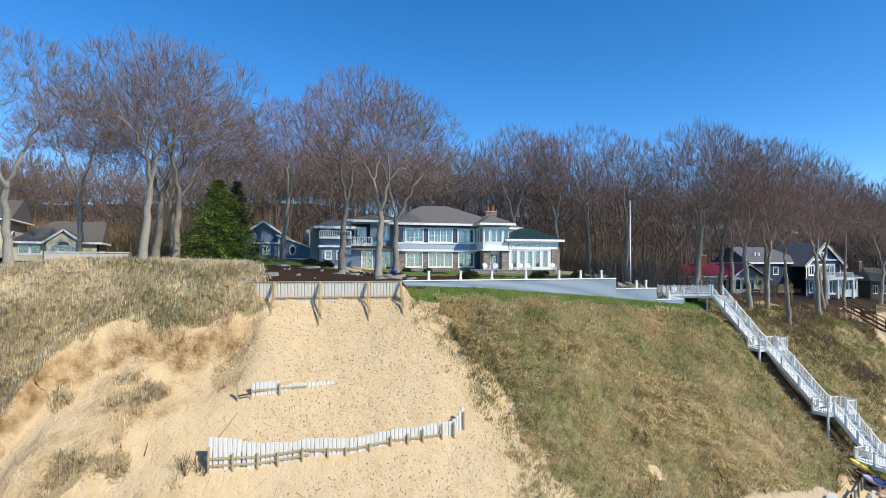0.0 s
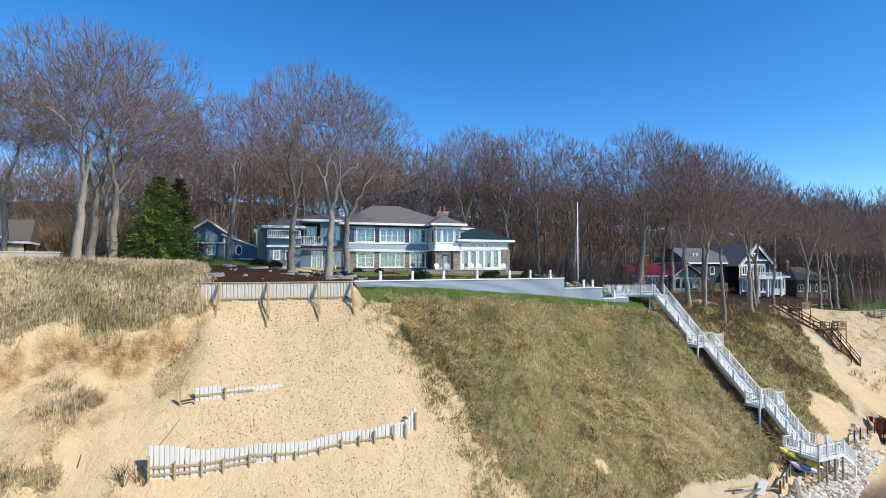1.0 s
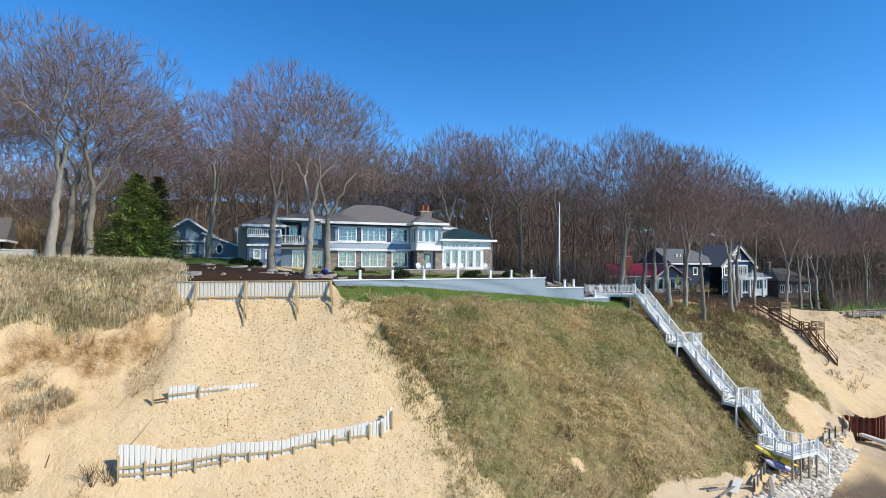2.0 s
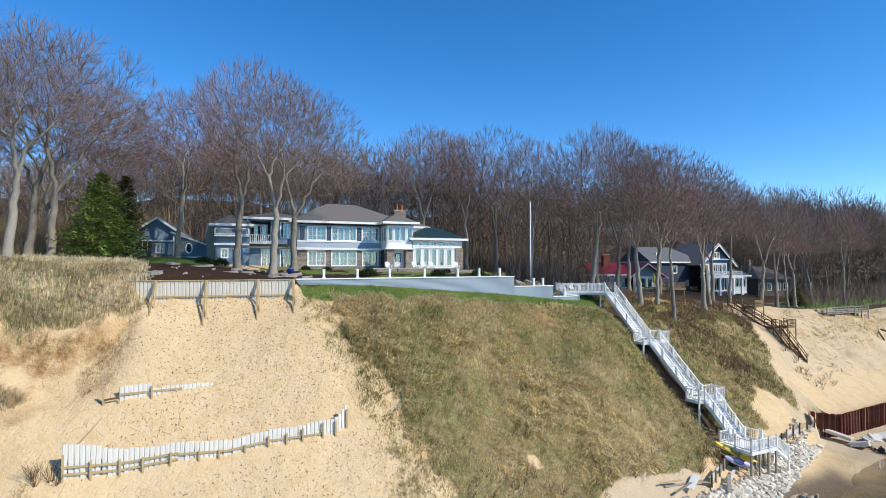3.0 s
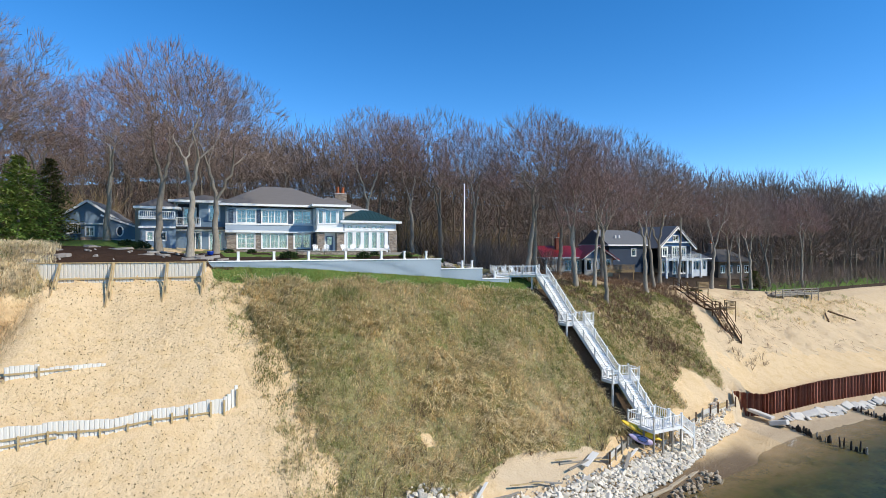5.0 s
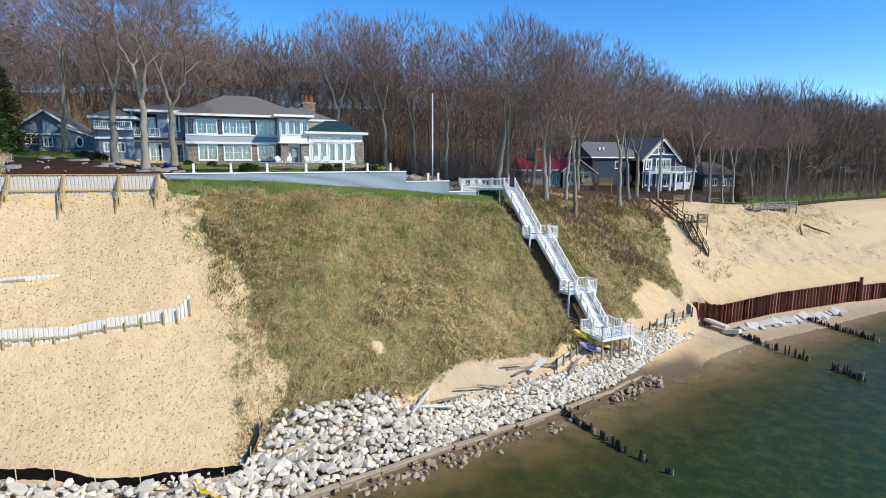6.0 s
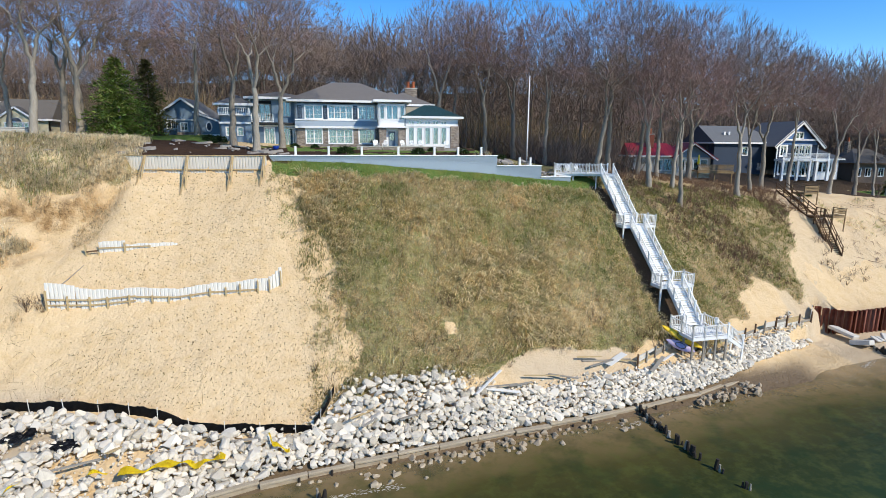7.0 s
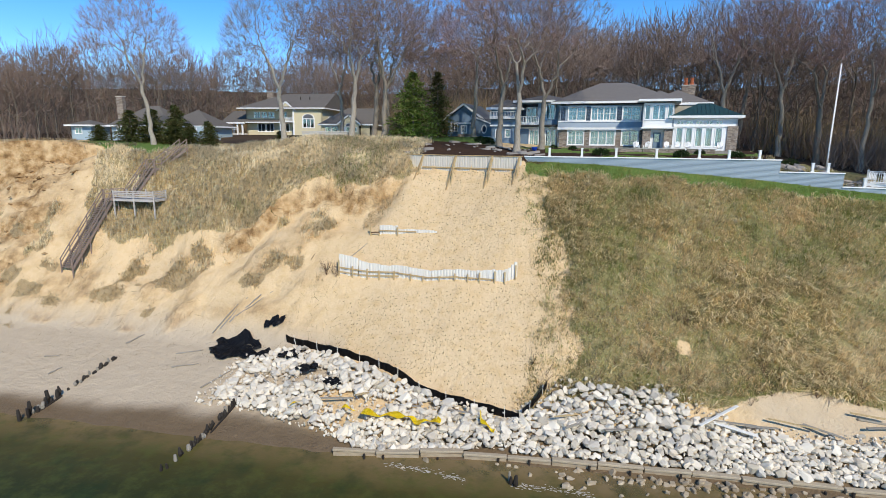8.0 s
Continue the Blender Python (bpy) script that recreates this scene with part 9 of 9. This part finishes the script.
g_mask = lambda u, v: masks(u, v)["grass"]
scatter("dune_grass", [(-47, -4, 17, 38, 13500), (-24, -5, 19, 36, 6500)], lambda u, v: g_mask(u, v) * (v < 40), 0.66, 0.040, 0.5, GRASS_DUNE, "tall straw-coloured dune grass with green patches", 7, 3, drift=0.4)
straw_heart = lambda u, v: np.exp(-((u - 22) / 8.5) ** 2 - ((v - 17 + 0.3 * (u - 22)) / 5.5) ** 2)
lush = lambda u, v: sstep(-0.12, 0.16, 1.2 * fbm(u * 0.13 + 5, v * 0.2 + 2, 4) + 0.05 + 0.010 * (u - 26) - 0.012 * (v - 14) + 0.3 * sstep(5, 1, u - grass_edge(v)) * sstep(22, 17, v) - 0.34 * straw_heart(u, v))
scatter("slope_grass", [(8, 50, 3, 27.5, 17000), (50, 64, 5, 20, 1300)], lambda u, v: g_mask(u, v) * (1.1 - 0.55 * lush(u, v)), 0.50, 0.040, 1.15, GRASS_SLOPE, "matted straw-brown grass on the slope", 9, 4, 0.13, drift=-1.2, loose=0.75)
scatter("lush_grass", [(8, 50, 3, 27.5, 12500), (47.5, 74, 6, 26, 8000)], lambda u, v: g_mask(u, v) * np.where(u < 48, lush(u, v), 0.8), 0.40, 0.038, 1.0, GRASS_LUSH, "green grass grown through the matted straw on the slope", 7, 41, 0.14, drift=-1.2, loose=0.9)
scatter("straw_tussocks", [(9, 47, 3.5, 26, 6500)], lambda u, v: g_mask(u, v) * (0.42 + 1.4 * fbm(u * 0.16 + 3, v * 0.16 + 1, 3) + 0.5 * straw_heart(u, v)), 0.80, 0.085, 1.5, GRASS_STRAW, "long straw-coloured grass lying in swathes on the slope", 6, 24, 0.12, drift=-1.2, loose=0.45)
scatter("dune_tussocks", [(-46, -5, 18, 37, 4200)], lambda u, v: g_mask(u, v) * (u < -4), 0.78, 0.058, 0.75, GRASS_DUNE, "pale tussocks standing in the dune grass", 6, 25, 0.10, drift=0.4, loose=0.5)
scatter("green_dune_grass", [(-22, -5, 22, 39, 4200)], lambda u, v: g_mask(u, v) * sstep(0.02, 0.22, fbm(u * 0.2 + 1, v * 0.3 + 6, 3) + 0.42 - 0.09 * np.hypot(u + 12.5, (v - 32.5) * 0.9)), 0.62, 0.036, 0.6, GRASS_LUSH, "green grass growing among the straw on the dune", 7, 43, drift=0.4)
scatter("bluff_grass", [(82, 128, 16, 27, 1600), (46, 54, 5.5, 11, 500)], lambda u, v: 0.55 + 1.5 * fbm(u * 0.22 + 8, v * 0.3 + 3, 3), 0.5, 0.05, 1.0, GRASS_SLOPE, "thin grass in patches on the sandy bluff", 7, 26, 0.2)
scatter("fresh_grass", [(8.3, 46, 21, 27.2, 6000)], lambda u, v: masks(u, v)["lawn"] * (v < np.interp(u, *WALL)), 0.26, 0.024, 0.7, GRASS_GREEN, "fresh green grass below the garden wall", 6, 5)
scatter("edge_grass", [(5.5, 14.5, 3, 25, 5200)], lambda u, v: 1.2 * sstep(4.6, 0.0, np.abs(u - grass_edge(v) + 0.3)) * (0.5 + 1.2 * fbm(u * 1.1, v * 1.1, 3)), 0.34, 0.036, 0.9, GRASS_EDGE, "thin green grass creeping onto the sand", 6, 6)
t_mask = lambda u, v: masks(u, v)["tuft"] * 1.2
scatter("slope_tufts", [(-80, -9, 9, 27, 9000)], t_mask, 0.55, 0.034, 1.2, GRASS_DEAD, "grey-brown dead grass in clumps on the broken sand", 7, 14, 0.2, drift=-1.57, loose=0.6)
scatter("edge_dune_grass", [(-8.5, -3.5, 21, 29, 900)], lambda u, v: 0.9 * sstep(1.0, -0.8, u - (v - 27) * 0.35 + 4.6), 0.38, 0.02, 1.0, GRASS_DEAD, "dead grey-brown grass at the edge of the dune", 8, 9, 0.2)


def sprigs():
    r = np.random.default_rng(12)
    gu, gv = np.meshgrid(np.arange(-9.5, 13.2, 0.35), np.arange(4.2, 27.5, 0.38))
    u = gu.ravel() + r.normal(0, 0.085, gu.size)
    v = gv.ravel() + r.normal(0, 0.085, gu.size)
    left = np.interp(v, [4, 9, 13, 16, 20, 27], [-7.5, -7.5, -7.0, -7.5, -5.2, -4.0])
    ok = (u > left + r.normal(0, 0.5, u.size)) & (u < grass_edge(v) + 0.4) & (r.random(u.size) > 0.10) & ((v < 14.0) | (v > 15.6))
    ok &= v > np.interp(u, [-9, -6.5, -1.3, 3.7, 9, 13], [9.6, 9.4, 7.2, 5.2, 4.2, 6]) 
    u, v = u[ok], v[ok]
    n = 4
    U, W = np.repeat(u, n) + r.normal(0, 0.03, u.size * n), np.repeat(v, n) + r.normal(0, 0.03, u.size * n)
    k = U.size
    V, F = blades(U, W, terrain(U, W), r.uniform(0.09, 0.20, k), r.uniform(0.024, 0.04, k), r.uniform(0.2, 1.1, k), r.uniform(0, 6.28, k))
    tagged(part_of("planted_sprigs", mesh_of("planted_sprigs", V, F), SPRIG), "rows of young marram sprigs planted in the sand", "grass", kind="stuff")
    # straw and root litter on the sand
    m = 1100
    u, v = r.uniform(-40, 12, m), r.uniform(6, 27, m)
    ok = (masks(u, v)["grass"] < 0.3) & (fbm(u * 0.25, v * 0.25, 3) > -0.05)
    u, v = u[ok], v[ok]
    V, F = blades(u, v, terrain(u, v) + 0.06, r.uniform(0.15, 0.5, u.size), r.uniform(0.008, 0.02, u.size), r.uniform(2.2, 3.0, u.size), r.uniform(0, 6.28, u.size))
    V = V.reshape(-1, 5, 3)
    V[:, :, 2] = terrain(V[:, :, 0], V[:, :, 1]) + r.uniform(0.02, 0.06, (V.shape[0], 1))
    tagged(part_of("sand_litter", mesh_of("sand_litter", V.reshape(-1, 3), F), SPRIG), "dry straw and roots strewn on the sand", "litter", kind="stuff")

    u, v = r.uniform(78, 130, 900), r.uniform(8, 25, 900)
    ok = fbm(u * 0.2 + 7, v * 0.3, 3) > -0.02
    u, v = u[ok], v[ok]
    V, F = blades(u, v, terrain(u, v) + 0.06, r.uniform(0.2, 0.8, u.size), r.uniform(0.03, 0.09, u.size), r.uniform(2.2, 3.0, u.size), r.uniform(0, 6.28, u.size))
    V = V.reshape(-1, 5, 3)
    V[:, :, 2] = terrain(V[:, :, 0], V[:, :, 1]) + r.uniform(0.03, 0.12, (V.shape[0], 1))
    tagged(part_of("bluff_debris", mesh_of("bluff_debris", V.reshape(-1, 3), F), BRUSH), "dark twigs and roots strewn on the sandy bluff", "litter", kind="stuff")


sprigs()


def brush(name, boxes, keep, mat, label, seed, h=1.3, stems=11, thick=1.0):
    r = np.random.default_rng(seed)
    P = []
    for u0, u1, v0, v1, n in boxes:
        cu, cv = r.uniform(u0, u1, n), r.uniform(v0, v1, n)
        ok = keep(cu, cv) > 0.5
        for u, v in zip(cu[ok], cv[ok]):
            z, s = gz(u, v), h * r.uniform(0.5, 1.2)
            for _ in range(stems):
                a, l = r.uniform(0, 6.28), r.uniform(0.15, 0.75)
                d = Vector((math.cos(a) * l, math.sin(a) * l, 1)).normalized()
                p = Vector((u, v, z - 0.05))
                q = p + d * s * 0.55
                P.append((p, q, 0.012 * thick, 0.009 * thick, 0))
                for _ in range(2):
                    e = (d + Vector((r.normal(0, 0.4), r.normal(0, 0.4), r.normal(0.1, 0.3)))).normalized()
                    P.append((q, q + e * s * r.uniform(0.3, 0.6), 0.009 * thick, 0.004 * thick, 0))
    V, F = rods(P, 2)
    tagged(part_of(name, mesh_of(name, V, F), mat), label, "brush", kind="stuff")


brush("bare_brush", [(48, 80, 14, 30, 3000), (46, 68, 7, 16, 700)], lambda u, v: (g_mask(u, v) > 0.4) * (fbm(u * 0.3, v * 0.3, 3) > 0.22 - 0.035 * (v - 10)) * 1.0, BRUSH, "bare brown brush on the bluff beside the stairs", 7, 0.8, 8)
brush("slope_twigs", [(-11, -9.2, 15.4, 17.2, 7), (70, 76, 11, 17, 26), (20.6, 22.0, 9.5, 11, 5), (9, 44, 4.5, 9, 60)], lambda u, v: 1.0 + 0 * u, TIMBER_BROWN, "bare twiggy shrubs on the sand slope", 8, 1.3, 9)
brush("wood_floor_brush", [(-130, 20, 84, 120, 1500), (-130, 230, 46, 84, 3000), (42, 64, 34, 50, 300), (104, 200, 30, 46, 500)], lambda u, v: np.array([clear_of_houses(a, b) for a, b in zip(u, v)]) * 1.0, WOOD_TWIG, "bare undergrowth at the edge of the wood", 9, 4.5, 5, 2.4)
TAN_BRUSH = plain("tan_brush", (0.36, 0.26, 0.14), 0.9, 0.35, 0.5, bump=0)
brush("tan_thicket", [(-62, -14, 84, 96, 700), (-16, 0, 56, 66, 160), (40, 62, 46, 56, 160)], lambda u, v: 1.0 + 0 * u, TAN_BRUSH, "tan leafless thicket along the edge of the wood", 19, 6.0, 7, 3.0)
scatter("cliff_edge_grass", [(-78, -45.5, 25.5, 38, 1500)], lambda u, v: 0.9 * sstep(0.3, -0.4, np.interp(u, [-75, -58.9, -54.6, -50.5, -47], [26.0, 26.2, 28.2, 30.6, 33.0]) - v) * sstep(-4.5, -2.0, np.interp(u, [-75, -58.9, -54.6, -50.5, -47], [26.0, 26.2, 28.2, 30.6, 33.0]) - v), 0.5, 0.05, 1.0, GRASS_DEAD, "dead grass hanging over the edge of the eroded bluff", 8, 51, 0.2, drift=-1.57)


def clods():
    """Lumps of sod and clay that have slid down the eroded bluff."""
    r = random.Random(61)
    poses = []
    for _ in range(330):
        u, v = r.uniform(-72, -44.5), r.uniform(13.5, 30)
        if v > np.interp(u, [-75, -58.9, -54.6, -50.5, -47], [26.0, 26.2, 28.2, 30.6, 33.0]) - 0.8 or fbm(np.float64(u * 0.3 + 6), np.float64(v * 0.35), 3) < -0.05:
            continue
        k = 0.25 + 0.75 * r.random() ** 2.2
        poses.append((r.randrange(9), pose(u, v, gz(u, v) + 0.02, r.uniform(-25, 25), r.uniform(-25, 25), r.uniform(0, 360)) @ Matrix.Diagonal((k * 1.5, k, k * 0.7, 1))))
    m = Mat("sod_and_clay", 0.95, spec=0.1)
    n1, n2 = m.noise(2.2, 5.0), m.noise(14.0, 5.0)
    m.color(m.mix(n2, m.ramp(n1, (0.36, (0.20, 0.115, 0.05)), (0.64, (0.52, 0.36, 0.19))), (0.30, 0.20, 0.10))).bump(n2, 0.8, 0.06)
    tagged(part_of("sod_clods", joined("sod_clods", CHIPS, poses), m.m), "brown lumps of sod and clay on the eroded bluff", "sod", kind="stuff")


clods()
